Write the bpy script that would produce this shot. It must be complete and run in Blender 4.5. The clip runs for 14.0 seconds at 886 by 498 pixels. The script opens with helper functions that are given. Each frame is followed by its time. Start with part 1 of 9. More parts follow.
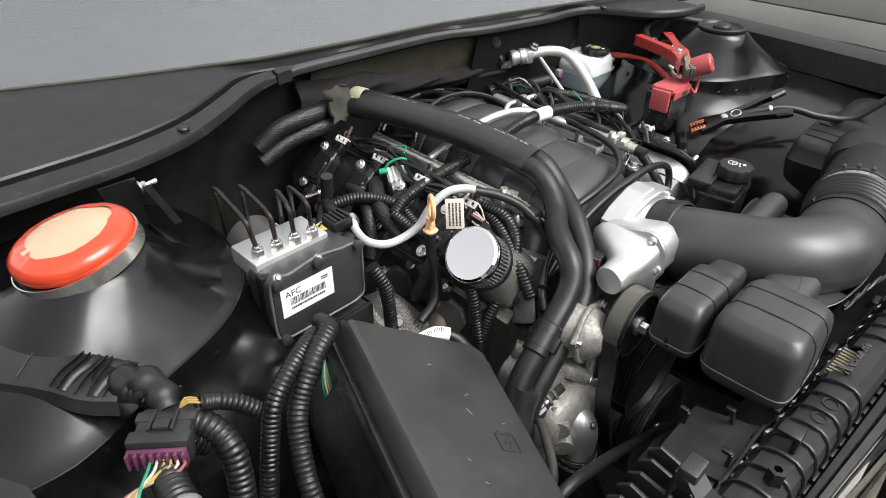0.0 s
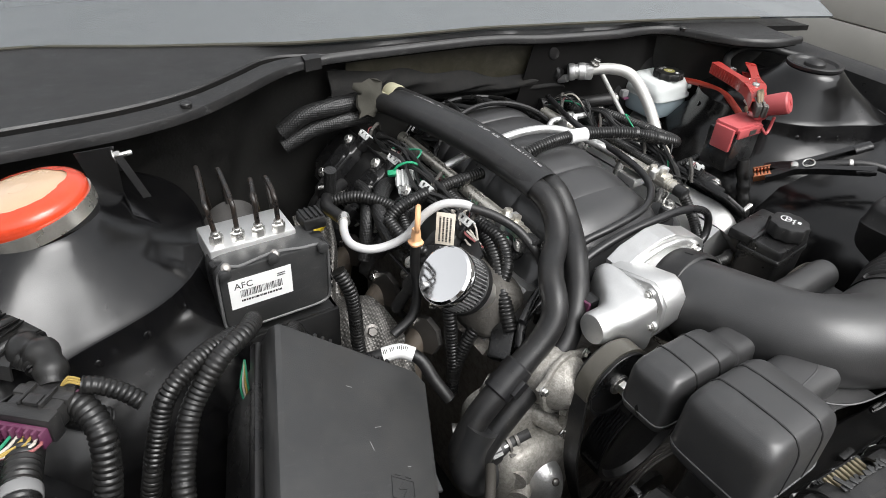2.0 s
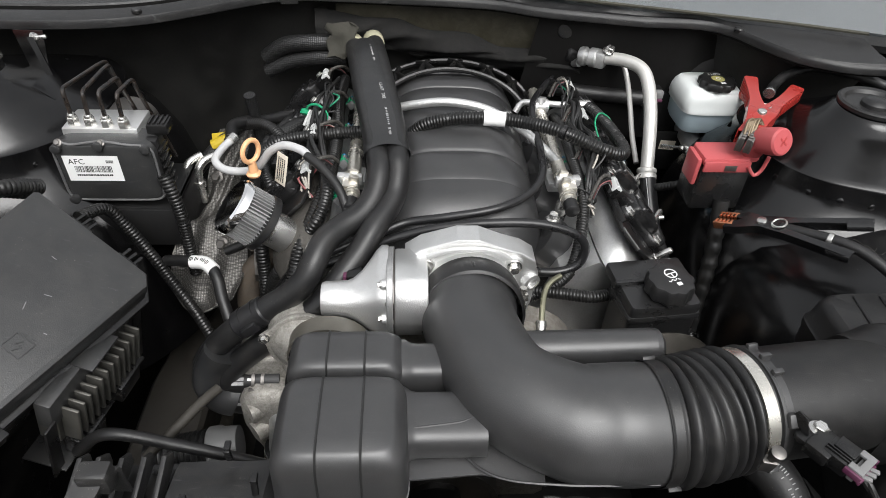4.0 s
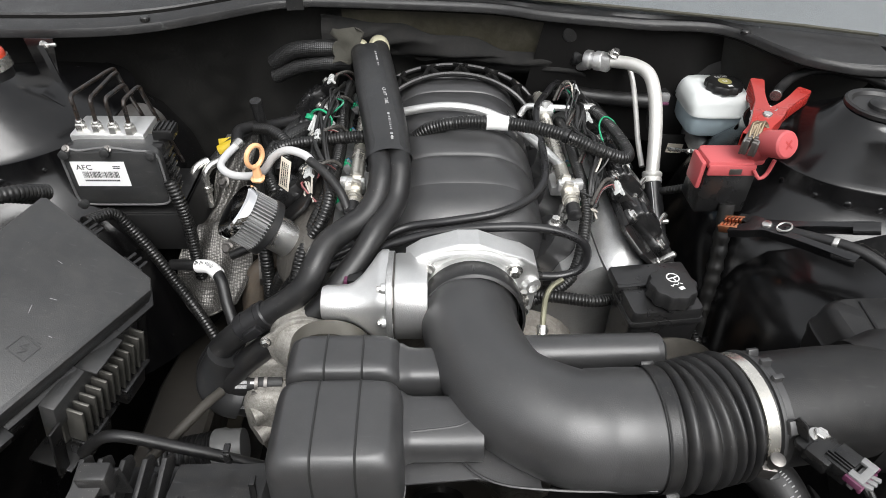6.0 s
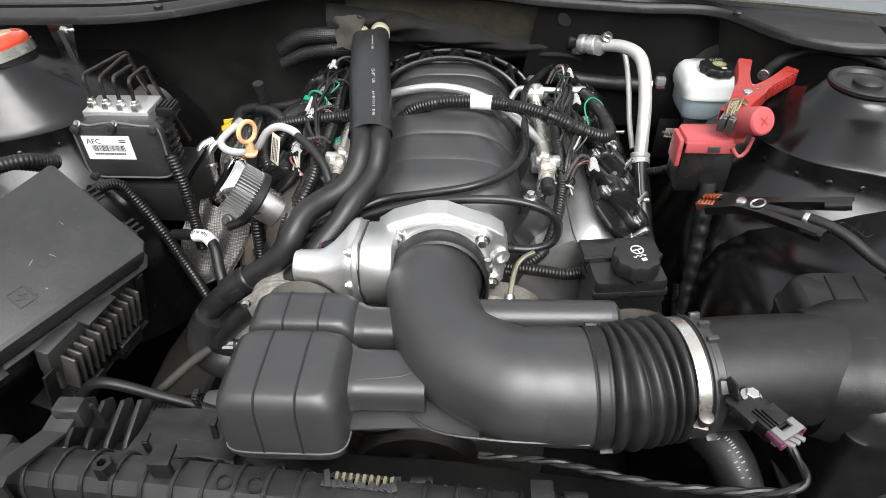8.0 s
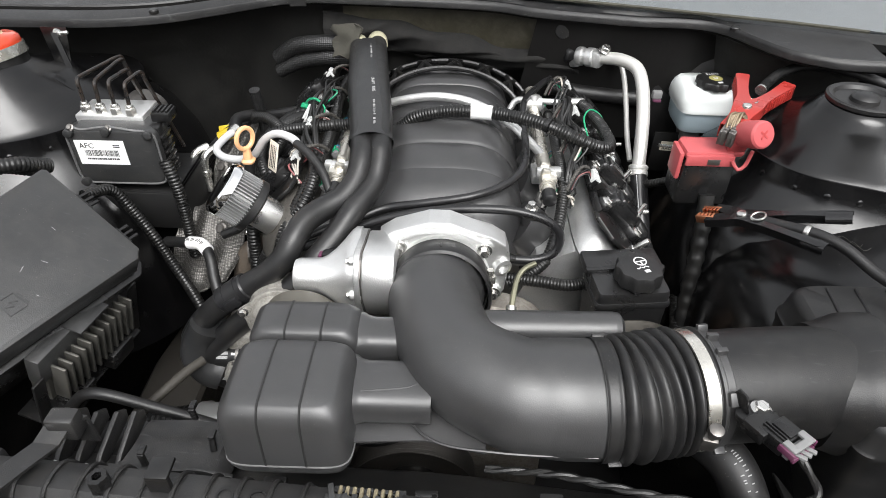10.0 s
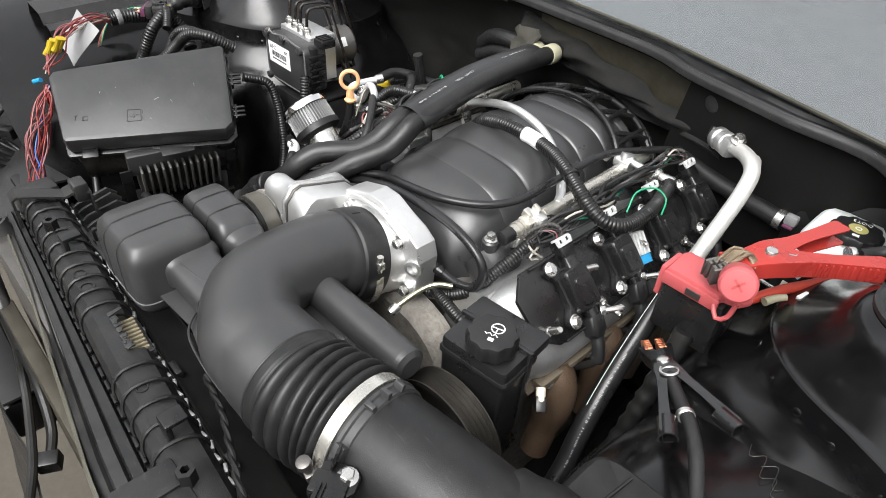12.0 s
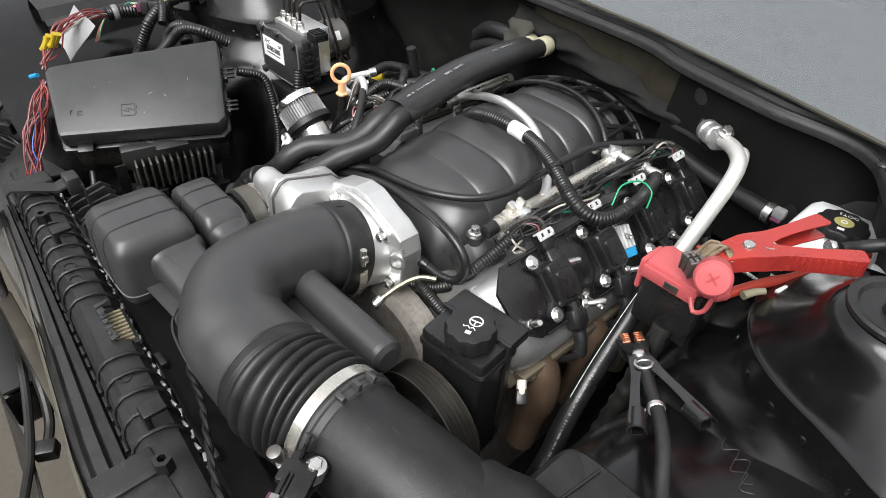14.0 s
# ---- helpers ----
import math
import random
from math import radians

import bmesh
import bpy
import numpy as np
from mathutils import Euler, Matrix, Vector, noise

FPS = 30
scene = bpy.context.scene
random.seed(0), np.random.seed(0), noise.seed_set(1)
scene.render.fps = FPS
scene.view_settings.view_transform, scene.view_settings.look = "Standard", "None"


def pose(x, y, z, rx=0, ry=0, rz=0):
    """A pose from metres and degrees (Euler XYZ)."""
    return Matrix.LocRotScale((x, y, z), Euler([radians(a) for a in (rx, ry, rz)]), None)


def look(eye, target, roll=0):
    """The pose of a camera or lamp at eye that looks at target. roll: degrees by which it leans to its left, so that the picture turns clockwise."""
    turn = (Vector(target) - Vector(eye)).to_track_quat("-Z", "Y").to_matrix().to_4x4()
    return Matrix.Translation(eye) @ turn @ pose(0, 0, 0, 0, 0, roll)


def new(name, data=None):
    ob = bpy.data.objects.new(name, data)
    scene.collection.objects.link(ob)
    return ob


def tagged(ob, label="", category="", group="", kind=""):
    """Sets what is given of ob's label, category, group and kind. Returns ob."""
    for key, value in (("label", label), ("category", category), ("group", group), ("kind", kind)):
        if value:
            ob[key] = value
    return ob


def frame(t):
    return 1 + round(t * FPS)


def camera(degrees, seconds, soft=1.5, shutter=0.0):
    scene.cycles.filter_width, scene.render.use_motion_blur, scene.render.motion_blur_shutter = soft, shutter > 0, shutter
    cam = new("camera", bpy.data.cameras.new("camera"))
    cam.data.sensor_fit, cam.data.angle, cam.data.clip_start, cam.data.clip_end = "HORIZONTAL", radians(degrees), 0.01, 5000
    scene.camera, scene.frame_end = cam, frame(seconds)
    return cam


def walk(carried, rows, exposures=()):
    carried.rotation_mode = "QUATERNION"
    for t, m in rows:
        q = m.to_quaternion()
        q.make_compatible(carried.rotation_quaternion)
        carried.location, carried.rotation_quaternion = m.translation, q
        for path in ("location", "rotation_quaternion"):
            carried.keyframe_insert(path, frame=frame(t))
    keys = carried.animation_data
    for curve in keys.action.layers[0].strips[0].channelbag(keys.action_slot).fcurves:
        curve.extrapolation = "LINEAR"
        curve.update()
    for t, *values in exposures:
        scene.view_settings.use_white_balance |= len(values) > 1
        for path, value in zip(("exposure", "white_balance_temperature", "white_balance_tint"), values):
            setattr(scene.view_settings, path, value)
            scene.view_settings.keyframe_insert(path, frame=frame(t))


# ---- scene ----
cam = camera(70.2, 14.0, 0.6)
PATH = [
    (0, (-0.734, -0.316, 1.316), (0.446, 0.832, 0.18), 0.8),
    (0.5, (-0.725, -0.309, 1.32), (0.442, 0.842, 0.173), 0.8),
    (1, (-0.728, -0.309, 1.313), (0.453, 0.832, 0.17), 0.5),
    (1.5, (-0.711, -0.309, 1.31), (0.45, 0.852, 0.169), 0.8),
    (2, (-0.593, -0.366, 1.311), (0.344, 0.977, 0.162), 3.7),
    (2.5, (-0.421, -0.447, 1.326), (0.21, 1.042, 0.148), 6.2),
    (3, (-0.247, -0.45, 1.305), (0.222, 1.049, 0.068), 7.9),
    (3.5, (-0.13, -0.492, 1.313), (0.17, 1.013, 0.031), 5.0),
    (4, (-0.073, -0.527, 1.334), (0.055, 1.003, 0.051), 3.0),
    (4.2, (-0.072, -0.53, 1.334), (0.038, 1.012, 0.065), 2.5),
    (6.3, (-0.047, -0.528, 1.336), (0.023, 1.008, 0.057), 1.5),
    (6.5, (-0.036, -0.529, 1.334), (0.035, 1.005, 0.052), 0.9),
    (7, (0.03, -0.555, 1.337), (0.069, 0.985, 0.061), 1.6),
    (7.5, (0.043, -0.574, 1.323), (0.027, 0.972, 0.055), 1.2),
    (7.7, (0.042, -0.575, 1.324), (-0.044, 0.969, 0.056), -1.0),
    (9.8, (0.001, -0.583, 1.311), (-0.016, 0.999, 0.087), 0.8),
    (10, (0.015, -0.572, 1.317), (-0.013, 0.999, 0.08), 0.9),
    (10.5, (0.172, -0.555, 1.329), (-0.226, 1.001, 0.137), 3.9),
    (11, (0.325, -0.528, 1.343), (-0.434, 0.885, 0.148), 4.5),
    (11.5, (0.42, -0.442, 1.329), (-0.535, 0.846, 0.134), 6.5),
    (12, (0.499, -0.383, 1.324), (-0.594, 0.741, 0.084), 4.3),
    (12.5, (0.557, -0.368, 1.333), (-0.595, 0.668, 0.069), 5.8),
    (13, (0.559, -0.369, 1.331), (-0.574, 0.689, 0.068), 4.7),
    (13.5, (0.549, -0.369, 1.329), (-0.578, 0.695, 0.065), 4.0),
    (14, (0.525, -0.359, 1.329), (-0.586, 0.725, 0.068), 3.4),
]
walk(cam, [(t, look(eye, target, roll)) for t, eye, target, roll in PATH], [(0, 1.04), (1.5, 1.02), (3, 0.70), (4.2, 0.70), (6.4, 1.0), (7.6, 1.08), (10, 1.12), (11, 1.25), (12, 1.2), (12.5, 1.08), (14, 1.02)])

# ---------- light ----------
world = bpy.data.worlds.new("overcast_sky")
scene.world = world
world.use_nodes = True
wn, wl = world.node_tree.nodes, world.node_tree.links
wn.clear()
sky = wn.new("ShaderNodeTexSky")
sky.sky_type = "NISHITA"
sky.sun_disc = False
sky.sun_elevation, sky.sun_rotation = radians(57), radians(164)
sky.air_density, sky.dust_density = 1.0, 3.0
pale = wn.new("ShaderNodeHueSaturation")
pale.inputs["Saturation"].default_value = 0.1
background = wn.new("ShaderNodeBackground")
background.inputs["Strength"].default_value = 0.15
wout = wn.new("ShaderNodeOutputWorld")
wl.new(sky.outputs[0], pale.inputs["Color"])
wl.new(pale.outputs[0], background.inputs["Color"])
wl.new(background.outputs[0], wout.inputs["Surface"])

sun_data = bpy.data.lights.new("sun", "SUN")
sun_data.energy, sun_data.angle, sun_data.color = 1.3, radians(40), (1.0, 0.995, 0.985)
sun = new("sun", sun_data)
sun.matrix_world = look((0.7, -2.4, 4.0), (0, 0.1, 0.9))


# ---------- materials ----------
def material(name, color, rough=0.5, metal=0.0, bump=0.0, scale=60.0, vary=0.25, spec=0.5, dust=0.0, coat=0.0, dustcolor=(0.22, 0.2, 0.17), fine=900.0, scratch=0.0, specks=0.0, wavy=0.0):
    """A surface with stains at a large and grain at a small scale, relief, and a thin broken layer of dust."""
    m = bpy.data.materials.new(name)
    m.use_nodes = True
    n, l = m.node_tree.nodes, m.node_tree.links
    bsdf = n["Principled BSDF"]
    where = n.new("ShaderNodeTexCoord")
    def noisy(s, detail=5.0, rough_=0.6, distort=0.0):
        t = n.new("ShaderNodeTexNoise")
        t.inputs["Scale"].default_value, t.inputs["Detail"].default_value = s, detail
        t.inputs["Roughness"].default_value, t.inputs["Distortion"].default_value = rough_, distort
        l.new(where.outputs["Object"], t.inputs["Vector"])
        return t.outputs["Fac"]
    def ramp(value, lo, hi, a=0.0, b=1.0):
        r = n.new("ShaderNodeMapRange")
        r.inputs["From Min"].default_value, r.inputs["From Max"].default_value = lo, hi
        r.inputs["To Min"].default_value, r.inputs["To Max"].default_value = a, b
        l.new(value, r.inputs["Value"])
        return r.outputs[0]
    def mixed(fac, a, b):
        x = n.new("ShaderNodeMix")
        x.data_type = "RGBA"
        l.new(fac, x.inputs["Factor"])
        for value, socket in ((a, x.inputs[6]), (b, x.inputs[7])):
            if isinstance(value, tuple):
                socket.default_value = (*value, 1)
            else:
                l.new(value, socket)
        return x.outputs[2]
    coarse, grain = noisy(scale * 0.3), noisy(fine, 3.0)
    low = tuple(c * (1 - vary) for c in color)
    high = tuple(min(1.0, c * (1 + vary)) for c in color)
    tone = mixed(ramp(coarse, 0.3, 0.7), low, high)
    speckle = mixed(ramp(grain, 0.35, 0.75), tuple(c * (1 - vary * 0.5) for c in color), high)
    half = n.new("ShaderNodeMix")
    half.data_type = "RGBA"
    half.inputs["Factor"].default_value = 0.4
    l.new(tone, half.inputs[6]), l.new(speckle, half.inputs[7])
    col = half.outputs[2]
    r_out = ramp(coarse, 0.25, 0.75, max(0.03, rough - 0.1), min(1.0, rough + 0.1))
    if dust > 0:
        film = ramp(noisy(scale * 0.8, 8.0, 0.7, 0.6), 0.42, 0.85, 0.0, dust)
        col = mixed(film, col, dustcolor)
        add = n.new("ShaderNodeMath")
        add.operation = "ADD"
        add.use_clamp = True
        l.new(r_out, add.inputs[0]), l.new(film, add.inputs[1])
        r_out = add.outputs[0]
    if scratch > 0:
        w = n.new("ShaderNodeTexNoise")
        w.inputs["Scale"].default_value, w.inputs["Detail"].default_value = 35.0, 9.0
        st = n.new("ShaderNodeMapping")
        st.inputs["Scale"].default_value = (1.0, 7.0, 3.0)
        st.inputs["Rotation"].default_value = (0.3, 0.5, 0.8)
        l.new(where.outputs["Object"], st.inputs["Vector"]), l.new(st.outputs[0], w.inputs["Vector"])
        col = mixed(ramp(w.outputs["Fac"], 0.64, 0.72, 0.0, scratch), col, (0.25, 0.25, 0.25))
    if specks > 0:
        v = n.new("ShaderNodeTexVoronoi")
        v.inputs["Scale"].default_value = 330.0
        l.new(where.outputs["Object"], v.inputs["Vector"])
        dot = ramp(v.outputs["Distance"], 0.07, 0.16, 1.0, 0.0)
        some = ramp(noisy(45.0, 4.0), 0.52, 0.62, 0.0, specks)
        both = n.new("ShaderNodeMath")
        both.operation = "MULTIPLY"
        l.new(dot, both.inputs[0]), l.new(some, both.inputs[1])
        col = mixed(both.outputs[0], col, (0.34, 0.32, 0.28))
    l.new(col, bsdf.inputs["Base Color"])
    l.new(r_out, bsdf.inputs["Roughness"])
    bsdf.inputs["Metallic"].default_value = metal
    bsdf.inputs["Specular IOR Level"].default_value = spec
    bsdf.inputs["Coat Weight"].default_value = coat
    bsdf.inputs["Coat Roughness"].default_value = 0.08
    if bump > 0:
        b = n.new("ShaderNodeBump")
        b.inputs["Strength"].default_value, b.inputs["Distance"].default_value = bump, 0.0006
        l.new(grain, b.inputs["Height"])
        l.new(b.outputs[0], bsdf.inputs["Normal"])
    if wavy > 0:
        w2 = n.new("ShaderNodeBump")
        w2.inputs["Strength"].default_value, w2.inputs["Distance"].default_value = wavy, 0.004
        l.new(noisy(26.0, 6.0, 0.62, 0.8), w2.inputs["Height"])
        if bump > 0:
            l.new(b.outputs[0], w2.inputs["Normal"])
        l.new(w2.outputs[0], bsdf.inputs["Normal"])
    return m


PLASTIC = material("black_moulded_plastic", (0.007, 0.007, 0.0073), 0.28, bump=0.25, dust=0.05, spec=0.55)
PLASTIC_GREY = material("grey_black_plastic", (0.029, 0.0295, 0.03), 0.36, bump=0.35, dust=0.08, scratch=0.07, specks=0.4, spec=0.6)
MANIFOLD = material("manifold_plastic", (0.031, 0.031, 0.032), 0.34, bump=0.15, dust=0.05, spec=0.75, specks=0.15)
INTAKE = material("intake_plastic", (0.036, 0.036, 0.037), 0.38, bump=0.2, dust=0.05, spec=0.75, specks=0.2, scratch=0.04)
COILBLACK = material("coil_plastic", (0.010, 0.010, 0.0105), 0.27, bump=0.3, dust=0.04, spec=0.6, specks=0.2)
DUSTY = material("dusty_black_plastic", (0.017, 0.017, 0.0175), 0.34, bump=0.5, dust=0.1, scratch=0.12, specks=0.5)
COWL = material("cowl_plastic", (0.012, 0.012, 0.0125), 0.4, bump=0.5, dust=0.06, scratch=0.14, specks=0.6)
PAINT = material("black_body_paint", (0.0030, 0.0030, 0.0034), 0.20, bump=0.04, dust=0.025, scratch=0.03, vary=0.4, spec=0.5, specks=0.06, wavy=0.025)
FIREWALL = material("stained_firewall", (0.007, 0.0068, 0.0062), 0.6, bump=0.6, fine=200, scale=40, vary=0.45, dust=0.3, dustcolor=(0.03, 0.027, 0.021))
PAINT_DULL = material("dull_black_paint", (0.006, 0.006, 0.0063), 0.5, bump=0.2, dust=0.04)
FELT = material("insulation_felt", (0.006, 0.0058, 0.0055), 0.95, bump=0.9, dust=0.05, fine=400)
RUBBER = material("black_rubber", (0.011, 0.011, 0.0115), 0.4, bump=0.3, dust=0.07, specks=0.35)
RUBBER_SHINY = material("glossy_hose_rubber", (0.012, 0.012, 0.013), 0.3, bump=0.1, dust=0.05)
FOAM = material("foam_sleeve", (0.02, 0.0205, 0.0215), 0.4, bump=0.3, dust=0.06)
CONDUIT = material("split_conduit", (0.008, 0.008, 0.008), 0.3, bump=0.1, dust=0.05)
TAPE = material("wrapped_black_tape", (0.009, 0.009, 0.009), 0.34, bump=0.4, dust=0.06)
ALU = material("cast_aluminium", (0.62, 0.62, 0.615), 0.38, metal=0.85, vary=0.2, bump=0.8, fine=500, dust=0.2, dustcolor=(0.2, 0.18, 0.15))
ALU_BRIGHT = material("bright_aluminium", (0.80, 0.80, 0.79), 0.34, metal=0.85, bump=0.7, fine=900, vary=0.12, dust=0.1, dustcolor=(0.25, 0.23, 0.2))
ALU_DIRTY = material("grimy_cast_aluminium", (0.36, 0.335, 0.30), 0.5, metal=0.6, bump=0.8, fine=350, scale=120, dust=0.6, dustcolor=(0.09, 0.075, 0.06))
VALVE_L = material("oil_stained_cover", (0.085, 0.08, 0.072), 0.5, metal=0.5, bump=0.8, fine=350, scale=140, dust=0.5, dustcolor=(0.06, 0.05, 0.04))
CASTING = material("speckled_casting", (0.36, 0.345, 0.315), 0.46, metal=0.6, bump=1.0, fine=420, scale=260, vary=0.45, dust=0.6, dustcolor=(0.07, 0.06, 0.047))
PIPE_ALU = material("drawn_aluminium", (0.66, 0.65, 0.62), 0.46, metal=0.55, vary=0.1, bump=0.2)
STEEL = material("zinc_plated_steel", (0.76, 0.75, 0.72), 0.26, metal=0.95, bump=0.1)
STEEL_DARK = material("dark_steel", (0.2, 0.19, 0.18), 0.4, metal=0.9, bump=0.3, dust=0.2)
CHROME = material("chrome", (0.93, 0.93, 0.93), 0.05, metal=1.0, vary=0.03)
RUST = material("rusty_steel", (0.10, 0.064, 0.040), 0.65, metal=0.4, bump=0.8, fine=500, vary=0.5)
EXHAUST = material("heat_stained_steel", (0.13, 0.11, 0.09), 0.55, metal=0.45, bump=0.8, scale=150, dust=0.3, dustcolor=(0.2, 0.12, 0.06))
FOIL = material("crinkled_foil", (0.55, 0.54, 0.52), 0.35, metal=0.9, bump=1.0, fine=300, dust=0.3)
GASKET = material("tan_metal_gasket", (0.20, 0.165, 0.12), 0.42, metal=0.6, bump=0.3, dust=0.2)
BAND = material("stainless_band", (0.72, 0.7, 0.64), 0.25, metal=0.9)
RED = material("red_painted_steel", (0.34, 0.03, 0.024), 0.3, bump=0.1, vary=0.2, coat=0.2, scratch=0.06)
RED_SOFT = material("faded_red_plastic", (0.47, 0.09, 0.095), 0.42, bump=0.15, vary=0.12)
ORANGE = material("orange_red_tape", (0.62, 0.06, 0.022), 0.2, vary=0.25, bump=0.1, scale=90, coat=0.4)
CREAM = material("cream_tape_top", (0.55, 0.38, 0.24), 0.22, vary=0.1, coat=0.5)
PEACH = material("peach_handle_plastic", (0.85, 0.47, 0.24), 0.4, vary=0.08)
YELLOW = material("yellow_tag", (0.50, 0.36, 0.02), 0.45, vary=0.15)
WHITE = material("white_label", (0.82, 0.82, 0.81), 0.45, vary=0.04)
BEIGE = material("beige_tag", (0.72, 0.66, 0.56), 0.5, vary=0.08)
SATIN = material("satin_black_plastic", (0.012, 0.012, 0.0125), 0.3, bump=0.3, dust=0.04, spec=0.6, specks=0.3, scratch=0.03)
PRINT = material("black_print", (0.02, 0.02, 0.02), 0.5)
PRINT_WHITE = material("white_print", (0.7, 0.7, 0.7), 0.5)
PRINT_FAINT = material("faded_print", (0.38, 0.38, 0.38), 0.5)
GREEN = material("green_connector", (0.015, 0.30, 0.14), 0.4, vary=0.15)
BLUE = material("blue_connector", (0.02, 0.28, 0.55), 0.4, vary=0.1)
PURPLE = material("purple_connector", (0.10, 0.022, 0.06), 0.45, vary=0.2, dust=0.2)
LIGHTGREY = material("light_grey_connector", (0.55, 0.56, 0.55), 0.45, vary=0.06)
MIDGREY = material("mid_grey_connector", (0.2, 0.2, 0.2), 0.4, vary=0.06)
ARMGREY = material("dusty_grey_trim", (0.012, 0.012, 0.0125), 0.4, bump=0.4, dust=0.12, scratch=0.15, specks=0.5, dustcolor=(0.13, 0.12, 0.105))
RIDGE = material("pale_seal_edge", (0.16, 0.16, 0.16), 0.4, metal=0.3, bump=0.3)
BRASS_OLD = material("furred_brass", (0.30, 0.26, 0.17), 0.7, metal=0.2, bump=0.8, vary=0.3)
PIPE_BLACK = material("rust_spotted_pipe", (0.008, 0.008, 0.008), 0.28, dust=0.22, dustcolor=(0.20, 0.11, 0.06), scale=160, bump=0.4)
COPPER = material("copper_jaw", (0.85, 0.36, 0.2), 0.28, metal=0.95)
SILVERHOSE = material("silver_grey_hose", (0.5, 0.5, 0.5), 0.4, vary=0.08)
WIRE_WHITE = material("white_wire", (0.45, 0.42, 0.37), 0.5, dust=0.2)
WIRE_YELLOW = material("yellow_wire", (0.36, 0.25, 0.06), 0.5, dust=0.2)
WIRE_RED = material("red_wire", (0.22, 0.03, 0.025), 0.45)
WIRE_PINK = material("pink_wire", (0.26, 0.085, 0.085), 0.45)
WIRE_GREEN = material("green_wire", (0.02, 0.22, 0.12), 0.5)
WIRE_BLUE = material("blue_wire", (0.05, 0.15, 0.5), 0.5)
CONCRETE = material("sandy_concrete", (0.09, 0.079, 0.063), 0.9, bump=0.6, scale=3.0, fine=60, dust=0.3, dustcolor=(0.075, 0.065, 0.05))
SIDING = material("painted_siding", (0.42, 0.41, 0.38), 0.6, bump=0.2, scale=4.0)
FIN = material("silver_fins", (0.10, 0.09, 0.07), 0.4, metal=0.8, dust=0.3)
HEATSINK = material("heatsink_metal", (0.17, 0.165, 0.15), 0.45, metal=0.8, dust=0.15)


def mesh_weave(name, color, metal):
    """A woven or dimpled sheet: a fine check in the relief, with shade between cells in the colour."""
    m = bpy.data.materials.new(name)
    m.use_nodes = True
    n, l = m.node_tree.nodes, m.node_tree.links
    bsdf = n["Principled BSDF"]
    where = n.new("ShaderNodeTexCoord")
    v = n.new("ShaderNodeTexVoronoi")
    v.inputs["Scale"].default_value = 300
    v.inputs["Randomness"].default_value = 0.15
    l.new(where.outputs["Object"], v.inputs["Vector"])
    r = n.new("ShaderNodeValToRGB")
    r.color_ramp.elements[0].position, r.color_ramp.elements[1].position = 0.1, 0.6
    r.color_ramp.elements[0].color = (*color, 1)
    # darker cell edges: shade in the hollows put into the base colour
    r.color_ramp.elements[1].color = (*[c * 0.35 for c in color], 1)
    l.new(v.outputs["Distance"], r.inputs["Fac"])
    l.new(r.outputs[0], bsdf.inputs["Base Color"])
    b = n.new("ShaderNodeBump")
    b.inputs["Strength"].default_value, b.inputs["Distance"].default_value, b.invert = 0.9, 0.001, True
    l.new(v.outputs["Distance"], b.inputs["Height"]), l.new(b.outputs[0], bsdf.inputs["Normal"])
    bsdf.inputs["Metallic"].default_value, bsdf.inputs["Roughness"].default_value = metal, 0.42
    return m


SHIELD = mesh_weave("dimpled_heat_shield", (0.24, 0.23, 0.215), 0.65)
BRAID = mesh_weave("braided_sleeve", (0.03, 0.03, 0.03), 0.0)


def glassy(name, color, rough, transmission, ior=1.45):
    m = bpy.data.materials.new(name)
    m.use_nodes = True
    b = m.node_tree.nodes["Principled BSDF"]
    b.inputs["Base Color"].default_value = (*color, 1)
    b.inputs["Roughness"].default_value = rough
    b.inputs["Transmission Weight"].default_value = transmission
    b.inputs["IOR"].default_value = ior
    return m


# raised IOR and grey opaque share stand in for a brighter sky reflection
GLASS = glassy("windscreen_glass", (0.50, 0.54, 0.56), 0.025, 0.85, 2.0)
MILKY = material("milky_reservoir_plastic", (0.74, 0.77, 0.76), 0.4, vary=0.05, bump=0.1)
MILKY_LOW = material("fluid_tinted_plastic", (0.45, 0.55, 0.6), 0.35, vary=0.06)


# ---------- building tools ----------
def part(name, bm, mat, parent=None, label="", smooth=35):
    """Links a bmesh, made in world metres, as one mesh under a thing or a part."""
    base = parent.matrix_world.translation if parent else Vector()
    if parent and parent.parent:
        base = parent.parent.matrix_world.translation
    base = Vector(parent["base"]) if parent else base
    bmesh.ops.translate(bm, verts=bm.verts, vec=-base)
    me = bpy.data.meshes.new(name)
    if smooth:
        for f_ in bm.faces:
            f_.smooth = True
        for e_ in bm.edges:
            if len(e_.link_faces) == 2 and e_.calc_face_angle(0.0) > radians(smooth):
                e_.smooth = False
    bm.to_mesh(me)
    bm.free()
    me.materials.append(mat)
    ob = new(name, me)
    if parent:
        ob.parent = parent
        ob["base"] = tuple(base)
    if label:
        ob["label"] = label
    return ob


def thing(name, at, label, category, group="", kind=""):
    ob = new(name)
    ob.location = at
    ob["base"] = tuple(at)
    ob.empty_display_size = 0.02
    return tagged(ob, label, category, group, kind)


def solo(name, bm, mat, at, label, category, group="", kind="", smooth=35):
    """A thing of one mesh, with its origin at its base."""
    bmesh.ops.translate(bm, verts=bm.verts, vec=-Vector(at))
    ob = part(name, bm, mat, None, "", smooth)
    ob.location = at
    ob["base"] = tuple(at)
    return tagged(ob, label, category, group, kind)


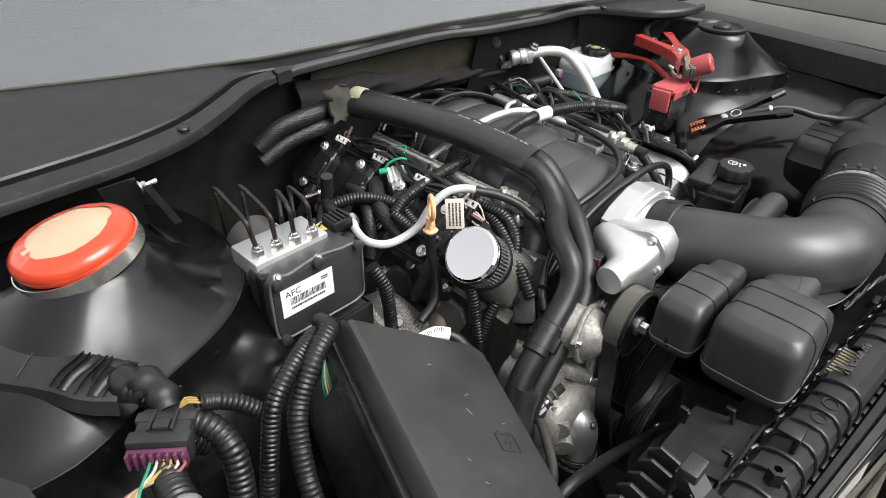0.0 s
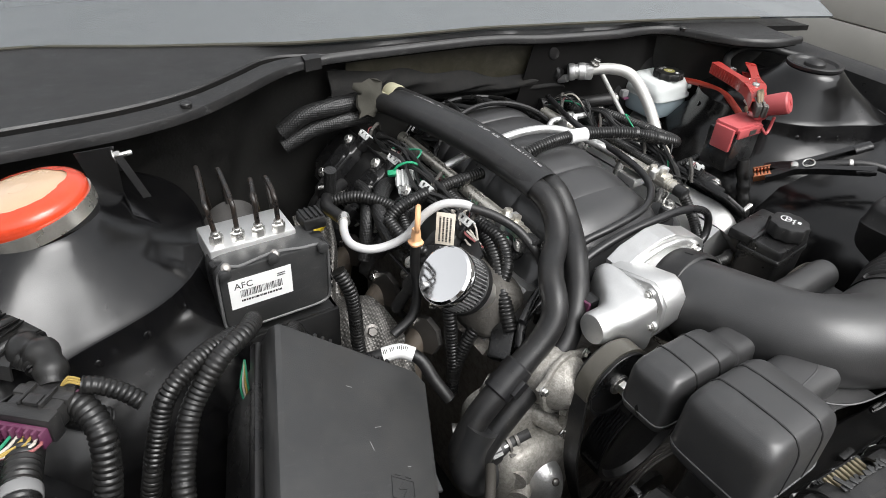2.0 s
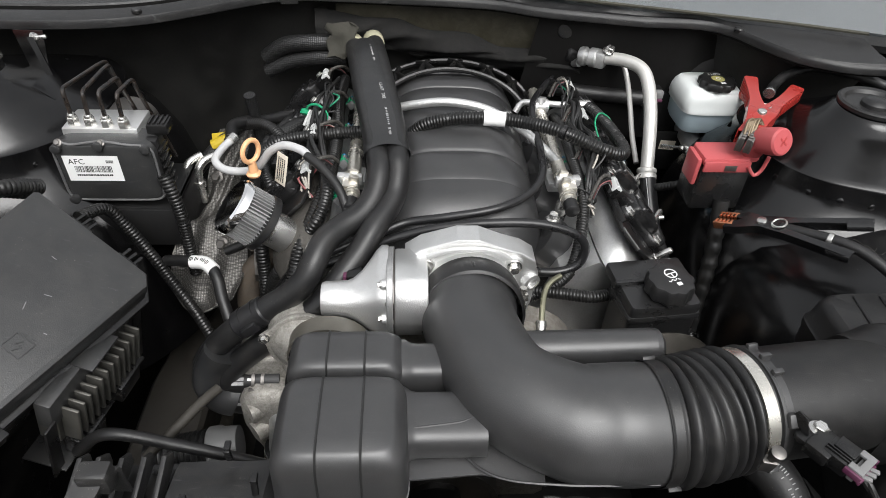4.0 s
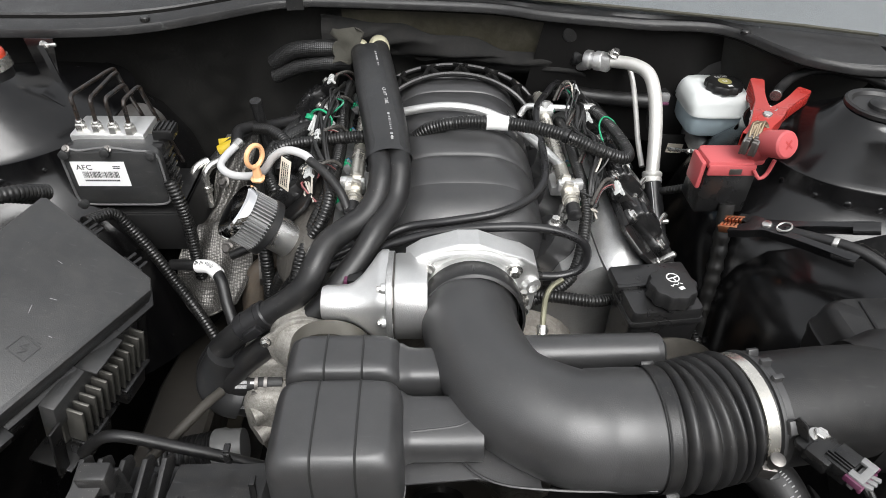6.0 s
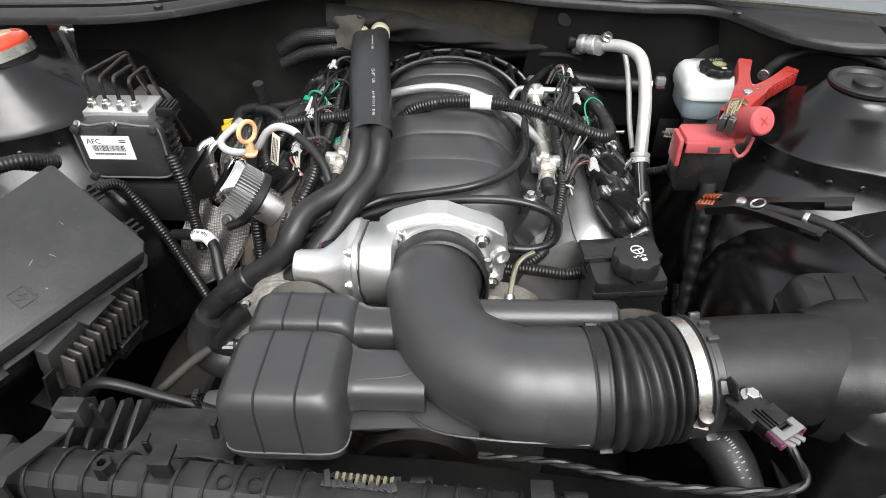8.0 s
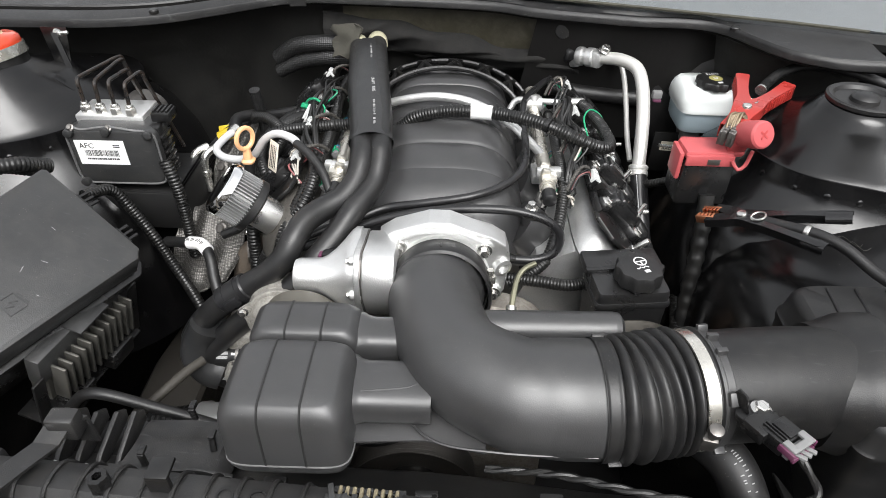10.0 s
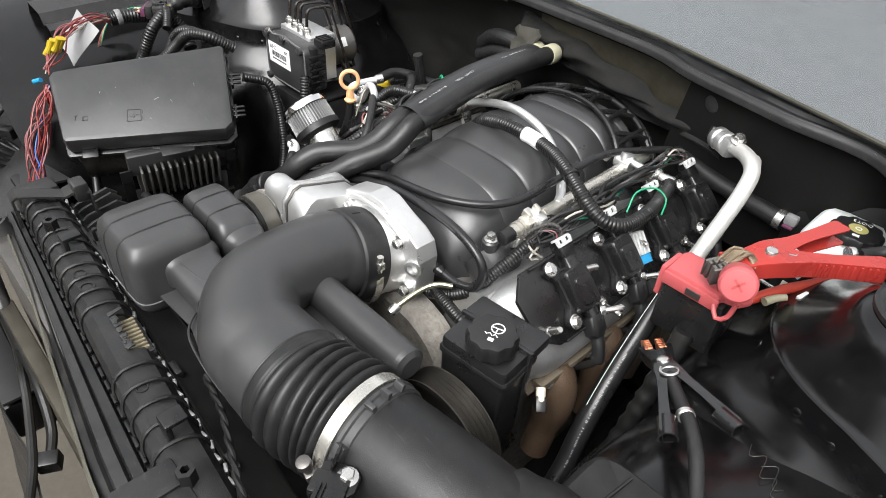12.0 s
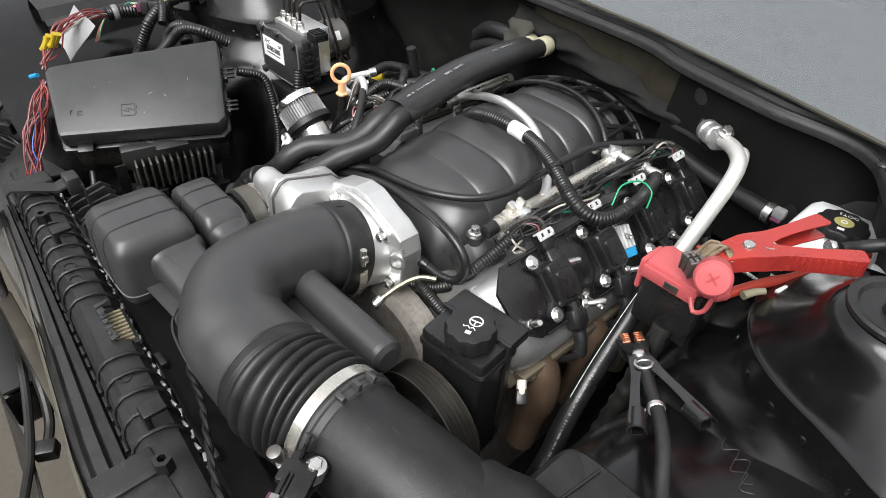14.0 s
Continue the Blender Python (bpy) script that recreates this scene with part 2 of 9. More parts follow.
def box(x0, x1, y0, y1, z0, z1, r=0.003, seg=2, m=None):
    bm = bmesh.new()
    bmesh.ops.create_cube(bm, size=1)
    bmesh.ops.scale(bm, vec=(x1 - x0, y1 - y0, z1 - z0), verts=bm.verts)
    if r > 0:
        bmesh.ops.bevel(bm, geom=bm.edges[:], offset=min(r, 0.49 * min(x1 - x0, y1 - y0, z1 - z0)), segments=seg, profile=0.5, affect="EDGES")
    bmesh.ops.translate(bm, verts=bm.verts, vec=((x0 + x1) / 2, (y0 + y1) / 2, (z0 + z1) / 2))
    if m is not None:
        bmesh.ops.transform(bm, matrix=m, verts=bm.verts)
    return bm


def block(sx, sy, sz, m, r=0.002, seg=2):
    """A bevelled block centred on the pose m."""
    return box(-sx / 2, sx / 2, -sy / 2, sy / 2, -sz / 2, sz / 2, r, seg, m)


def join(*many):
    """Several bmeshes as one."""
    out = bmesh.new()
    for b in many:
        me = bpy.data.meshes.new("x")
        b.to_mesh(me)
        b.free()
        out.from_mesh(me)
        bpy.data.meshes.remove(me)
    return out


def spline(points, step=0.006, closed=False):
    """Evenly spaced places along a smooth curve through points."""
    p = [Vector(q) for q in points]
    if len(p) == 2:
        k = max(2, int((p[1] - p[0]).length / step))
        return [p[0].lerp(p[1], i / k) for i in range(k + 1)]
    q = [p[0] * 2 - p[1]] + p + [p[-1] * 2 - p[-2]]
    out = []
    for i in range(1, len(q) - 2):
        a, b, c, d = q[i - 1:i + 3]
        k = max(2, int((c - b).length / step + 0.5))
        for j in range(k):
            t = j / k
            out.append(0.5 * ((2 * b) + (c - a) * t + (2 * a - 5 * b + 4 * c - d) * t * t + (3 * b - a - 3 * c + d) * t ** 3))
    out.append(p[-1])
    return out


def sweep(path, radius, seg=12, caps=True, flat=1.0):
    """A tube along a dense path; radius is a number or a function of the way along, in metres."""
    bm = bmesh.new()
    rings, up, s = [], None, 0.0
    for i, c in enumerate(path):
        d = (path[min(i + 1, len(path) - 1)] - path[max(i - 1, 0)]).normalized()
        if up is None:
            up = d.orthogonal().normalized()
        up = (up - d * up.dot(d)).normalized()
        side = d.cross(up)
        if i:
            s += (c - path[i - 1]).length
        r = radius(s) if callable(radius) else radius
        rings.append([bm.verts.new(c + (up * math.cos(a) + side * math.sin(a) * flat) * r) for a in (2 * math.pi * k / seg for k in range(seg))])
    for a, b in zip(rings, rings[1:]):
        for k in range(seg):
            bm.faces.new((a[k], a[(k + 1) % seg], b[(k + 1) % seg], b[k]))
    if caps:
        bm.faces.new(rings[0][::-1])
        bm.faces.new(rings[-1])
    return bm


def tube(points, radius, seg=12, step=0.006, caps=True, flat=1.0):
    return sweep(spline(points, step), radius, seg, caps, flat)


def conduit(points, radius, pitch=0.0042, depth=0.12, seg=10):
    """Corrugated tubing: round ribs along the way."""
    return sweep(spline(points, pitch / 4), lambda s: radius * (1 - depth * (0.5 - 0.5 * math.cos(2 * math.pi * s / pitch)) ** 2), seg)


def lathe(profile, m, seg=24, caps=True):
    """Turns (radius, height) pairs round the z axis of the pose m."""
    bm = bmesh.new()
    rings = [[bm.verts.new((r * math.cos(a), r * math.sin(a), h)) for a in (2 * math.pi * k / seg for k in range(seg))] for r, h in profile]
    for a, b in zip(rings, rings[1:]):
        for k in range(seg):
            bm.faces.new((a[k], a[(k + 1) % seg], b[(k + 1) % seg], b[k]))
    if caps:
        bm.faces.new(rings[0][::-1])
        bm.faces.new(rings[-1])
    bmesh.ops.transform(bm, matrix=m, verts=bm.verts)
    return bm


def axis(at, way, spin=0.0):
    """The pose at a place whose z axis points along way."""
    q = Vector(way).normalized().to_track_quat("Z", "Y")
    return Matrix.Translation(at) @ q.to_matrix().to_4x4() @ Matrix.Rotation(radians(spin), 4, "Z")


def bolt(at, way, size=0.012, h=0.006, washer=True):
    """A flanged hexagon bolt head."""
    m = axis(at, way, 13)
    hexa = lathe([(size * 0.5, 0.001), (size * 0.5, h * 0.85), (size * 0.42, h)], m, 6)
    return join(hexa, lathe([(size * 0.72, 0), (size * 0.72, 0.0012), (size * 0.5, 0.002)], m, 16)) if washer else hexa


def stud(at, way, size=0.011, length=0.022):
    m = axis(at, way, 7)
    return join(bolt(at, way, size, 0.007), lathe([(size * 0.27, 0.005), (size * 0.27, length - 0.001), (size * 0.2, length)], m, 10))


def prism(outline, h, m, r=0.001):
    """An outline in the plane of the pose m, given thickness along its z axis, with bevelled edges."""
    bm = bmesh.new()
    f_ = bm.faces.new([bm.verts.new((x, y, 0)) for x, y in outline])
    top = bmesh.ops.extrude_face_region(bm, geom=[f_])
    bmesh.ops.translate(bm, verts=[v for v in top["geom"] if isinstance(v, bmesh.types.BMVert)], vec=(0, 0, h))
    bmesh.ops.recalc_face_normals(bm, faces=bm.faces)
    if r > 0:
        rim = [e for e in bm.edges if abs(e.verts[0].co.z - e.verts[1].co.z) < 1e-6]
        bmesh.ops.bevel(bm, geom=rim, offset=r, segments=2, profile=0.5, affect="EDGES")
    bmesh.ops.transform(bm, matrix=m, verts=bm.verts)
    return bm


def loft(rings, closed=True, caps=True):
    """Skin over rings of places with equal counts."""
    bm = bmesh.new()
    vs = [[bm.verts.new(p) for p in ring] for ring in rings]
    for a, b in zip(vs, vs[1:]):
        n_ = len(a)
        for k in range(n_ if closed else n_ - 1):
            bm.faces.new((a[k], a[(k + 1) % n_], b[(k + 1) % n_], b[k]))
    if closed and caps:
        bm.faces.new(vs[0][::-1])
        bm.faces.new(vs[-1])
    bmesh.ops.recalc_face_normals(bm, faces=bm.faces)
    return bm


def thick(bm, t):
    """Gives a sheet thickness."""
    bmesh.ops.recalc_face_normals(bm, faces=bm.faces)
    bmesh.ops.solidify(bm, geom=bm.faces[:], thickness=t)
    return bm


def squircle(cx, cy, rx, ry, n=28, power=4.0):
    out = []
    for k in range(n):
        a = 2 * math.pi * k / n
        c, s = math.cos(a), math.sin(a)
        out.append((cx + rx * math.copysign(abs(c) ** (2 / power), c), cy + ry * math.copysign(abs(s) ** (2 / power), s)))
    return out


def lettering(name, text, size, m, mat, parent, align="CENTER"):
    """Raised print in the built-in letters, facing along the z axis of the pose m."""
    cu = bpy.data.curves.new(name, "FONT")
    cu.body, cu.size, cu.extrude, cu.resolution_u = text, size, 0.0001, 2
    cu.align_x, cu.align_y = align, "CENTER"
    tmp = bpy.data.objects.new(name, cu)
    scene.collection.objects.link(tmp)
    me = bpy.data.meshes.new_from_object(tmp)
    bpy.data.objects.remove(tmp)
    bm = bmesh.new()
    bm.from_mesh(me)
    bpy.data.meshes.remove(me)
    bmesh.ops.transform(bm, matrix=m, verts=bm.verts)
    return part(name, bm, mat, parent, "", 0)


def bars(rows, w, h, m, seed=1, fill=0.6):
    """Unreadable print: short bars in rows."""
    rnd = random.Random(seed)
    out = []
    for i in range(rows):
        x = 0.0
        y = h * (0.5 - (i + 0.5) / rows)
        while x < w * 0.95:
            k = rnd.uniform(0.03, 0.09) * w
            k = min(k, w - x)
            out.append(box(x - w / 2, x - w / 2 + k * 0.75, y - h / rows * fill / 2, y + h / rows * fill / 2, 0, 0.0002, 0))
            x += k
    bm = join(*out)
    bmesh.ops.transform(bm, matrix=m, verts=bm.verts)
    return bm

# ---------- setting ----------
def sheet(name, rows, t, mat, at, label, category, kind="structure", smooth=40):
    """A bent sheet with thickness over rows of places."""
    return solo(name, thick(loft(rows, closed=False), t), mat, at, label, category, kind=kind, smooth=smooth)


solo("ground", box(-40, 40, -40, 40, -0.2, 0, 0), CONCRETE, (0, 0, 0), "sandy grey concrete ground under the car", "ground", kind="structure")
back_wall = thing("wall_east", (4.1, 0.8, 0), "pale painted siding wall beside the car", "wall", kind="structure")
part("backing", box(4.12, 4.3, -6, 8, 0, 3.0, 0), SIDING, back_wall)
for i in range(12):
    part("board", box(4.085, 4.12, -6, 8, 0.02 + i * 0.25, 0.262 + i * 0.25, 0.006), SIDING, back_wall)

LIP = [(-0.74, 0.36), (-0.62, 0.362), (-0.52, 0.368), (-0.44, 0.39), (-0.37, 0.432), (-0.31, 0.472), (-0.25, 0.488), (-0.1, 0.482), (0.06, 0.468), (0.143, 0.437), (0.25, 0.413), (0.30, 0.404), (0.345, 0.403), (0.385, 0.398), (0.418, 0.375), (0.445, 0.325), (0.472, 0.283), (0.507, 0.26), (0.54, 0.248), (0.60, 0.243)]
lip = spline([(x, y, 1.0) for x, y in LIP], 0.02)


def glass_y(x):
    """The foot of the windscreen, close behind the lip on one side."""
    return float(np.interp(x, (-0.8, -0.58, -0.45, -0.26, -0.1, 0.06, 0.2, 0.3, 0.41, 0.5, 0.6, 0.8), (0.68, 0.655, 0.60, 0.535, 0.508, 0.49, 0.456, 0.43, 0.40, 0.375, 0.34, 0.27)))


cowl = thing("cowl_panel", (0, 0.5, 0.98), "dusty black plastic cowl panel below the windscreen", "cowl panel", kind="structure")


def cowl_profile(p):
    """From the front edge back: a rounded lip, a gutter behind it, a step up and the panel that runs under the glass."""
    w = min(1.0, max(0.0, (-0.22 - p.x) / 0.10))
    d = 0.006 + 0.018 * w
    back = max(glass_y(p.x) - p.y + 0.004, d + 0.022)
    rise = 0.008 * w
    return [(0.003, 0.9895 - 0.006 * w), (0.0, 0.991 - 0.006 * w), (0.0, 0.998 - 0.004 * w), (0.0015, 1.001 - 0.004 * w), (d - 0.001, 1.0035), (d + 0.001, 1.003), (d + 0.0022, 1.000), (d + 0.003, 0.985), (d + 0.0105, 0.983), (d + 0.012, 0.985), (d + 0.0135, 0.996 + rise), (d + 0.0155, 0.9985 + rise), (d + 0.02 + 0.4 * (back - d - 0.02), 0.999 + rise), (back, 1.004 + rise)]


BOARD_GUTTER_SHADE = material("board_and_gutter_shade", (0.0045, 0.0042, 0.004), 0.75, bump=0.5, fine=150, scale=30, vary=0.5, spec=0.2, dust=0.1, dustcolor=(0.015, 0.013, 0.01))
OLIVE = material("olive_primer", (0.030, 0.027, 0.016), 0.55, bump=0.3, dust=0.25, vary=0.4)
# gutter takes the near-black board colour to stand in for shade in the gap
for nm, k0, k1, mt in (("lip", 0, 7, COWL), ("gutter", 6, 11, BOARD_GUTTER_SHADE), ("panel", 10, 14, COWL)):
    part(nm, thick(loft([[(p.x, p.y + cowl_profile(p)[k][0], cowl_profile(p)[k][1]) for p in lip] for k in range(k0, k1)], closed=False), 0.0022), mt, cowl, smooth=40)
part("glass_bead", sweep([Vector((p.x, glass_y(p.x) - 0.001, 1.0125)) for p in lip], 0.0028, 6), material("perished_sealant", (0.05, 0.048, 0.036), 0.8, bump=0.9, fine=300, vary=0.5), cowl, "perished olive sealant below the glass")
part("joint_lap", thick(loft([[(x, float(np.interp(x, [a for a, b in LIP], [b for a, b in LIP])) + d_, z_) for d_, z_ in ((-0.001, 0.9855), (-0.0012, 1.0025), (0.007, 1.0052), (0.014, 1.005))] for x in (-0.262, -0.248, -0.236)], closed=False), 0.0016), COWL, cowl, "overlapping lip joint")
for x, d_ in ((-0.45, 0.010), (0.425, 0.012)):
    part("push_clip", lathe([(0.007, -0.003), (0.007, 0.001), (0.0055, 0.0025), (0.002, 0.003)], Matrix.Translation((x, float(np.interp(x, [a for a, b in LIP], [b for a, b in LIP])) + d_, 1.002)), 18), PLASTIC, cowl)

glass_rows = []
for k in range(7):
    f_ = k / 6
    glass_rows.append([(x * (1 - 0.12 * f_), glass_y(x) + 0.75 * f_, 1.014 + 0.43 * f_ - 0.05 * f_ * f_) for x in np.linspace(-0.8, 0.76, 25)])
windscreen = thing("windscreen", (0, 0.56, 1.03), "tinted glass windscreen reflecting a pale sky", "windscreen", kind="structure")
pane = part("pane", thick(loft(glass_rows, closed=False), 0.005), GLASS, windscreen)
part("dashboard", thick(loft([[(x, glass_y(x) + 0.04, 0.985) for x in np.linspace(-0.8, 0.76, 13)], [(x, 1.0, 0.98) for x in np.linspace(-0.8, 0.76, 13)], [(x, 1.7, 0.7) for x in np.linspace(-0.8, 0.76, 13)]], closed=False), 0.01), DUSTY, windscreen)
part("roof", thick(loft([[(x, glass_y(x) + 0.74, 1.41) for x in np.linspace(-0.7, 0.68, 13)], [(x, 1.6, 1.46) for x in np.linspace(-0.7, 0.68, 13)], [(x, 2.6, 1.44) for x in np.linspace(-0.7, 0.68, 13)]], closed=False), 0.02), PAINT, windscreen)

firewall_rows = [[(p.x, min(0.53, p.y + 0.05), 0.995) for p in lip], [(p.x, min(0.55, p.y + 0.09), 0.93) for p in lip], [(p.x, min(0.56, p.y + 0.12), 0.8) for p in lip], [(p.x, min(0.56, p.y + 0.13), 0.3) for p in lip]]
sheet("firewall", firewall_rows, 0.006, FIREWALL, (0, 0.55, 0.3), "dull black painted metal firewall", "firewall")
sheet("cowl_wall", [[(p.x, p.y + 0.034, 0.984) for p in lip if -0.19 < p.x < 0.17], [(p.x, p.y + 0.037, 0.95) for p in lip if -0.19 < p.x < 0.17], [(p.x, p.y + 0.045, 0.90) for p in lip if -0.19 < p.x < 0.17]], 0.002, OLIVE, (-0.05, 0.53, 0.9), "olive primed metal wall below the cowl", "metal wall")
board = thing("sound_board", (0.3, 0.43, 0.8), "smooth black sound deadening board below the cowl", "sound board", kind="structure")
board_line = [(p.x, p.y + 0.020) for p in lip if 0.135 < p.x < 0.385] + [(0.42, 0.425), (0.48, 0.43), (0.56, 0.43), (0.64, 0.42)]
part("sheet", thick(loft([[(x - 0.03 * g, y + 0.02 * g, 0.984 - 0.20 * g) for x, y in board_line] for g in np.linspace(0, 1, 7)], closed=False), 0.003), BOARD_GUTTER_SHADE, board, smooth=60)
part("grommet", lathe([(0.013, 0), (0.012, 0.002), (0.008, 0.003), (0.002, 0.0032)], axis((0.185, 0.4465, 0.968), (-0.1, -1, 0.05)), 24), RUBBER, board)
solo("subframe", box(-0.42, 0.36, -0.2, 0.5, 0.16, 0.24, 0.02), STEEL_DARK, (0, 0.1, 0.16), "dark grimy steel subframe deep below the engine", "subframe", kind="structure")


# unseen board fences, added behind camera and on far side to darken reflections
FENCE = material("added_fence_wood", (0.09, 0.075, 0.058), 0.8, bump=0.5, scale=6, fine=80, vary=0.35)
for nm, n_b, place in (("unseen_fence_south", 60, lambda k: (-6.0 + 0.2 * k, -4.2, -5.82 + 0.2 * k, -4.17)), ("unseen_fence_west", 60, lambda k: (-4.6, -4.2 + 0.2 * k, -4.57, -4.02 + 0.2 * k))):
    fn_ = thing(nm, (place(30)[0], place(30)[1], 0), "tall unseen board fence added to darken low reflections", "fence", kind="structure")
    for k in range(n_b):
        x0, y0, x1, y1 = place(k)
        part("board", box(x0, x1, y0, y1, 0.02, 2.35 + 0.01 * (k % 3), 0.004, 1), FENCE, fn_)

# ---------- inner fenders with strut towers ----------
TOWER = [(0, 0.135), (37, 0.164), (72, 0.168), (100, 0.172), (122, 0.170), (140, 0.141), (164, 0.112), (191, 0.0967), (218, 0.0834), (250, 0.0762), (277, 0.0846), (296, 0.1154), (306, 0.150), (328, 0.153), (360, 0.135)]


def tower_reach(a):
    """How far the tower's ledge lies from its axis, by the angle in degrees; 180 points to the engine."""
    return float(np.interp(a % 360, [p[0] for p in TOWER], [p[1] for p in TOWER]))


def tower_rings(cx, cy, side, wide):
    """A round top that widens to a ledge of uneven outline with a raised lip, then drops to the apron."""
    prof = [(0.984, 0.030, 0.0), (0.984, 0.044, 0.0), (0.9815, 0.048, 0.0), (0.976, 0.052, 0.02), (0.962, 0.052, 0.18), (0.945, 0.052, 0.42), (0.928, 0.052, 0.68), (0.917, 0.052, 0.85), (0.912, 0.052, 0.94), (0.9098, 0.052, 1.0), (0.9106, 0.0534, 1.0), (0.9100, 0.0548, 1.0), (0.906, 0.0556, 1.0), (0.892, 0.0575, 1.0), (0.878, 0.063, 1.0), (0.862, 0.077, 1.0), (0.84, 0.098, 1.0), (0.79, 0.125, 1.0), (0.70, 0.15, 1.0), (0.6, 0.18, 1.0)]
    rows = []
    for z, r, w in prof:
        ring = []
        for k in range(96):
            a = 360 * k / 96
            smooth_reach = sum(tower_reach(a + d) for d in (-12, -6, 0, 6, 12)) / 5
            rr = r + w * (smooth_reach * wide - 0.052)
            ring.append((cx + rr * math.cos(radians(a)) * side, cy + rr * math.sin(radians(a)), z))
        rows.append(ring)
    return rows


def inner_fender(side, cx, cy, wide, label):
    f = thing("inner_fender", (cx, cy, 0.5), label, "inner fender", "pair of inner fenders", kind="structure")
    part("strut_tower", loft(tower_rings(cx, cy, side, wide)), PAINT, f, smooth=30)
    # apron: from the tower down to the rail, along the car
    ys = np.linspace(-0.42 if side > 0 else -0.24, 0.52, 30)
    rows = []
    steps = ((0.30, 0.93), (0.22, 0.925), (0.16, 0.90), (0.05, 0.86), (-0.02, 0.78), (-0.07, 0.66), (-0.08, 0.5), (-0.085, 0.25))
    if side > 0:
        steps = ((0.30, 0.93), (0.22, 0.925), (0.16, 0.90), (0.09, 0.885), (0.02, 0.877), (-0.045, 0.864), (-0.085, 0.846), (-0.115, 0.822), (-0.14, 0.785), (-0.158, 0.73), (-0.17, 0.64), (-0.18, 0.5), (-0.19, 0.25))
    for d, z in steps:
        fall = (lambda y: 0.0) if side < 0 else (lambda y: (2.2 * max(0.0, y - 0.2) ** 2 + 1.1 * max(0.0, 0.03 - y) ** 2) * min(1.0, max(0.0, (0.06 - d) / 0.1)))
        rows.append([(cx + side * d + side * 0.015 * math.sin(y * 9 + d * 10), y, z - fall(y) - (0.07 * max(0.0, -y) if d > 0 else 0.02 * math.cos(y * 7) if side < 0 else 0.011 * math.cos(y * 13 + d * 22))) for y in ys])
    part("apron", thick(loft(rows, closed=False), 0.003), PAINT, f, smooth=40)
    for k in range(14):
        a = radians(-170 + 25 * k)
        rr = tower_reach(math.degrees(a)) * wide + 0.006
        q = Vector((cx + rr * side * math.cos(a), cy + rr * math.sin(a), 0.890))
        part("spot_dimple", lathe([(0.0045, -0.001), (0.0045, 0.0005), (0.003, 0.0012)], axis(q, (side * math.cos(a), math.sin(a), 0.25)), 10), PAINT, f)
    return f


inner_fender(-1, -0.626, 0.236, 1.33, "glossy black painted inner fender with domed strut tower")
fr = inner_fender(1, 0.520, 0.168, 1.0, "glossy black painted inner fender with scratched strut tower")

# rubber top mount
mount = thing("strut_mount", (0.520, 0.168, 0.984), "black rubber strut top mount with raised centre", "strut mount")
part("ring", lathe([(0.024, -0.006), (0.038, -0.006), (0.042, -0.001), (0.0448, 0.002), (0.0448, 0.006), (0.042, 0.0078), (0.037, 0.0062), (0.034, 0.002), (0.018, 0.0015)], Matrix.Translation((0.520, 0.168, 0.984)), 40), RUBBER, mount)
part("centre", lathe([(0.0175, 0.0), (0.0165, 0.006), (0.013, 0.0095), (0.007, 0.011), (0.002, 0.0112)], Matrix.Translation((0.520, 0.168, 0.984)), 28), RUBBER, mount)

# taped cap on the other tower
m_cap = axis((-0.628, 0.244, 0.976), (-0.16, 0.06, 1)) @ Matrix.Scale(0.83, 4)
cap = thing("taped_tin", (-0.628, 0.232, 0.978), "cream tin lid wrapped with orange tape on a steel hose clamp", "tin")
part("lid", lathe([(0.010, 0.043), (0.030, 0.042), (0.046, 0.0395), (0.055, 0.037)], m_cap, 48, caps=False), CREAM, cap, "cream glossy top")
part("centre_disc", lathe([(0.0105, 0.0425), (0.0104, 0.0431)], m_cap, 24), CREAM, cap)
def tape_ring(r_, z_, wave):
    """A ring of tape whose inner edge creeps unevenly over the lid."""
    return [m_cap @ Vector(((r_ - wave * (0.5 + 0.7 * noise.noise((1.3 * math.cos(a), 1.3 * math.sin(a), 3.1)) + 0.15 * noise.noise((4 * math.cos(a), 4 * math.sin(a), 8.0)))) * math.cos(a), (r_ - wave * (0.5 + 0.7 * noise.noise((1.3 * math.cos(a), 1.3 * math.sin(a), 3.1)) + 0.15 * noise.noise((4 * math.cos(a), 4 * math.sin(a), 8.0)))) * math.sin(a), z_ + 0.0007 * noise.noise((5 * math.cos(a), 5 * math.sin(a), z_ * 90)))) for a in (2 * math.pi * k / 96 for k in range(96))]


part("tape", loft([tape_ring(0.0635, 0.016, 0.0), tape_ring(0.0655, 0.024, 0.0), tape_ring(0.0645, 0.031, 0.0), tape_ring(0.060, 0.0358, 0.001), tape_ring(0.0555, 0.0382, 0.003), tape_ring(0.050, 0.0405, 0.012)], caps=False), ORANGE, cap, "wrinkled orange-red tape", smooth=60)
part("clamp_band", lathe([(0.0668, 0.0), (0.0682, 0.0), (0.0682, 0.0165), (0.0668, 0.0165)], m_cap @ Matrix.Translation((0.0, 0.0, 0.002)) @ Matrix.Rotation(radians(4), 4, "X"), 48, caps=False), BAND, cap, "stainless hose clamp band")
part("inner_wall", lathe([(0.05, -0.02), (0.064, -0.015), (0.0645, 0.012)], m_cap, 40), RUBBER, cap)
for k in range(14):
    a = -2.1 + k * 0.035
    part("slot", block(0.0012, 0.0008, 0.007, m_cap @ Matrix.Translation((0.0678 * math.cos(a), 0.0678 * math.sin(a), 0.0065)) @ Matrix.Rotation(a + math.pi / 2, 4, "Z"), 0), ORANGE, cap)


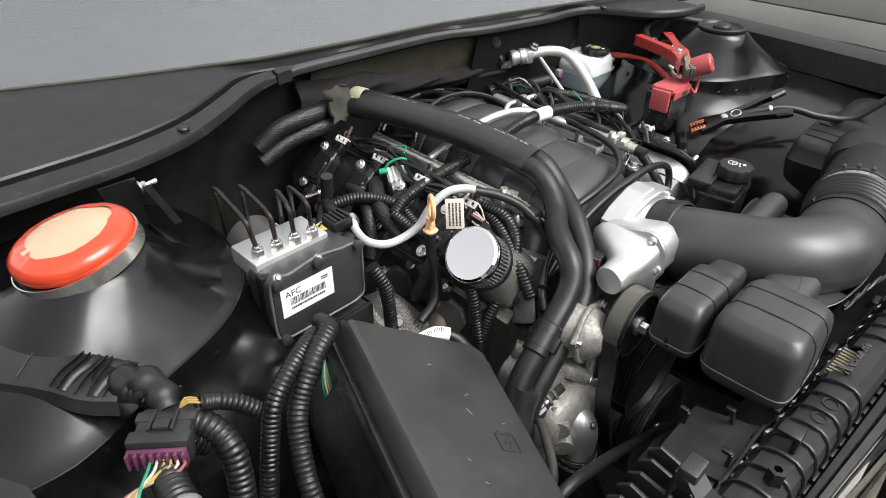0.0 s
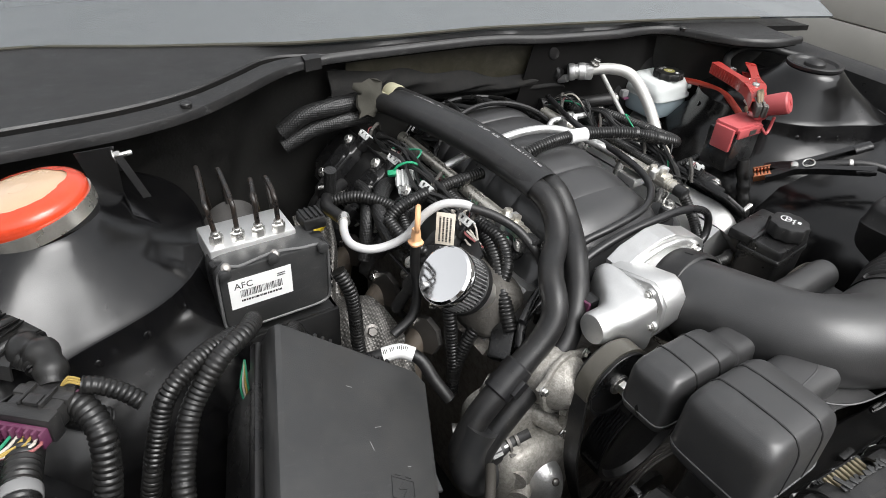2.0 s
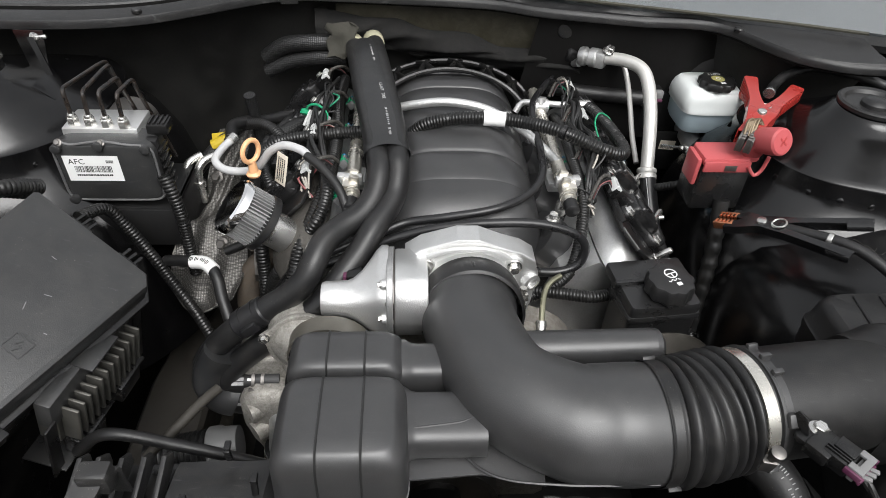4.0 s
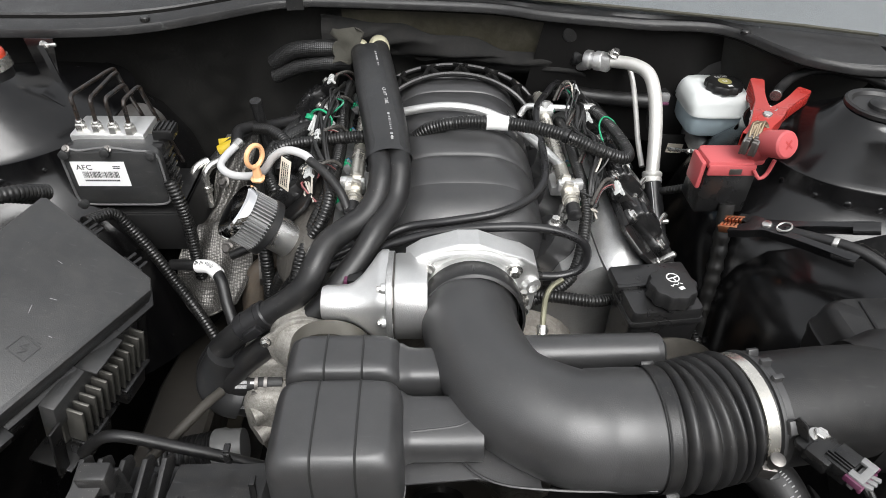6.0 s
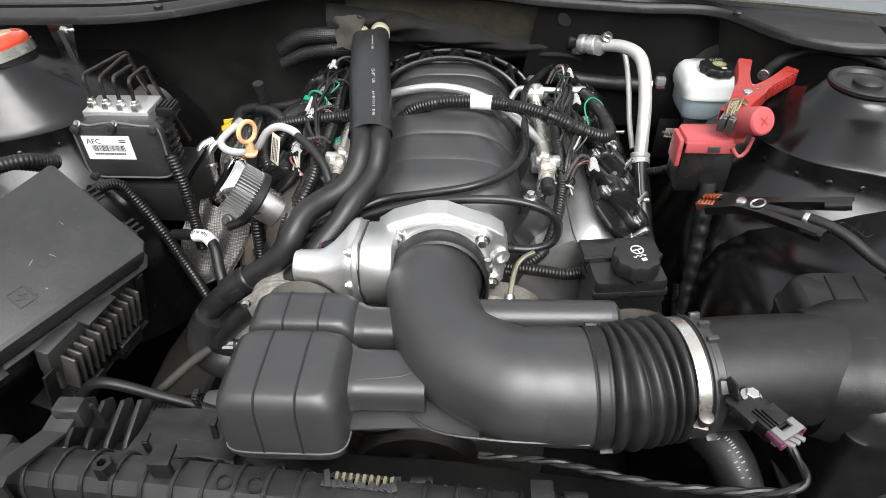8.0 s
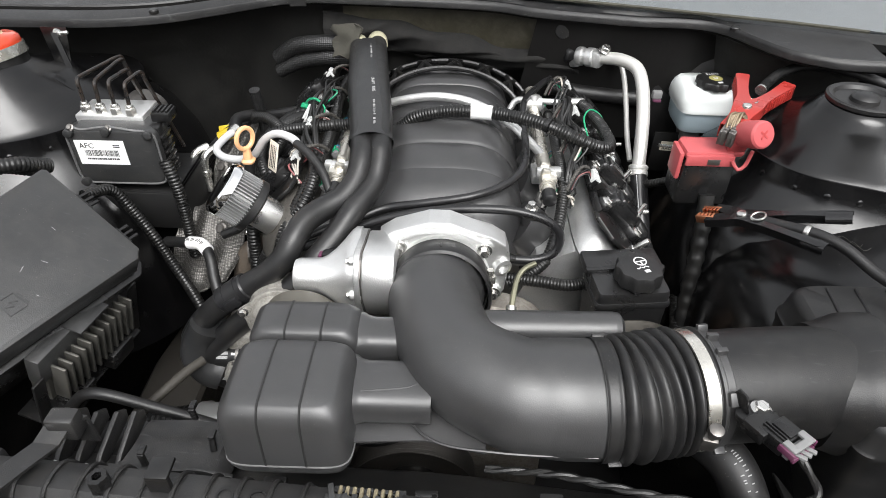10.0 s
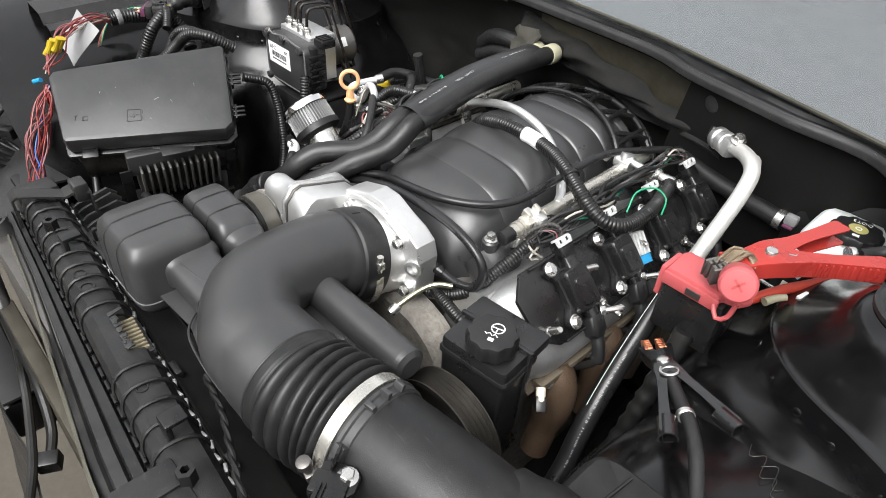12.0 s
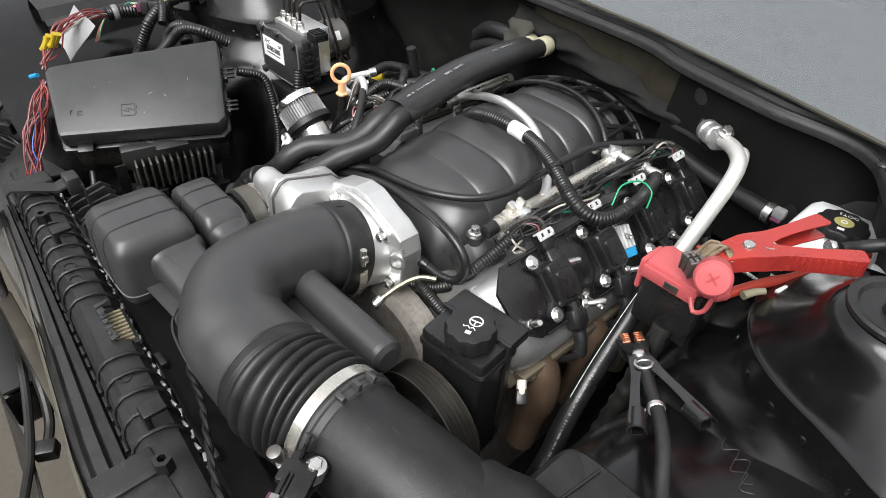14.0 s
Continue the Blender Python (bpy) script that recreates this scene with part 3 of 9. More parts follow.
# ---------- air intake ----------
intake = thing("air_intake_tube", (0.0, -0.15, 0.77), "matte black plastic air intake elbow with resonator boxes", "air intake tube")
elbow_path = spline([(0.003, 0.0, 0.822), (0.002, -0.035, 0.8339), (-0.002, -0.077, 0.850), (0.021, -0.166, 0.866), (0.071, -0.2025, 0.865), (0.105, -0.205, 0.861), (0.150, -0.2025, 0.857)], 0.005)
part("elbow", sweep(elbow_path, lambda s: 0.0545 - 0.0065 * math.sin(min(1, s / 0.29) * math.pi), 44), INTAKE, intake)
cuff = axis((0.003, -0.020, 0.8285), (0, -1, 0.3))
part("collar", lathe([(0.0535, 0), (0.0585, 0.001), (0.0590, 0.004), (0.0590, 0.030), (0.0575, 0.034), (0.0545, 0.036)], cuff, 44, caps=False), RUBBER, intake, "black rubber cuff on the throttle")
part("cuff_mark", block(0.002, 0.0012, 0.012, cuff @ Matrix.Translation((0.0, 0.0592, 0.022)), 0.0004), RUBBER, intake)
# ribbed bellows from the elbow's end to the clamp band: a bent tube with six round ribs
b0, b1 = Vector((0.1455, -0.2030, 0.8575)), Vector((0.2435, -0.1868, 0.8590))
bell_path = spline([b0, b0 + Vector((0.030, 0.0018, 0.0008)), b1 - Vector((0.035, 0.0062, 0.0004)), b1], 0.0011)


def bellows_radius(s):
    """A cuff with two fine lines, six round ribs, then a smooth sleeve under the band."""
    if s < 0.016:
        return 0.0552 + 0.0006 * (0.003 < s < 0.013) + 0.0010 * (s < 0.0015)
    if s < 0.0818:
        return 0.0500 + 0.0088 * abs(math.sin(math.pi * (s - 0.016) / 0.01095)) ** 0.6
    return 0.0535 if s < 0.0965 else 0.0545


part("bellows", sweep(bell_path, bellows_radius, 56, caps=False), RUBBER, intake, "ribbed rubber bellows", smooth=75)
for a in (35, 205):
    q = axis(b0 + Vector((0.010, 0.0006, 0.0)), (1, 0.06, 0.03)) @ Matrix.Rotation(radians(a), 4, "Z")
    part("cuff_tab", block(0.005, 0.003, 0.012, q @ Matrix.Translation((0.0568, 0, 0.002)), 0.0008), RUBBER, intake)
bx = axis((0.2255, -0.1902, 0.8588), (1, 0.165, 0.0))
band = part("hose_clamp", lathe([(0.0540, 0.0), (0.0556, 0.0003), (0.0556, 0.0118), (0.0540, 0.012)], bx, 64, caps=False), BAND, intake, "bright steel worm-drive clamp")
scr_at = Vector((0.2372, -0.2425, 0.8690))
scr_ax = Vector((-0.05, -0.22, 0.97)).normalized()
part("clamp_screw", join(lathe([(0.0035, -0.012), (0.0035, 0.006), (0.0062, 0.0062), (0.0062, 0.013), (0.004, 0.014)], axis(scr_at + Vector((0, -0.006, 0.002)), scr_ax), 12), block(0.0135, 0.010, 0.020, axis(scr_at + Vector((0, -0.003, -0.010)), scr_ax), 0.002)), STEEL_DARK, band)
for k in range(9):
    a = radians(-148 - 3.4 * k)
    part("band_slot", block(0.0010, 0.0018, 0.008, bx @ Matrix.Rotation(a + math.pi / 2 + radians(0), 4, "Z") @ Matrix.Translation((0.0557, 0, 0.006)), 0.0), STEEL_DARK, band)
part("seam_bead", tube([(-0.0425, -0.13, 0.832), (-0.033, -0.19, 0.836), (0.0, -0.238, 0.840), (0.06, -0.2535, 0.845), (0.145, -0.2555, 0.845)], 0.0013, 6), INTAKE, intake)
for k in range(16):
    part("scuff", block(0.0005, 0.0004, 0.010 - 0.0004 * k, Matrix.Translation((0.100 + 0.003 * k, -0.2518 - 0.0002 * k, 0.846 + 0.0002 * k)) @ Matrix.Rotation(0.9, 4, "X"), 0), MIDGREY, intake, "pale scuff")


def resonator(x0, x1, y0, y1, z0, z1, name):
    """A soft-cornered box with a seam and two black lines across it for shaded grooves."""
    cx, cy = (x0 + x1) / 2, (y0 + y1) / 2
    rows = []
    hx, hy = (x1 - x0) / 2, (y1 - y0) / 2
    for k in range(13):
        f_ = k / 12
        z = z0 + (z1 - z0) * f_
        if f_ < 0.18:
            q = 0.86 + 0.14 * math.sin(f_ / 0.18 * math.pi / 2)
        elif f_ > 0.74:
            q = math.sqrt(max(0.0, 1 - ((f_ - 0.74) / 0.265) ** 2)) * 0.20 + 0.80
        else:
            q = 1.0
        q *= 0.955 + 0.045 * (1 - abs(f_ - 0.35))
        rows.append([(x, y, z) for x, y in squircle(cx, cy, hx * q, hy * q, 48, 6.5)])
    top = rows[-1]
    rows.append([(cx + (p[0] - cx) * 0.93, cy + (p[1] - cy) * 0.90, z1 + 0.0025) for p in top])
    rows.append([(cx + (p[0] - cx) * 0.5, cy + (p[1] - cy) * 0.5, z1 + 0.0042) for p in top])
    b = part(name, loft(rows), INTAKE, intake, smooth=50)
    zs = z0 + (z1 - z0) * 0.24
    part("seam", tube([(x, y, zs) for x, y in squircle(cx, cy, hx * 0.995, hy * 0.995, 48, 6.5)] + [(cx + hx * 0.995, cy, zs)], 0.0010, 6), RIDGE, b, "pale moulded seam")
    for gx in (x0 + (x1 - x0) * 0.35, x0 + (x1 - x0) * 0.66):
        front, back = [], []
        for ring in rows[3:]:
            near = sorted(ring, key=lambda p: abs(p[0] - gx) + (0 if p[1] < cy else 1))[0]
            far_ = sorted(ring, key=lambda p: abs(p[0] - gx) + (0 if p[1] > cy else 1))[0]
            front.append((gx, near[1] + 0.0002, near[2]))
            back.append((gx, far_[1] - 0.0002, far_[2]))
        # thin black bead painted as the shade of a shallow groove
        part("groove_shade", tube(front + [(gx, cy, z1 + 0.0045)] + back[::-1], 0.0012, 6), PRINT, b)
    return b


resonator(-0.1815, -0.0675, -0.262, -0.165, 0.806, 0.893, "resonator_box")
resonator(-0.1815, -0.070, -0.160, -0.104, 0.812, 0.880, "resonator_box")
for ny, ry, nz in ((-0.131, 0.0215, 0.851), (-0.197, 0.0285, 0.853)):
    part("neck", loft([[(x, ny + y, nz + z) for y, z in squircle(0, 0, ry * q, 0.0195 * q, 32, 3.2)] for x, q in ((-0.078, 1.22), (-0.071, 1.18), (-0.066, 1.05), (-0.060, 1.0), (0.0, 1.0))]), INTAKE, intake, smooth=50)
part("neck_ridge", tube([(-0.066, -0.213, 0.8705), (-0.02, -0.207, 0.871), (-0.004, -0.196, 0.871)], 0.0016, 8), INTAKE, intake)
part("web", prism([(-0.068, -0.240), (-0.005, -0.236), (0.05, -0.248), (0.05, -0.11), (-0.068, -0.11)], 0.003, Matrix.Translation((0, 0, 0.832)), 0.001), INTAKE, intake)
part("side_branch", join(sweep(spline([(0.03, -0.105, 0.845), (0.185, -0.102, 0.845)], 0.02), 0.0195, 24), lathe([(0.0195, 0), (0.0185, 0.006), (0.013, 0.010)], axis((0.185, -0.102, 0.845), (1, 0, 0)), 24)), INTAKE, intake)
part("web", box(0.03, 0.19, -0.135, -0.10, 0.833, 0.836, 0.001), INTAKE, intake)

port = part("port", lathe([(0.0135, -0.012), (0.0135, 0.0), (0.0105, 0.002), (0.0105, 0.007), (0.0065, 0.0075), (0.006, 0.001)], axis((-0.172, -0.135, 0.832), (-0.9, -0.35, 0.1)), 22), PLASTIC, intake, "small black vent port")
for k in range(10):
    a = 2 * math.pi * k / 10
    part("port_tooth", block(0.004, 0.003, 0.009, axis((-0.172, -0.135, 0.832), (-0.9, -0.35, 0.1)) @ Matrix.Translation((0.0142 * math.cos(a), 0.0142 * math.sin(a), -0.005)) @ Matrix.Rotation(a, 4, "Z"), 0.0005), PLASTIC, port)

# air filter box with its inlet tube and the air-flow sensor
AIRBOX = material("airbox_plastic", (0.007, 0.007, 0.0074), 0.45, bump=0.3, dust=0.06, spec=0.55, specks=0.25, scratch=0.05)
airbox = thing("air_filter_box", (0.50, -0.14, 0.6), "matte black plastic air filter box with ribbed lid", "air filter box")
outlet = spline([(0.238, -0.1885, 0.8596), (0.28, -0.183, 0.8596), (0.33, -0.1765, 0.858), (0.38, -0.170, 0.853), (0.44, -0.162, 0.842)], 0.008)
part("outlet_tube", sweep(outlet, lambda s: 0.0520 + 0.00003 * s, 48), AIRBOX, airbox)
om = axis((0.2400, -0.1875, 0.8592), (1, 0.152, 0.0))
part("tube_collar", lathe([(0.0520, 0.0), (0.0562, 0.001), (0.0562, 0.004), (0.0545, 0.0055), (0.0545, 0.012), (0.0520, 0.014)], om, 48, caps=False), INTAKE, airbox)
for a in (62, 80, 98, 140, 205):
    part("clip_tab", block(0.010, 0.012 if a == 140 else 0.005, 0.010, om @ Matrix.Rotation(radians(a), 4, "Z") @ Matrix.Translation((0.0555, 0, 0.008)), 0.001), INTAKE, airbox)
body_rows = ((0.60, 0.93), (0.70, 0.955), (0.826, 1.0), (0.832, 1.012), (0.839, 1.012), (0.842, 0.995), (0.862, 0.975), (0.869, 0.955), (0.873, 0.92), (0.8745, 0.6))
part("body", loft([[(x, y, z) for x, y in squircle(0.512, -0.146, 0.138 * q, 0.100 * q, 72, 12.0)] for z, q in body_rows]), AIRBOX, airbox, smooth=35)
part("inlet_shoulder", loft([[(0.385 + d, -0.170 + y, 0.848 + z) for y, z in squircle(0, 0, 0.060 * q, 0.056 * q, 40, 2.6)] for d, q in ((-0.030, 0.93), (-0.018, 0.97), (-0.008, 1.03), (0.004, 1.10), (0.03, 1.12))]), AIRBOX, airbox, smooth=60)
part("lid_hump", loft([[(x, y, z) for x, y in squircle(0.560, -0.150, 0.085 * q, 0.080 * q, 40, 5.0)] for z, q in ((0.868, 1.05), (0.880, 1.0), (0.888, 0.93), (0.891, 0.7))]), AIRBOX, airbox, smooth=60)
for xx in (0.405, 0.435, 0.468):
    part("lid_rib", tube([(xx - 0.008, -0.235, 0.8745), (xx, -0.15, 0.8752), (xx + 0.010, -0.06, 0.8745)], 0.0014, 6), AIRBOX, airbox)
for k in range(4):
    part("side_rib", block(0.003, 0.004, 0.085, Matrix.Translation((0.3775, -0.075 - 0.02 * k, 0.785)), 0.001), AIRBOX, airbox)
part("lower_flange", box(0.37, 0.66, -0.252, -0.042, 0.70, 0.708, 0.003), AIRBOX, airbox)
part("front_fin", block(0.004, 0.014, 0.13, Matrix.Translation((0.452, -0.251, 0.77)), 0.0012), AIRBOX, airbox)

# ---------- radiator ----------
radiator = thing("radiator", (-0.06, -0.31, 0.25), "black ribbed plastic radiator top tank, torn open at one spot", "radiator")
ra, rb = Vector((-0.385, -0.294, 0.0)), Vector((0.335, -0.345, 0.0))
rdir = (rb - ra).normalized()
rside = Vector((-rdir.y, rdir.x, 0))


def at_rad(u, v, z):
    """A place by metres along the tank, metres to its rear side, and height."""
    p = ra + rdir * u + rside * (0.0225 + 0.69 * v)
    return (p.x, p.y, z)


TANK = [(-0.036, 0.79), (-0.036, 0.806), (-0.031, 0.818), (-0.018, 0.8265), (0.002, 0.8265), (0.024, 0.820), (0.034, 0.806), (0.034, 0.79)]
HOLE = (0.301, 0.362)


def tank_skin(u0, u1, rows=TANK):
    n_ = max(2, int((u1 - u0) / 0.01))
    return loft([[at_rad(u0 + (u1 - u0) * i / n_, v, z) for v, z in rows] for i in range(n_ + 1)], closed=False)


part("tank", join(thick(tank_skin(0.0, HOLE[0]), 0.003), thick(tank_skin(HOLE[1], 0.72), 0.003), thick(tank_skin(HOLE[0], HOLE[1], TANK[:5]), 0.003), thick(tank_skin(HOLE[0], HOLE[1], TANK[6:]), 0.003)), DUSTY, radiator, smooth=25)
rnd = random.Random(4)
torn = []
for k in range(26):
    u = HOLE[0] + (HOLE[1] - HOLE[0]) * k / 25
    for v0, s_, z_ in ((0.002, 1, 0.8275), (0.033, -1, 0.810)):
        d = rnd.uniform(0.001, 0.008) * (2.2 if k in (0, 1, 24, 25) else 1)
        torn.append(block(0.005, d, 0.0016, Matrix.Translation(at_rad(u, v0 + s_ * d / 2, z_ + rnd.uniform(0, 0.003))) @ Matrix.Rotation(rnd.uniform(-0.5, 0.5), 4, "Z"), 0.0005))
part("torn_edge", join(*torn), PLASTIC_GREY, radiator, "pale frayed plastic edge")
for k in range(9):
    part("tube_end", block(0.0035, 0.022, 0.01, Matrix.Translation(at_rad(HOLE[0] + 0.006 + k * 0.0062, 0.017, 0.811)) @ Matrix.Rotation(math.atan2(rdir.y, rdir.x), 4, "Z"), 0.0012), BRASS_OLD, radiator, "dull brass core tube end")
ribline = [(-0.037, 0.796), (-0.037, 0.8065), (-0.032, 0.819), (-0.018, 0.8278), (0.008, 0.8278), (0.0245, 0.821), (0.035, 0.8065), (0.035, 0.796)]
for k in range(24):
    u = 0.035 + k * 0.0272
    if HOLE[0] < u < HOLE[1] or u > 0.512:
        continue
    part("rib", tube([at_rad(u, v, z) for v, z in ribline], 0.0021, 6, 0.008), DUSTY, radiator)
for v in (-0.040, 0.039):
    part("crimp_rail", tube([at_rad(0.0, v, 0.787), at_rad(0.72, v, 0.787)], 0.0035, 6), PLASTIC, radiator)
    for k in range(36 if v > 0 else 34):
        u = 0.008 + k * (0.0153 if v > 0 else 0.021)
        part("crimp_tab", block(0.0105 if v > 0 else 0.0145, 0.0036, 0.007, Matrix.Translation(at_rad(u, v - (0.0022 * (k % 2) if v > 0 else 0), 0.796 if v > 0 else 0.7915)) @ Matrix.Rotation(math.atan2(rdir.y, rdir.x) + (0.25 if k % 2 else -0.25) * (v > 0), 4, "Z"), 0.0008), ALU_BRIGHT if v > 0 else PLASTIC, radiator)
part("end_plate", join(box(0.125, 0.300, -0.372, -0.318, 0.823, 0.8295, 0.002), box(0.150, 0.158, -0.366, -0.322, 0.829, 0.833, 0.001), box(0.215, 0.222, -0.366, -0.322, 0.829, 0.833, 0.001)), DUSTY, radiator, "flat moulded end of the tank")
core = part("core", box(-0.40, 0.32, -0.345, -0.30, 0.28, 0.785, 0.003), STEEL_DARK, radiator, "fine grey core fins")
for u in (0.11, 0.54):
    p = at_rad(u, -0.010, 0.8265)
    peg = part("mounting_peg", lathe([(0.009, 0.0), (0.0085, 0.016), (0.0042, 0.0165), (0.004, 0.006)], Matrix.Translation(p), 6), PLASTIC, radiator)
for u in (0.16, 0.485):
    p = Vector(at_rad(u, 0.006, 0.8265))
    part("hook", join(block(0.020, 0.006, 0.020, Matrix.Translation(p + Vector((0, -0.008, 0.009))), 0.002), block(0.020, 0.022, 0.005, Matrix.Translation(p + Vector((0, 0.0, 0.0185))), 0.002)), PLASTIC, radiator)
for u, r in ((0.215, 0.0075), (0.243, 0.0085), (0.42, 0.006)):
    part("mould_mark", lathe([(r * 0.75, -0.0005), (r, -0.0005), (r, 0.0006), (r * 0.75, 0.0006)], Matrix.Translation(at_rad(u, -0.006, 0.827)), 24, caps=False), PLASTIC, radiator)

# condenser and shroud beam in front of it
beam = thing("radiator_support", (-0.06, -0.40, 0.3), "black metal radiator support beam in front of the tank", "radiator support", kind="structure")
def rail_width(u):
    return float(np.interp(u, (-0.02, 0.15, 0.45, 0.9), (0.5, 0.55, 1.0, 1.1)))


part("upper_rail", loft([[at_rad(u, -0.043 + v * rail_width(u), z) for v, z in ((0.0, 0.786), (-0.004, 0.794), (-0.018, 0.795), (-0.021, 0.788), (-0.025, 0.793), (-0.040, 0.792), (-0.043, 0.784), (-0.048, 0.787), (-0.060, 0.780), (-0.063, 0.765), (-0.063, 0.70), (0.0, 0.70))] for u in np.linspace(-0.02, 0.9, 13)]), DUSTY, beam)
part("lower_rail", loft([[at_rad(u, -0.050 - 0.04 * rail_width(u) + v, z) for v, z in ((0.0, 0.695), (-0.013, 0.70), (-0.017, 0.68), (-0.013, 0.65), (0.0, 0.65))] for u in np.linspace(-0.02, 0.9, 9)]), PLASTIC, beam)
part("edge_strip", thick(loft([[at_rad(u, -0.045 - 0.063 * rail_width(u) - 0.002 * math.sin(u * 9) - dv, 0.786 - dz + 0.004 * math.sin(u * 14)) for u in np.linspace(0.0, 0.9, 40)] for dv, dz in ((0.0, 0.0), (0.003, 0.008), (0.002, 0.018))], closed=False), 0.002), material("weathered_strip", (0.10, 0.095, 0.075), 0.8, bump=0.8, fine=400, vary=0.35), beam, "weathered olive-grey weather strip")
part("condenser", box(-0.40, 0.3, -0.372, -0.352, 0.25, 0.66, 0.003), FIN, beam, "dusty condenser with fine fins")

# fan shroud behind the tank
shroud = thing("fan_shroud", (-0.06, -0.25, 0.4), "black plastic fan shroud behind the radiator", "fan shroud")
part("plate", thick(loft([[at_rad(u, v + dv * math.sin(u * 20), z) for u in np.linspace(0, 0.72, 20)] for v, dv, z in ((0.048, 0, 0.790), (0.056, 0, 0.783), (0.102, 0.002, 0.766), (0.112, 0.004, 0.757), (0.118, 0.006, 0.70), (0.12, 0, 0.35))], closed=False), 0.003), DUSTY, shroud, smooth=35)
for k in range(5):
    part("shroud_clip", block(0.022, 0.008, 0.012, Matrix.Translation(at_rad(0.10 + 0.14 * k, 0.052, 0.787)), 0.002), DUSTY, shroud)

# ---------- fuse box ----------
# its lid lies in a slanted plane: rear edge, front edge, outer and inner side
fo = Vector((-0.569, -0.153, 0.921))
fx = Vector((0.118, -0.058, -0.074))
fy = Vector((0.099, 0.217, 0.003))
fuse_m = Matrix.Identity(4)
ex, ey = fx.normalized(), (fy - fx.normalized() * fy.dot(fx.normalized())).normalized()
ez = ex.cross(ey)
fuse_m = Matrix((ex, ey, ez)).transposed().to_4x4()
fuse_m.translation = fo
FW, FL = fx.length, fy.length
fuse = thing("fuse_box", (-0.45, -0.06, 0.75), "dusty black plastic fuse box with a scratched hinged lid", "fuse box")
outline = [(0.034, -0.018), (FW - 0.004, 0.0), (FW, 0.004), (FW, FL - 0.012), (FW - 0.012, FL), (-0.006, FL), (-0.0105, FL - 0.005), (0.020, 0.006), (0.024, -0.012)]
lid = part("lid", prism([(x, y) for x, y in outline], 0.034, fuse_m @ Matrix.Translation((0, 0, -0.034)), 0.006), PLASTIC_GREY, fuse)
part("lid_rim", prism([(FW / 2 + (x - FW / 2) * 1.07, FL / 2 + (y - FL / 2) * 1.03) for x, y in outline], 0.007, fuse_m @ Matrix.Translation((0, 0, -0.041)), 0.002), PLASTIC, fuse)
part("body", prism([(FW / 2 + (x - FW / 2) * 0.96, FL / 2 + (y - FL / 2) * 0.97) for x, y in outline], 0.075, fuse_m @ Matrix.Translation((0, 0, -0.115)), 0.004), PLASTIC, fuse)
part("hinge_strip", block(0.008, FL * 0.93, 0.012, fuse_m @ Matrix.Translation((0.001, FL / 2, -0.03)) @ Matrix.Rotation(radians(7.4), 4, "Z"), 0.002), PLASTIC, fuse)
for yy in (0.03,):
    part("latch", join(block(0.018, 0.022, 0.004, fuse_m @ Matrix.Translation((FW + 0.006, yy, -0.026)), 0.001), block(0.004, 0.018, 0.018, fuse_m @ Matrix.Translation((FW + 0.012, yy, -0.034)), 0.001)), PLASTIC, fuse)
for xx in (FW * 0.3, FW * 0.72):
    for k in range(3):
        part("clip_finger", block(0.0035, 0.020, 0.004, fuse_m @ Matrix.Translation((xx + (k - 1) * 0.008, FL + 0.010, -0.018)), 0.001), PLASTIC, fuse)
    part("clip_bar", block(0.026, 0.004, 0.012, fuse_m @ Matrix.Translation((xx, FL + 0.006, -0.022)), 0.001), PLASTIC, fuse)
ic = fuse_m @ Matrix.Translation((FW * 0.757, FL * 0.41, 0.0004)) @ Matrix.Scale(0.85, 4)
part("bolt_symbol", join(*[block(w, h, 0.0008, ic @ Matrix.Translation((x, y, 0)) @ Matrix.Rotation(radians(a), 4, "Z"), 0) for x, y, w, h, a in ((-0.012, 0, 0.0012, 0.022, 0), (0.012, 0, 0.0012, 0.022, 0), (0, 0.011, 0.025, 0.0012, 0), (0, -0.011, 0.025, 0.0012, 0), (-0.006, 0.014, 0.006, 0.0012, 0), (0.006, 0.014, 0.006, 0.0012, 0), (-0.002, 0.003, 0.0012, 0.010, -30), (0.002, -0.004, 0.0012, 0.010, -30), (0, 0, 0.007, 0.0012, 20))]), PLASTIC_GREY, fuse)

lk = fuse_m @ Matrix.Translation((FW * 0.74, FL * 0.075, 0.0004))
part("lock_symbol", join(block(0.008, 0.0012, 0.0008, lk, 0), block(0.0012, 0.004, 0.0008, lk @ Matrix.Translation((-0.003, 0.001, 0)) @ Matrix.Rotation(0.7, 4, "Z"), 0), block(0.006, 0.0012, 0.0008, lk @ Matrix.Translation((0.002, 0.010, 0)), 0), block(0.0012, 0.007, 0.0008, lk @ Matrix.Translation((-0.001, 0.013, 0)), 0), block(0.0012, 0.007, 0.0008, lk @ Matrix.Translation((0.005, 0.013, 0)), 0)), PLASTIC_GREY, fuse)
rs_ = random.Random(12)
for k in range(7):
    part("scratch", block(rs_.uniform(0.003, 0.011), 0.00035, 0.0002, fuse_m @ Matrix.Translation((rs_.uniform(0.02, FW - 0.02), rs_.uniform(0.02, FL - 0.02), 0.0001)) @ Matrix.Rotation(rs_.uniform(0, 3.1), 4, "Z"), 0), PRINT_FAINT, lid)

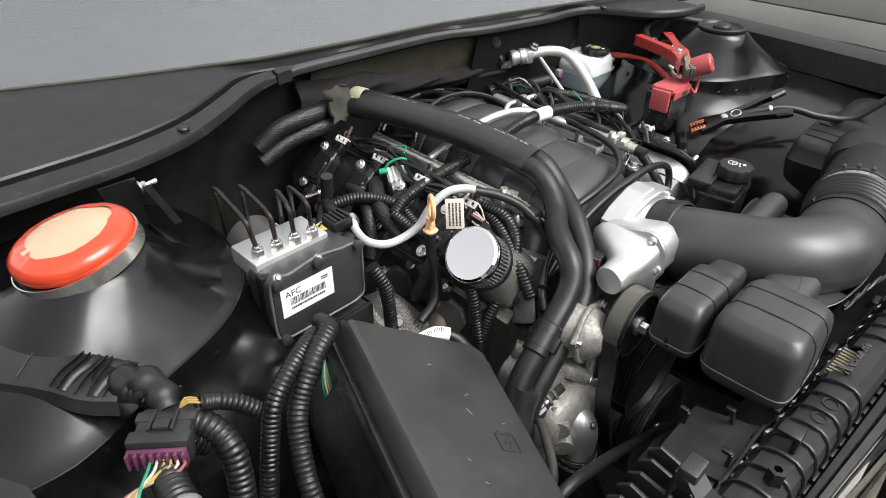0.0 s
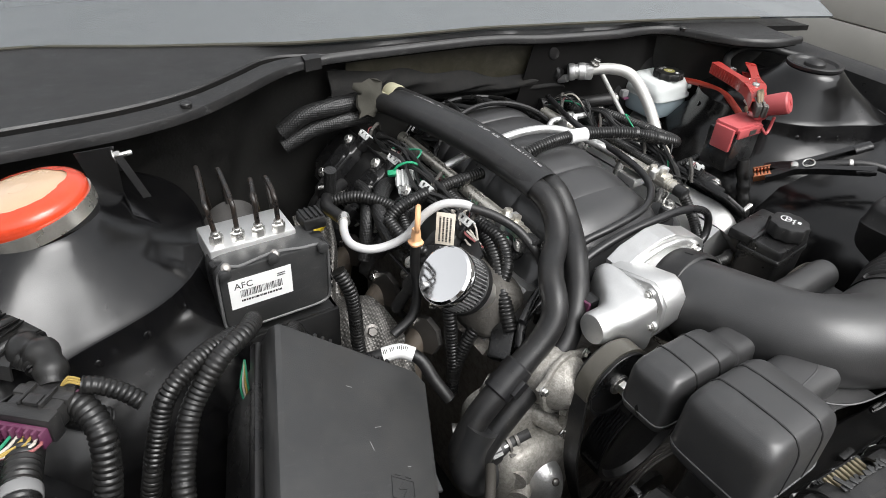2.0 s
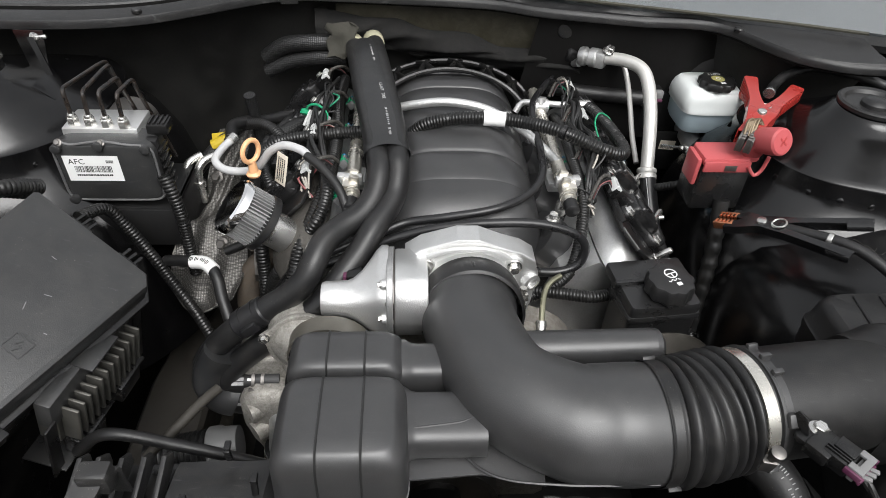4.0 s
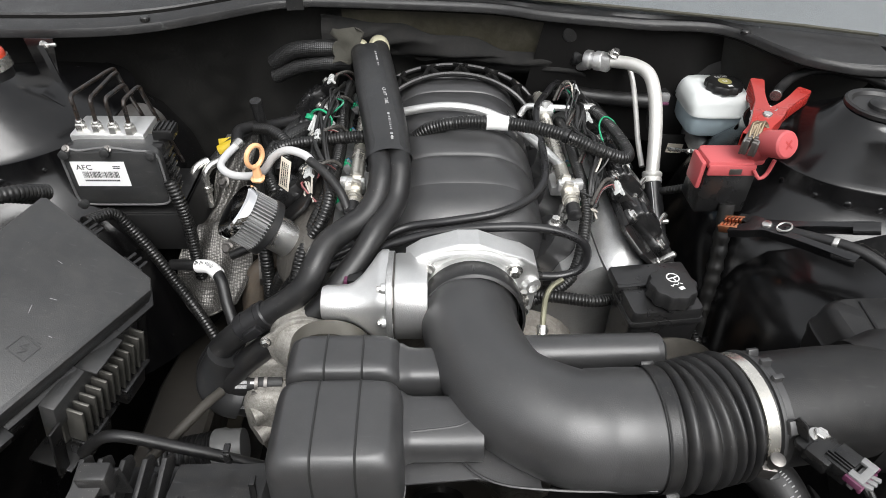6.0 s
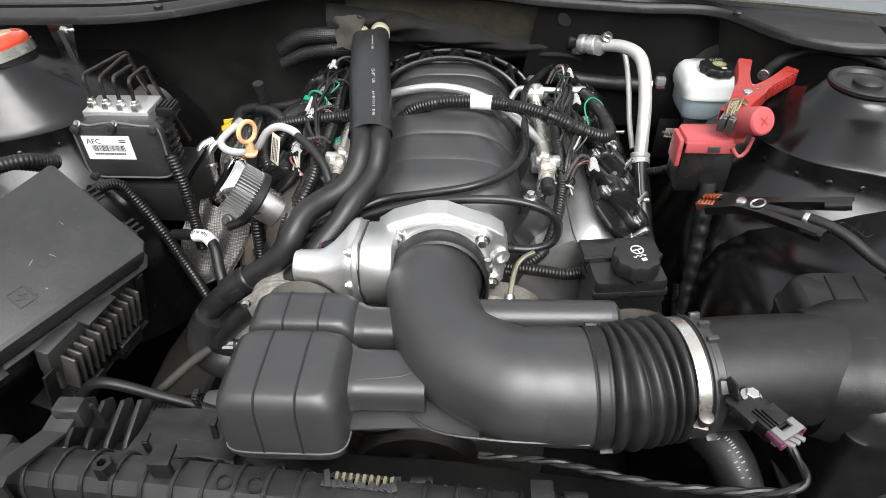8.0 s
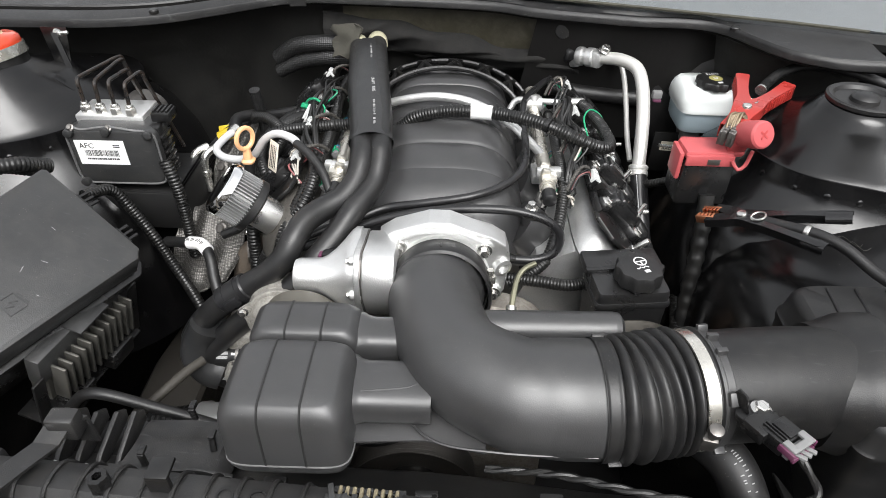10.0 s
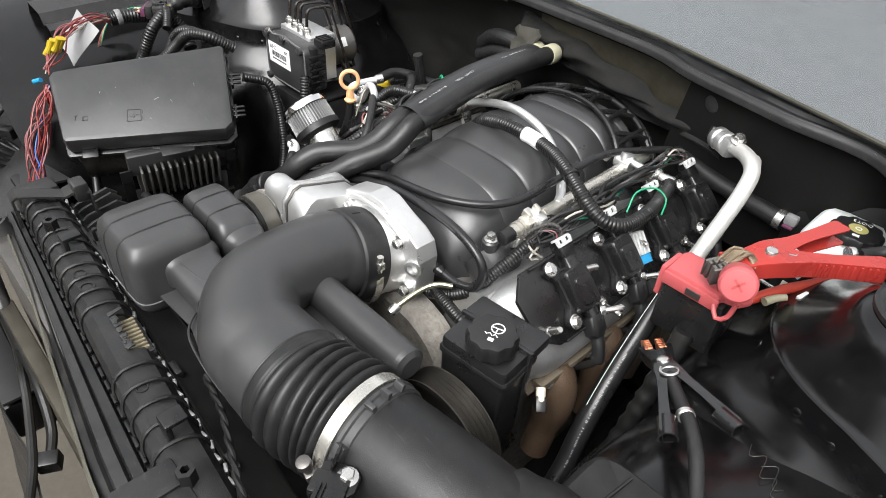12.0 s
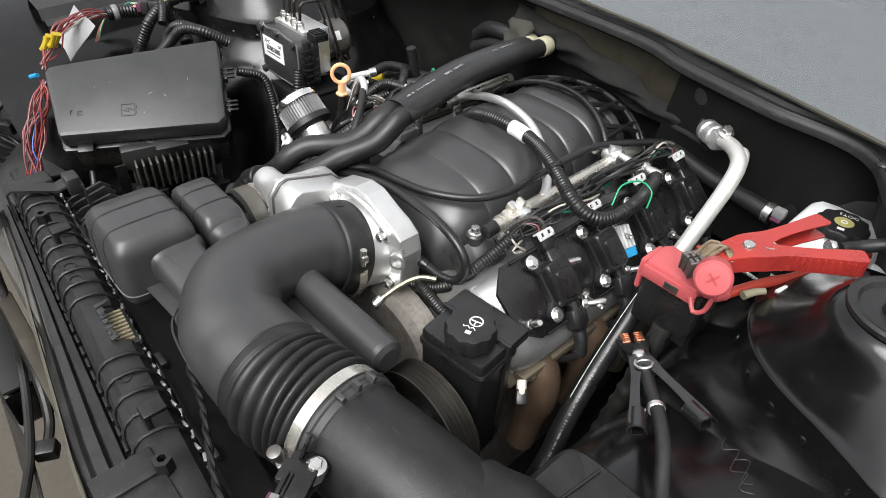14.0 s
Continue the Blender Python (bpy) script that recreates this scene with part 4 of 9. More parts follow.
# ---------- brake control unit ----------
abs_unit = thing("brake_control_unit", (-0.44, 0.2, 0.80), "black plastic brake control unit under an aluminium valve block", "brake control unit")
part("housing", loft([[(x, y, z) for x, z in squircle(-0.438, 0.884, 0.060 * q, 0.041 * q, 40, 8.0)] for y, q in ((0.157, 0.90), (0.158, 0.95), (0.162, 0.99), (0.17, 1.0), (0.20, 1.0))]), PLASTIC_GREY, abs_unit, smooth=40)
ridge_ = [(x, 0.1585, z + (0.0045 * math.exp(-((x + 0.487) / 0.007) ** 2) + 0.0045 * math.exp(-((x + 0.437) / 0.007) ** 2) if z > 0.9 else 0)) for x, z in squircle(-0.438, 0.884, 0.0595, 0.0405, 72, 8.0)]
part("seal_edge", tube(ridge_ + ridge_[:1], 0.0016, 8, 0.004), RIDGE, abs_unit, "pale seal edge")
for x, z in ((-0.487, 0.927), (-0.437, 0.927), (-0.49, 0.846)):
    part("cover_screw", bolt((x, 0.158, z), (0, -0.75, 0.65), 0.007, 0.004), STEEL_DARK, abs_unit)
part("plug_socket", box(-0.392, -0.366, 0.186, 0.214, 0.922, 0.936, 0.003), PLASTIC, abs_unit)
for k in range(4):
    part("socket_rib", block(0.003, 0.022, 0.003, Matrix.Translation((-0.388 + k * 0.006, 0.20, 0.937)), 0.0006), PLASTIC, abs_unit)
part("rear_cover", box(-0.499, -0.376, 0.170, 0.185, 0.838, 0.924, 0.004), PLASTIC, abs_unit)
part("valve_block", box(-0.494, -0.402, 0.186, 0.238, 0.85, 0.931, 0.0025), ALU_BRIGHT, abs_unit, "bright machined aluminium valve block")
part("pump_motor", lathe([(0.03, 0), (0.034, 0.003), (0.034, 0.05), (0.03, 0.055), (0.012, 0.057)], axis((-0.445, 0.238, 0.89), (0, 1, 0)), 32), STEEL_DARK, abs_unit)
part("motor_sticker", block(0.0008, 0.016, 0.016, Matrix.Translation((-0.4150, 0.262, 0.9055)) @ Matrix.Rotation(radians(-28), 4, "Y"), 0.0003), WHITE, abs_unit)
for k in range(6):
    part("edge_rib", block(0.004, 0.03, 0.005, Matrix.Translation((-0.374, 0.18, 0.855 + k * 0.011)), 0.001), PLASTIC, abs_unit)
for x, z in ((-0.490, 0.921), (-0.386, 0.921), (-0.44, 0.9245), (-0.49, 0.847)):
    part("corner_boss", lathe([(0.006, 0), (0.006, 0.006), (0.004, 0.007)], axis((x, 0.157, z), (0, -1, 0)), 12), PLASTIC_GREY, abs_unit)
lab = Matrix.Translation((-0.455, 0.1562, 0.892)) @ Matrix.Rotation(radians(90), 4, "X")
label = part("label", block(0.066, 0.036, 0.0006, lab, 0), WHITE, abs_unit, "white barcode label")
lettering("letters", "AFC", 0.0108, lab @ Matrix.Translation((-0.018, 0.0095, 0.0004)), PRINT, label)
rnd = random.Random(9)
x = -0.022
code = []
while x < 0.022:
    w = rnd.choice((0.0004, 0.0004, 0.0009))
    code.append(block(w, 0.009, 0.0002, lab @ Matrix.Translation((x, -0.0008, 0.0004)), 0))
    x += w + rnd.choice((0.0005, 0.0009))
part("barcode", join(*code), PRINT, label)
part("number_bars", bars(1, 0.044, 0.004, lab @ Matrix.Translation((0, -0.0095, 0.0003)), 3), PRINT, label)
part("emblem_bars", bars(2, 0.009, 0.005, lab @ Matrix.Translation((0.022, 0.010, 0.0003)), 5), PRINT, label)
part("white_strip", bars(1, 0.03, 0.006, Matrix.Translation((-0.445, 0.20, 0.9262)), 7, 1.0), WHITE, abs_unit)
nuts = [(-0.4824, 0.1990), (-0.4610, 0.1965), (-0.4398, 0.1942), (-0.4186, 0.1918)]
tops = [((-0.4860, 0.2060, 0.974), (-0.4701, 0.3000, 0.9690)), ((-0.4607, 0.2012, 0.973), (-0.4535, 0.2708, 0.9765)), ((-0.4399, 0.1970, 0.975), (-0.4304, 0.2338, 0.9764)), ((-0.4185, 0.1953, 0.973), (-0.4133, 0.2358, 0.9733))]
for (nx, ny), (c1, c2) in zip(nuts, tops):
    part("pipe_nut", join(lathe([(0.0074, 0), (0.0074, 0.008), (0.006, 0.010)], Matrix.Translation((nx, ny, 0.931)), 6), lathe([(0.0052, 0.009), (0.0052, 0.012), (0.004, 0.014)], Matrix.Translation((nx, ny, 0.931)), 12)), STEEL, abs_unit)
    p0, c1, c2 = Vector((nx, ny, 0.938)), Vector(c1), Vector(c2)
    p3 = c2 + Vector((0.018, 0.030, -0.13))
    part("brake_pipe", tube([p0, p0.lerp(c1, 0.55), p0.lerp(c1, 0.84), c1 + Vector((0, 0.004, -0.001)), c1.lerp(c2, 0.22), c1.lerp(c2, 0.6), c2.lerp(c1, 0.16), c2 + Vector((0, 0.003, -0.003)), c2.lerp(p3, 0.10), c2.lerp(p3, 0.4), p3], 0.0027, 10, 0.003), PIPE_BLACK, abs_unit)
part("mount_bracket", join(box(-0.5, -0.37, 0.16, 0.27, 0.824, 0.829, 0.001), box(-0.5, -0.37, 0.155, 0.16, 0.77, 0.829, 0.001), box(-0.375, -0.37, 0.16, 0.27, 0.72, 0.829, 0.001)), PAINT_DULL, abs_unit)

# ---------- engine ----------
engine = thing("engine_block", (0, 0.2, 0.3), "grimy cast aluminium engine block with finned front cover", "engine block")
part("crankcase", box(-0.17, 0.17, 0.02, 0.5, 0.3, 0.72, 0.02), ALU_DIRTY, engine)
part("valley", box(-0.14, 0.14, 0.06, 0.47, 0.70, 0.80, 0.01), STEEL_DARK, engine)
part("front_cover", loft([[(x, y, z) for x, z in squircle(0.0, 0.60, 0.16 * q, 0.18 * q, 36, 3.5)] for y, q in ((0.03, 1.0), (0.005, 0.98), (-0.005, 0.92))]), ALU_DIRTY, engine)


def bank(side, ys, lean=45):
    """Cylinder head, valve cover and coil bracket of one bank; side is +1 or -1."""
    u = Vector((side * 0.707, 0, -0.707))
    n_ = Vector((side * 0.707, 0, 0.707))
    o = Vector((side * 0.229, 0, 0.852))
    def pt(a, y, h):
        p = o + u * a + n_ * h
        return (p.x, y, p.z)
    ao = 0.0 if side > 0 else -0.03
    y0, y1 = (0.028, 0.455) if side > 0 else (0.055, 0.50)
    head = part("cylinder_head", loft([[pt(a, y, h) for a, h in ((-0.035, -0.054), (0.075 + ao, -0.054), (0.085 + ao, -0.075), (0.09 + ao, -0.14), (-0.02, -0.17), (-0.05, -0.1))] for y in (y0 + 0.01, y1)]), ALU, engine, "bright cast cylinder head")
    cover = part("valve_cover", loft([[pt(a, y, h) for a, h in prof_] for y, prof_ in (
        (y0 + q * 0.045, [(-0.037 + 0.02 * (1 - w_), -0.052), (0.078 + ao - 0.02 * (1 - w_), -0.052), (0.080 + ao - 0.021 * (1 - w_), -0.045), (0.074 + ao - 0.02 * (1 - w_), -0.052 + 0.022 * w_), (0.060 + ao - 0.018 * (1 - w_), -0.052 + 0.033 * w_), (0.03 + ao * 0.5 - 0.01 * (1 - w_), -0.052 + 0.037 * w_), (-0.014 + 0.01 * (1 - w_), -0.052 + 0.037 * w_), (-0.030 + 0.018 * (1 - w_), -0.052 + 0.032 * w_), (-0.037 + 0.02 * (1 - w_), -0.045)])
        for q, w_ in ((0.0, 0.15), (0.08, 0.42), (0.22, 0.64), (0.42, 0.82), (0.68, 0.94), (1.0, 1.0), (8.2, 1.0), (8.8, 0.7), (9.0, 0.2)))]), ALU if side > 0 else VALVE_L, engine, smooth=60)
    part("gasket_rail", loft([[pt(a, y, h) for a, h in ((0.070 + ao, -0.064), (0.0885 + ao, -0.064), (0.0885 + ao, -0.056), (0.070 + ao, -0.056))] for y in (y0, y1)]), GASKET if side > 0 else ALU_DIRTY, engine, "stained gasket edge")
    for k in range(6):
        y = y0 + 0.03 + k * 0.075
        part("cover_bolt", bolt(pt(0.088 + ao, y, -0.05), n_, 0.011, 0.006), STEEL, engine)
    # bracket that carries the coils
    b = thing("coil_bracket", pt(0, (ys[0] + ys[-1]) / 2, -0.012), "flat black plastic coil bracket on the valve cover", "coil bracket", "coil brackets")
    m = Matrix((u, Vector((0, 1, 0)) if side > 0 else Vector((0, -1, 0)), n_)).transposed().to_4x4()
    L = ys[-1] - ys[0]
    mid = (ys[0] + ys[-1]) / 2
    m.translation = pt(0, mid, -0.013)
    w = L / 2 + 0.055
    ext = 0.0 if side > 0 else 0.02
    part("plate", prism([(-0.045, -w + 0.02), (-0.02, -w), (0.03, -w + 0.004), (0.048, -w + 0.03), (0.048, w - 0.03 + ext), (0.03, w + ext), (-0.035, w + ext), (-0.045, w - 0.02 + ext)], 0.006, m, 0.0015), PLASTIC, b)
    part("edge_rib", join(block(0.003, 2 * w - 0.06, 0.006, m @ Matrix.Translation((-0.0435, 0, 0.008)), 0.001), block(0.003, 2 * w - 0.07, 0.006, m @ Matrix.Translation((0.0465, 0, 0.008)), 0.001)), PLASTIC, b)
    for k in range(3):
        y = ys[k] + (ys[k + 1] - ys[k]) * 0.62
        part("post", stud(pt(0.034 - 0.05 * (k % 2), y, -0.006), n_ + Vector((side * 0.9, -0.35, -0.4)), 0.012, 0.034), STEEL, b, "zinc stud bolt")
    coils = []
    for y in ys:
        coils.append(coil(pt(0, y, -0.008), u, n_, side))
    return coils


LEAD = material("braided_wire_lead", (0.06, 0.056, 0.05), 0.6, bump=1.0, fine=1200, vary=0.4)


def coil(at, u, n_, side):
    """An ignition coil: two bolt ears, a stepped body, a plug at its upper end and a lead at its lower end."""
    c = thing("ignition_coil", at, "black ribbed ignition coil with grey plug clip", "ignition coil", "ignition coils")
    v = Vector((0, side, 0))
    m = Matrix((u, v, n_)).transposed().to_4x4()
    m.translation = Vector(at)
    T_ = Matrix.Translation
    part("base", prism([(-0.040, -0.005), (-0.035, -0.0095), (-0.029, -0.0095), (-0.022, -0.004), (-0.016, 0.001), (0.016, 0.001), (0.022, -0.004), (0.029, -0.0095), (0.035, -0.0095), (0.040, -0.005), (0.0415, 0.004), (0.036, 0.010), (0.030, 0.014), (0.029, 0.040), (-0.025, 0.040), (-0.028, 0.014), (-0.036, 0.010), (-0.0415, 0.004)], 0.011, m, 0.003), COILBLACK, c, smooth=40)
    part("body", loft([[m @ Vector((x, y, z)) for x, y in squircle(0.002, 0.0235, 0.0265 * q, 0.0185 * q, 28, 7.0)] for z, q in ((0.006, 1.04), (0.017, 1.0), (0.0205, 0.97), (0.0225, 0.90))]), COILBLACK, c, smooth=30)
    part("label_panel", loft([[m @ Vector((x, y, z)) for x, y in squircle(0.005, 0.0245, 0.0165 * q, 0.0125 * q, 24, 8.0)] for z, q in ((0.021, 1.06), (0.0245, 1.0), (0.0256, 0.95), (0.0256, 0.5))]), COILBLACK, c, smooth=30)
    part("moulded_print", bars(2, 0.016, 0.006, m @ T_((0.006, 0.0285, 0.0257)), 3), PLASTIC, c)
    part("pip", lathe([(0.0016, 0), (0.0012, 0.0008), (0.0004, 0.001)], m @ T_((0.0, 0.02, 0.0256)), 10), PLASTIC, c)
    part("shoulder", loft([[m @ Vector((x, y, z)) for y, z in squircle(0.029, 0.010, hy, hz, 20, 5.0)] for x, hy, hz in ((-0.014, 0.013, 0.0125), (-0.021, 0.0125, 0.012), (-0.027, 0.0095, 0.0085), (-0.036, 0.009, 0.008))]), COILBLACK, c, smooth=40)
    part("nose", loft([[m @ Vector((x, y, z)) for y, z in squircle(0.0305, 0.009, 0.0100 * q, 0.0085 * q, 20, 5.0)] for x, q in ((-0.032, 1.0), (-0.033, 1.06), (-0.048, 1.06), (-0.0485, 1.0))]), PLASTIC, c, smooth=40)
    plug = part("plug", block(0.010, 0.0225, 0.013, m @ T_((-0.0525, 0.031, 0.009)), 0.0015), PLASTIC, c)
    part("clip", join(block(0.0035, 0.0235, 0.003, m @ T_((-0.0505, 0.031, 0.0165)), 0.0006), block(0.006, 0.003, 0.005, m @ T_((-0.0545, 0.0210, 0.0165)), 0.0006), block(0.006, 0.003, 0.005, m @ T_((-0.0545, 0.0410, 0.0165)), 0.0006), block(0.006, 0.006, 0.0035, m @ T_((-0.0545, 0.031, 0.0165)), 0.0006), block(0.0025, 0.0235, 0.009, m @ T_((-0.0578, 0.031, 0.0125)), 0.0006)), LIGHTGREY, plug, "light grey locking clip")
    for x in (-0.0325, 0.0325):
        part("bolt", bolt(m @ Vector((x, -0.001, 0.0105)), n_, 0.0115, 0.006), STEEL, c)
        part("washer", lathe([(0.0088, 0), (0.0088, 0.0012), (0.0075, 0.0022)], axis(m @ Vector((x, -0.001, 0.0105)), n_), 18), STEEL, c)
    part("tower", lathe([(0.0095, 0), (0.0095, 0.016)], axis(m @ Vector((0.026, 0.027, 0.010)), u), 16), COILBLACK, c)
    boot = part("boot", loft([[m @ Vector((x, 0.0265 - 0.10 * (x - 0.038), 0) ) + (m @ Vector((0, dy, 0.009 - 0.12 * (x - 0.038) + dz)) - m.translation) for dy, dz in squircle(0, 0, ry, rz, 20, 4.0)] for x, ry, rz in ((0.037, 0.0105, 0.0095), (0.0385, 0.0118, 0.0108), (0.058, 0.0118, 0.0108), (0.061, 0.009, 0.0085), (0.064, 0.0078, 0.0075))]), RUBBER, c, "soft black rubber boot", smooth=45)
    for i in range(3):
        for j in range(2):
            part("pip", lathe([(0.0007, 0), (0.0006, 0.0006)], m @ T_((0.045 + 0.003 * i, 0.024 + 0.003 * j, 0.0193)), 8), PLASTIC, boot)
    part("spark_lead", tube([m @ Vector(p) for p in ((0.062, 0.024, 0.006), (0.075, 0.021, 0.003), (0.088, 0.018, -0.004), (0.094, 0.017, -0.020), (0.095, 0.017, -0.05), (0.09, 0.017, -0.09))], lambda s: 0.0078 if s < 0.027 else 0.0088 if s < 0.031 else 0.0046, 14, 0.002), RUBBER, c)
    part("braided_lead", tube([m @ Vector(p) for p in ((-0.0575, 0.036, 0.010), (-0.068, 0.036, 0.014), (-0.077, 0.030, 0.009), (-0.080, 0.016, -0.003), (-0.076, 0.006, -0.018))], lambda s: 0.0024 + 0.0004 * math.sin(s * 1400), 10, 0.0015), LEAD, c, "grey-brown braided lead")
    rnd_ = random.Random(int(at[1] * 1000))
    for k, mt in enumerate(((PRINT, WIRE_PINK, PRINT, PRINT) if rnd_.random() < 0.6 else (PRINT, PRINT, WIRE_WHITE, WIRE_PINK))):
        part("wire", tube([m @ Vector((-0.0575, 0.025 + k * 0.0035, 0.009)), m @ Vector((-0.066, 0.025 + k * 0.003, 0.011 + rnd_.uniform(0, 0.004))), m @ Vector((-0.074, 0.02 + k * 0.002, 0.002)), m @ Vector((-0.070, 0.010 + k * 0.002, -0.014))], 0.0008, 6), mt, c)
    return c


bank(1, [0.0914, 0.181, 0.277, 0.372])
for tip, root in (((0.2546, 0.0542, 0.842), (0.2405, 0.0586, 0.8257)), ((0.2276, 0.1442, 0.8643), (0.2185, 0.1265, 0.8625)), ((0.2745, 0.1448, 0.8335), (0.2600, 0.1288, 0.8283)), ((0.271, 0.2330, 0.8335), (0.2565, 0.2180, 0.8283))):
    st = thing("stud_bolt", root, "bright zinc stud bolt on the coil bracket", "stud bolt", "stud bolts")
    part("shank", join(bolt(root, Vector(tip) - Vector(root), 0.012, 0.007), lathe([(0.0042, 0.004), (0.0042, 0.026), (0.003, 0.028)], axis(root, Vector(tip) - Vector(root)), 14)), STEEL, st)
bank(-1, [0.19, 0.282, 0.372, 0.462])

# ---------- intake manifold ----------
man = thing("intake_manifold", (0, 0.24, 0.78), "matte black plastic intake manifold with arched runners", "intake manifold")
rows = []
NY = 240
for i in range(NY + 1):
    f_ = i / NY
    y = 0.058 + 0.372 * f_
    env = min(1.0, math.sin(min(1.0, f_ / 0.16) * math.pi / 2) ** 0.75) * (1 - 0.10 * max(0, (f_ - 0.85) / 0.15))
    bulge = abs(math.sin(math.pi * (y - 0.138) / 0.0555)) ** 0.32 if y > 0.138 else 1.0
    top = 0.872 + 0.043 * min(1.0, f_ * 1.9) ** 0.8 - 0.0085 * (1 - bulge)
    base = 0.792
    hw = 0.112 * (0.72 + 0.28 * env) - 0.004 * (1 - bulge)
    z_top = base + (top - base) * (0.55 + 0.45 * env)
    ring = []
    for k in range(41):
        a = math.pi * k / 40
        c_, s_ = math.cos(a), math.sin(a)
        ring.append((hw * math.copysign(abs(c_) ** 0.62, c_), y, base + (z_top - base) * abs(s_) ** 0.8))
    rows.append(ring)
part("plenum", loft(rows), MANIFOLD, man, smooth=60)
for s in (-1, 1):
    for k in range(4):
        y = 0.105 + k * 0.089
        part("runner_foot", tube([(s * 0.10, y, 0.83), (s * 0.118, y, 0.815), (s * 0.128, y + 0.002, 0.79)], 0.034, 20, 0.01), MANIFOLD, man)
    part("flange", box(min(s * 0.10, s * 0.145), max(s * 0.10, s * 0.145), 0.06, 0.44, 0.775, 0.795, 0.004), PLASTIC, man)
rear = part("rear_cover", loft([[(0.118 * q * math.copysign(abs(math.cos(math.pi * k / 32)) ** 0.7, math.cos(math.pi * k / 32)), y, 0.80 + (zt - 0.80) * math.sin(math.pi * k / 32) ** 0.85) for k in range(33)] for y, q, zt in ((0.425, 0.94, 0.905), (0.44, 0.90, 0.897), (0.475, 0.84, 0.875))]), PLASTIC, man)
def arch(yy, q, zt, k, n_):
    """A place on an arch across the manifold's rear, its ends drawn forward."""
    c_ = math.cos(math.pi * k / n_)
    return (0.130 * q * c_, yy - 0.045 * c_ * c_, 0.83 + (zt - 0.83) * math.sin(math.pi * k / n_) ** 0.62)


for yy, q, zt, r_ in ((0.394, 0.95, 0.9235, 0.0042), (0.400, 0.95, 0.920, 0.0032), (0.462, 1.05, 0.908, 0.0042), (0.474, 1.05, 0.90, 0.004)):
    part("lattice_rim", tube([arch(yy, q, zt, k, 20) for k in range(21)], r_, 8), PLASTIC, man)
for k in range(1, 16):
    k1 = k + (0.9 if k % 2 else -0.9)
    part("lattice_rib", tube([arch(0.397, 0.95, 0.922, k, 16), Vector(arch(0.43, 1.0, 0.9185, (k + k1) / 2, 16)), arch(0.464, 1.05, 0.908, k1, 16)], 0.0042, 8), PLASTIC, man)
for sgn in (-1, 1):
    part("lattice_foot", block(0.05, 0.055, 0.006, Matrix.Translation((sgn * 0.135, 0.385, 0.852)) @ Matrix.Rotation(sgn * 0.35, 4, "Y"), 0.002), PLASTIC, man)
    part("foot_rib", block(0.046, 0.004, 0.012, Matrix.Translation((sgn * 0.135, 0.37, 0.858)) @ Matrix.Rotation(sgn * 0.35, 4, "Y"), 0.001), PLASTIC, man)
    part("foot_screw", bolt((sgn * 0.146, 0.395, 0.854), (0, -0.2, 1), 0.010, 0.006), STEEL_DARK, man)
for x, y, z in ((0.115, 0.094, 0.846), (-0.115, 0.094, 0.85), (0.122, 0.30, 0.84)):
    part("boss", lathe([(0.011, -0.05), (0.011, 0.014), (0.009, 0.016)], Matrix.Translation((x, y, z)), 18), MANIFOLD, man)
    part("bolt", bolt((x, y, z + 0.016), (0, 0, 1), 0.012, 0.009), STEEL, man)

# ---------- throttle body ----------
tb = thing("throttle_body", (0, 0, 0.77), "bright cast aluminium electronic throttle body", "throttle body")
flat = Matrix.Rotation(radians(90), 4, "X")
part("flange", prism([(-0.066, 0.785), (-0.05, 0.768), (0.056, 0.768), (0.080, 0.800), (0.084, 0.848), (0.078, 0.868), (0.062, 0.879), (0.040, 0.886), (0.012, 0.898), (-0.012, 0.898), (-0.052, 0.885), (-0.07, 0.872)], 0.03, Matrix.Translation((0, 0.036, 0)) @ flat, 0.002), ALU_BRIGHT, tb, smooth=18)
part("bore", lathe([(0.0585, 0), (0.0575, 0.012), (0.0555, 0.016), (0.0545, 0.045)], axis((0.003, 0.01, 0.823), (0, -1, 0.06)), 44, caps=False), ALU_BRIGHT, tb)
def side_plate(points, x0, x1, bev=0.003):
    """A plate seen from the side: an outline in y and z, thick along x."""
    return prism(points, x1 - x0, Matrix(((0, 0, 1, x0), (1, 0, 0, 0), (0, 1, 0, 0), (0, 0, 0, 1))), bev)
part("gear_case", side_plate([(0.032, 0.850), (0.030, 0.866), (0.020, 0.876), (-0.044, 0.893), (-0.054, 0.890), (-0.066, 0.875), (-0.068, 0.846), (-0.052, 0.812), (-0.042, 0.800), (-0.012, 0.786), (0.018, 0.796), (0.030, 0.815)], -0.082, -0.046), ALU_BRIGHT, tb)
part("case_cover", side_plate([(0.034, 0.850), (0.032, 0.867), (0.021, 0.878), (-0.045, 0.896), (-0.056, 0.893), (-0.069, 0.877), (-0.071, 0.846), (-0.055, 0.810), (-0.044, 0.798), (-0.012, 0.783), (0.019, 0.793), (0.032, 0.813)], -0.090, -0.083, 0.0015), ALU, tb)
part("case_seam", side_plate([(0.033, 0.850), (0.031, 0.866), (0.0205, 0.877), (-0.0445, 0.8945), (-0.055, 0.8915), (-0.0675, 0.876), (-0.0695, 0.846), (-0.0535, 0.811), (-0.043, 0.799), (-0.012, 0.7845), (0.0185, 0.7945), (0.031, 0.814)], -0.0832, -0.0818, 0), STEEL_DARK, tb)
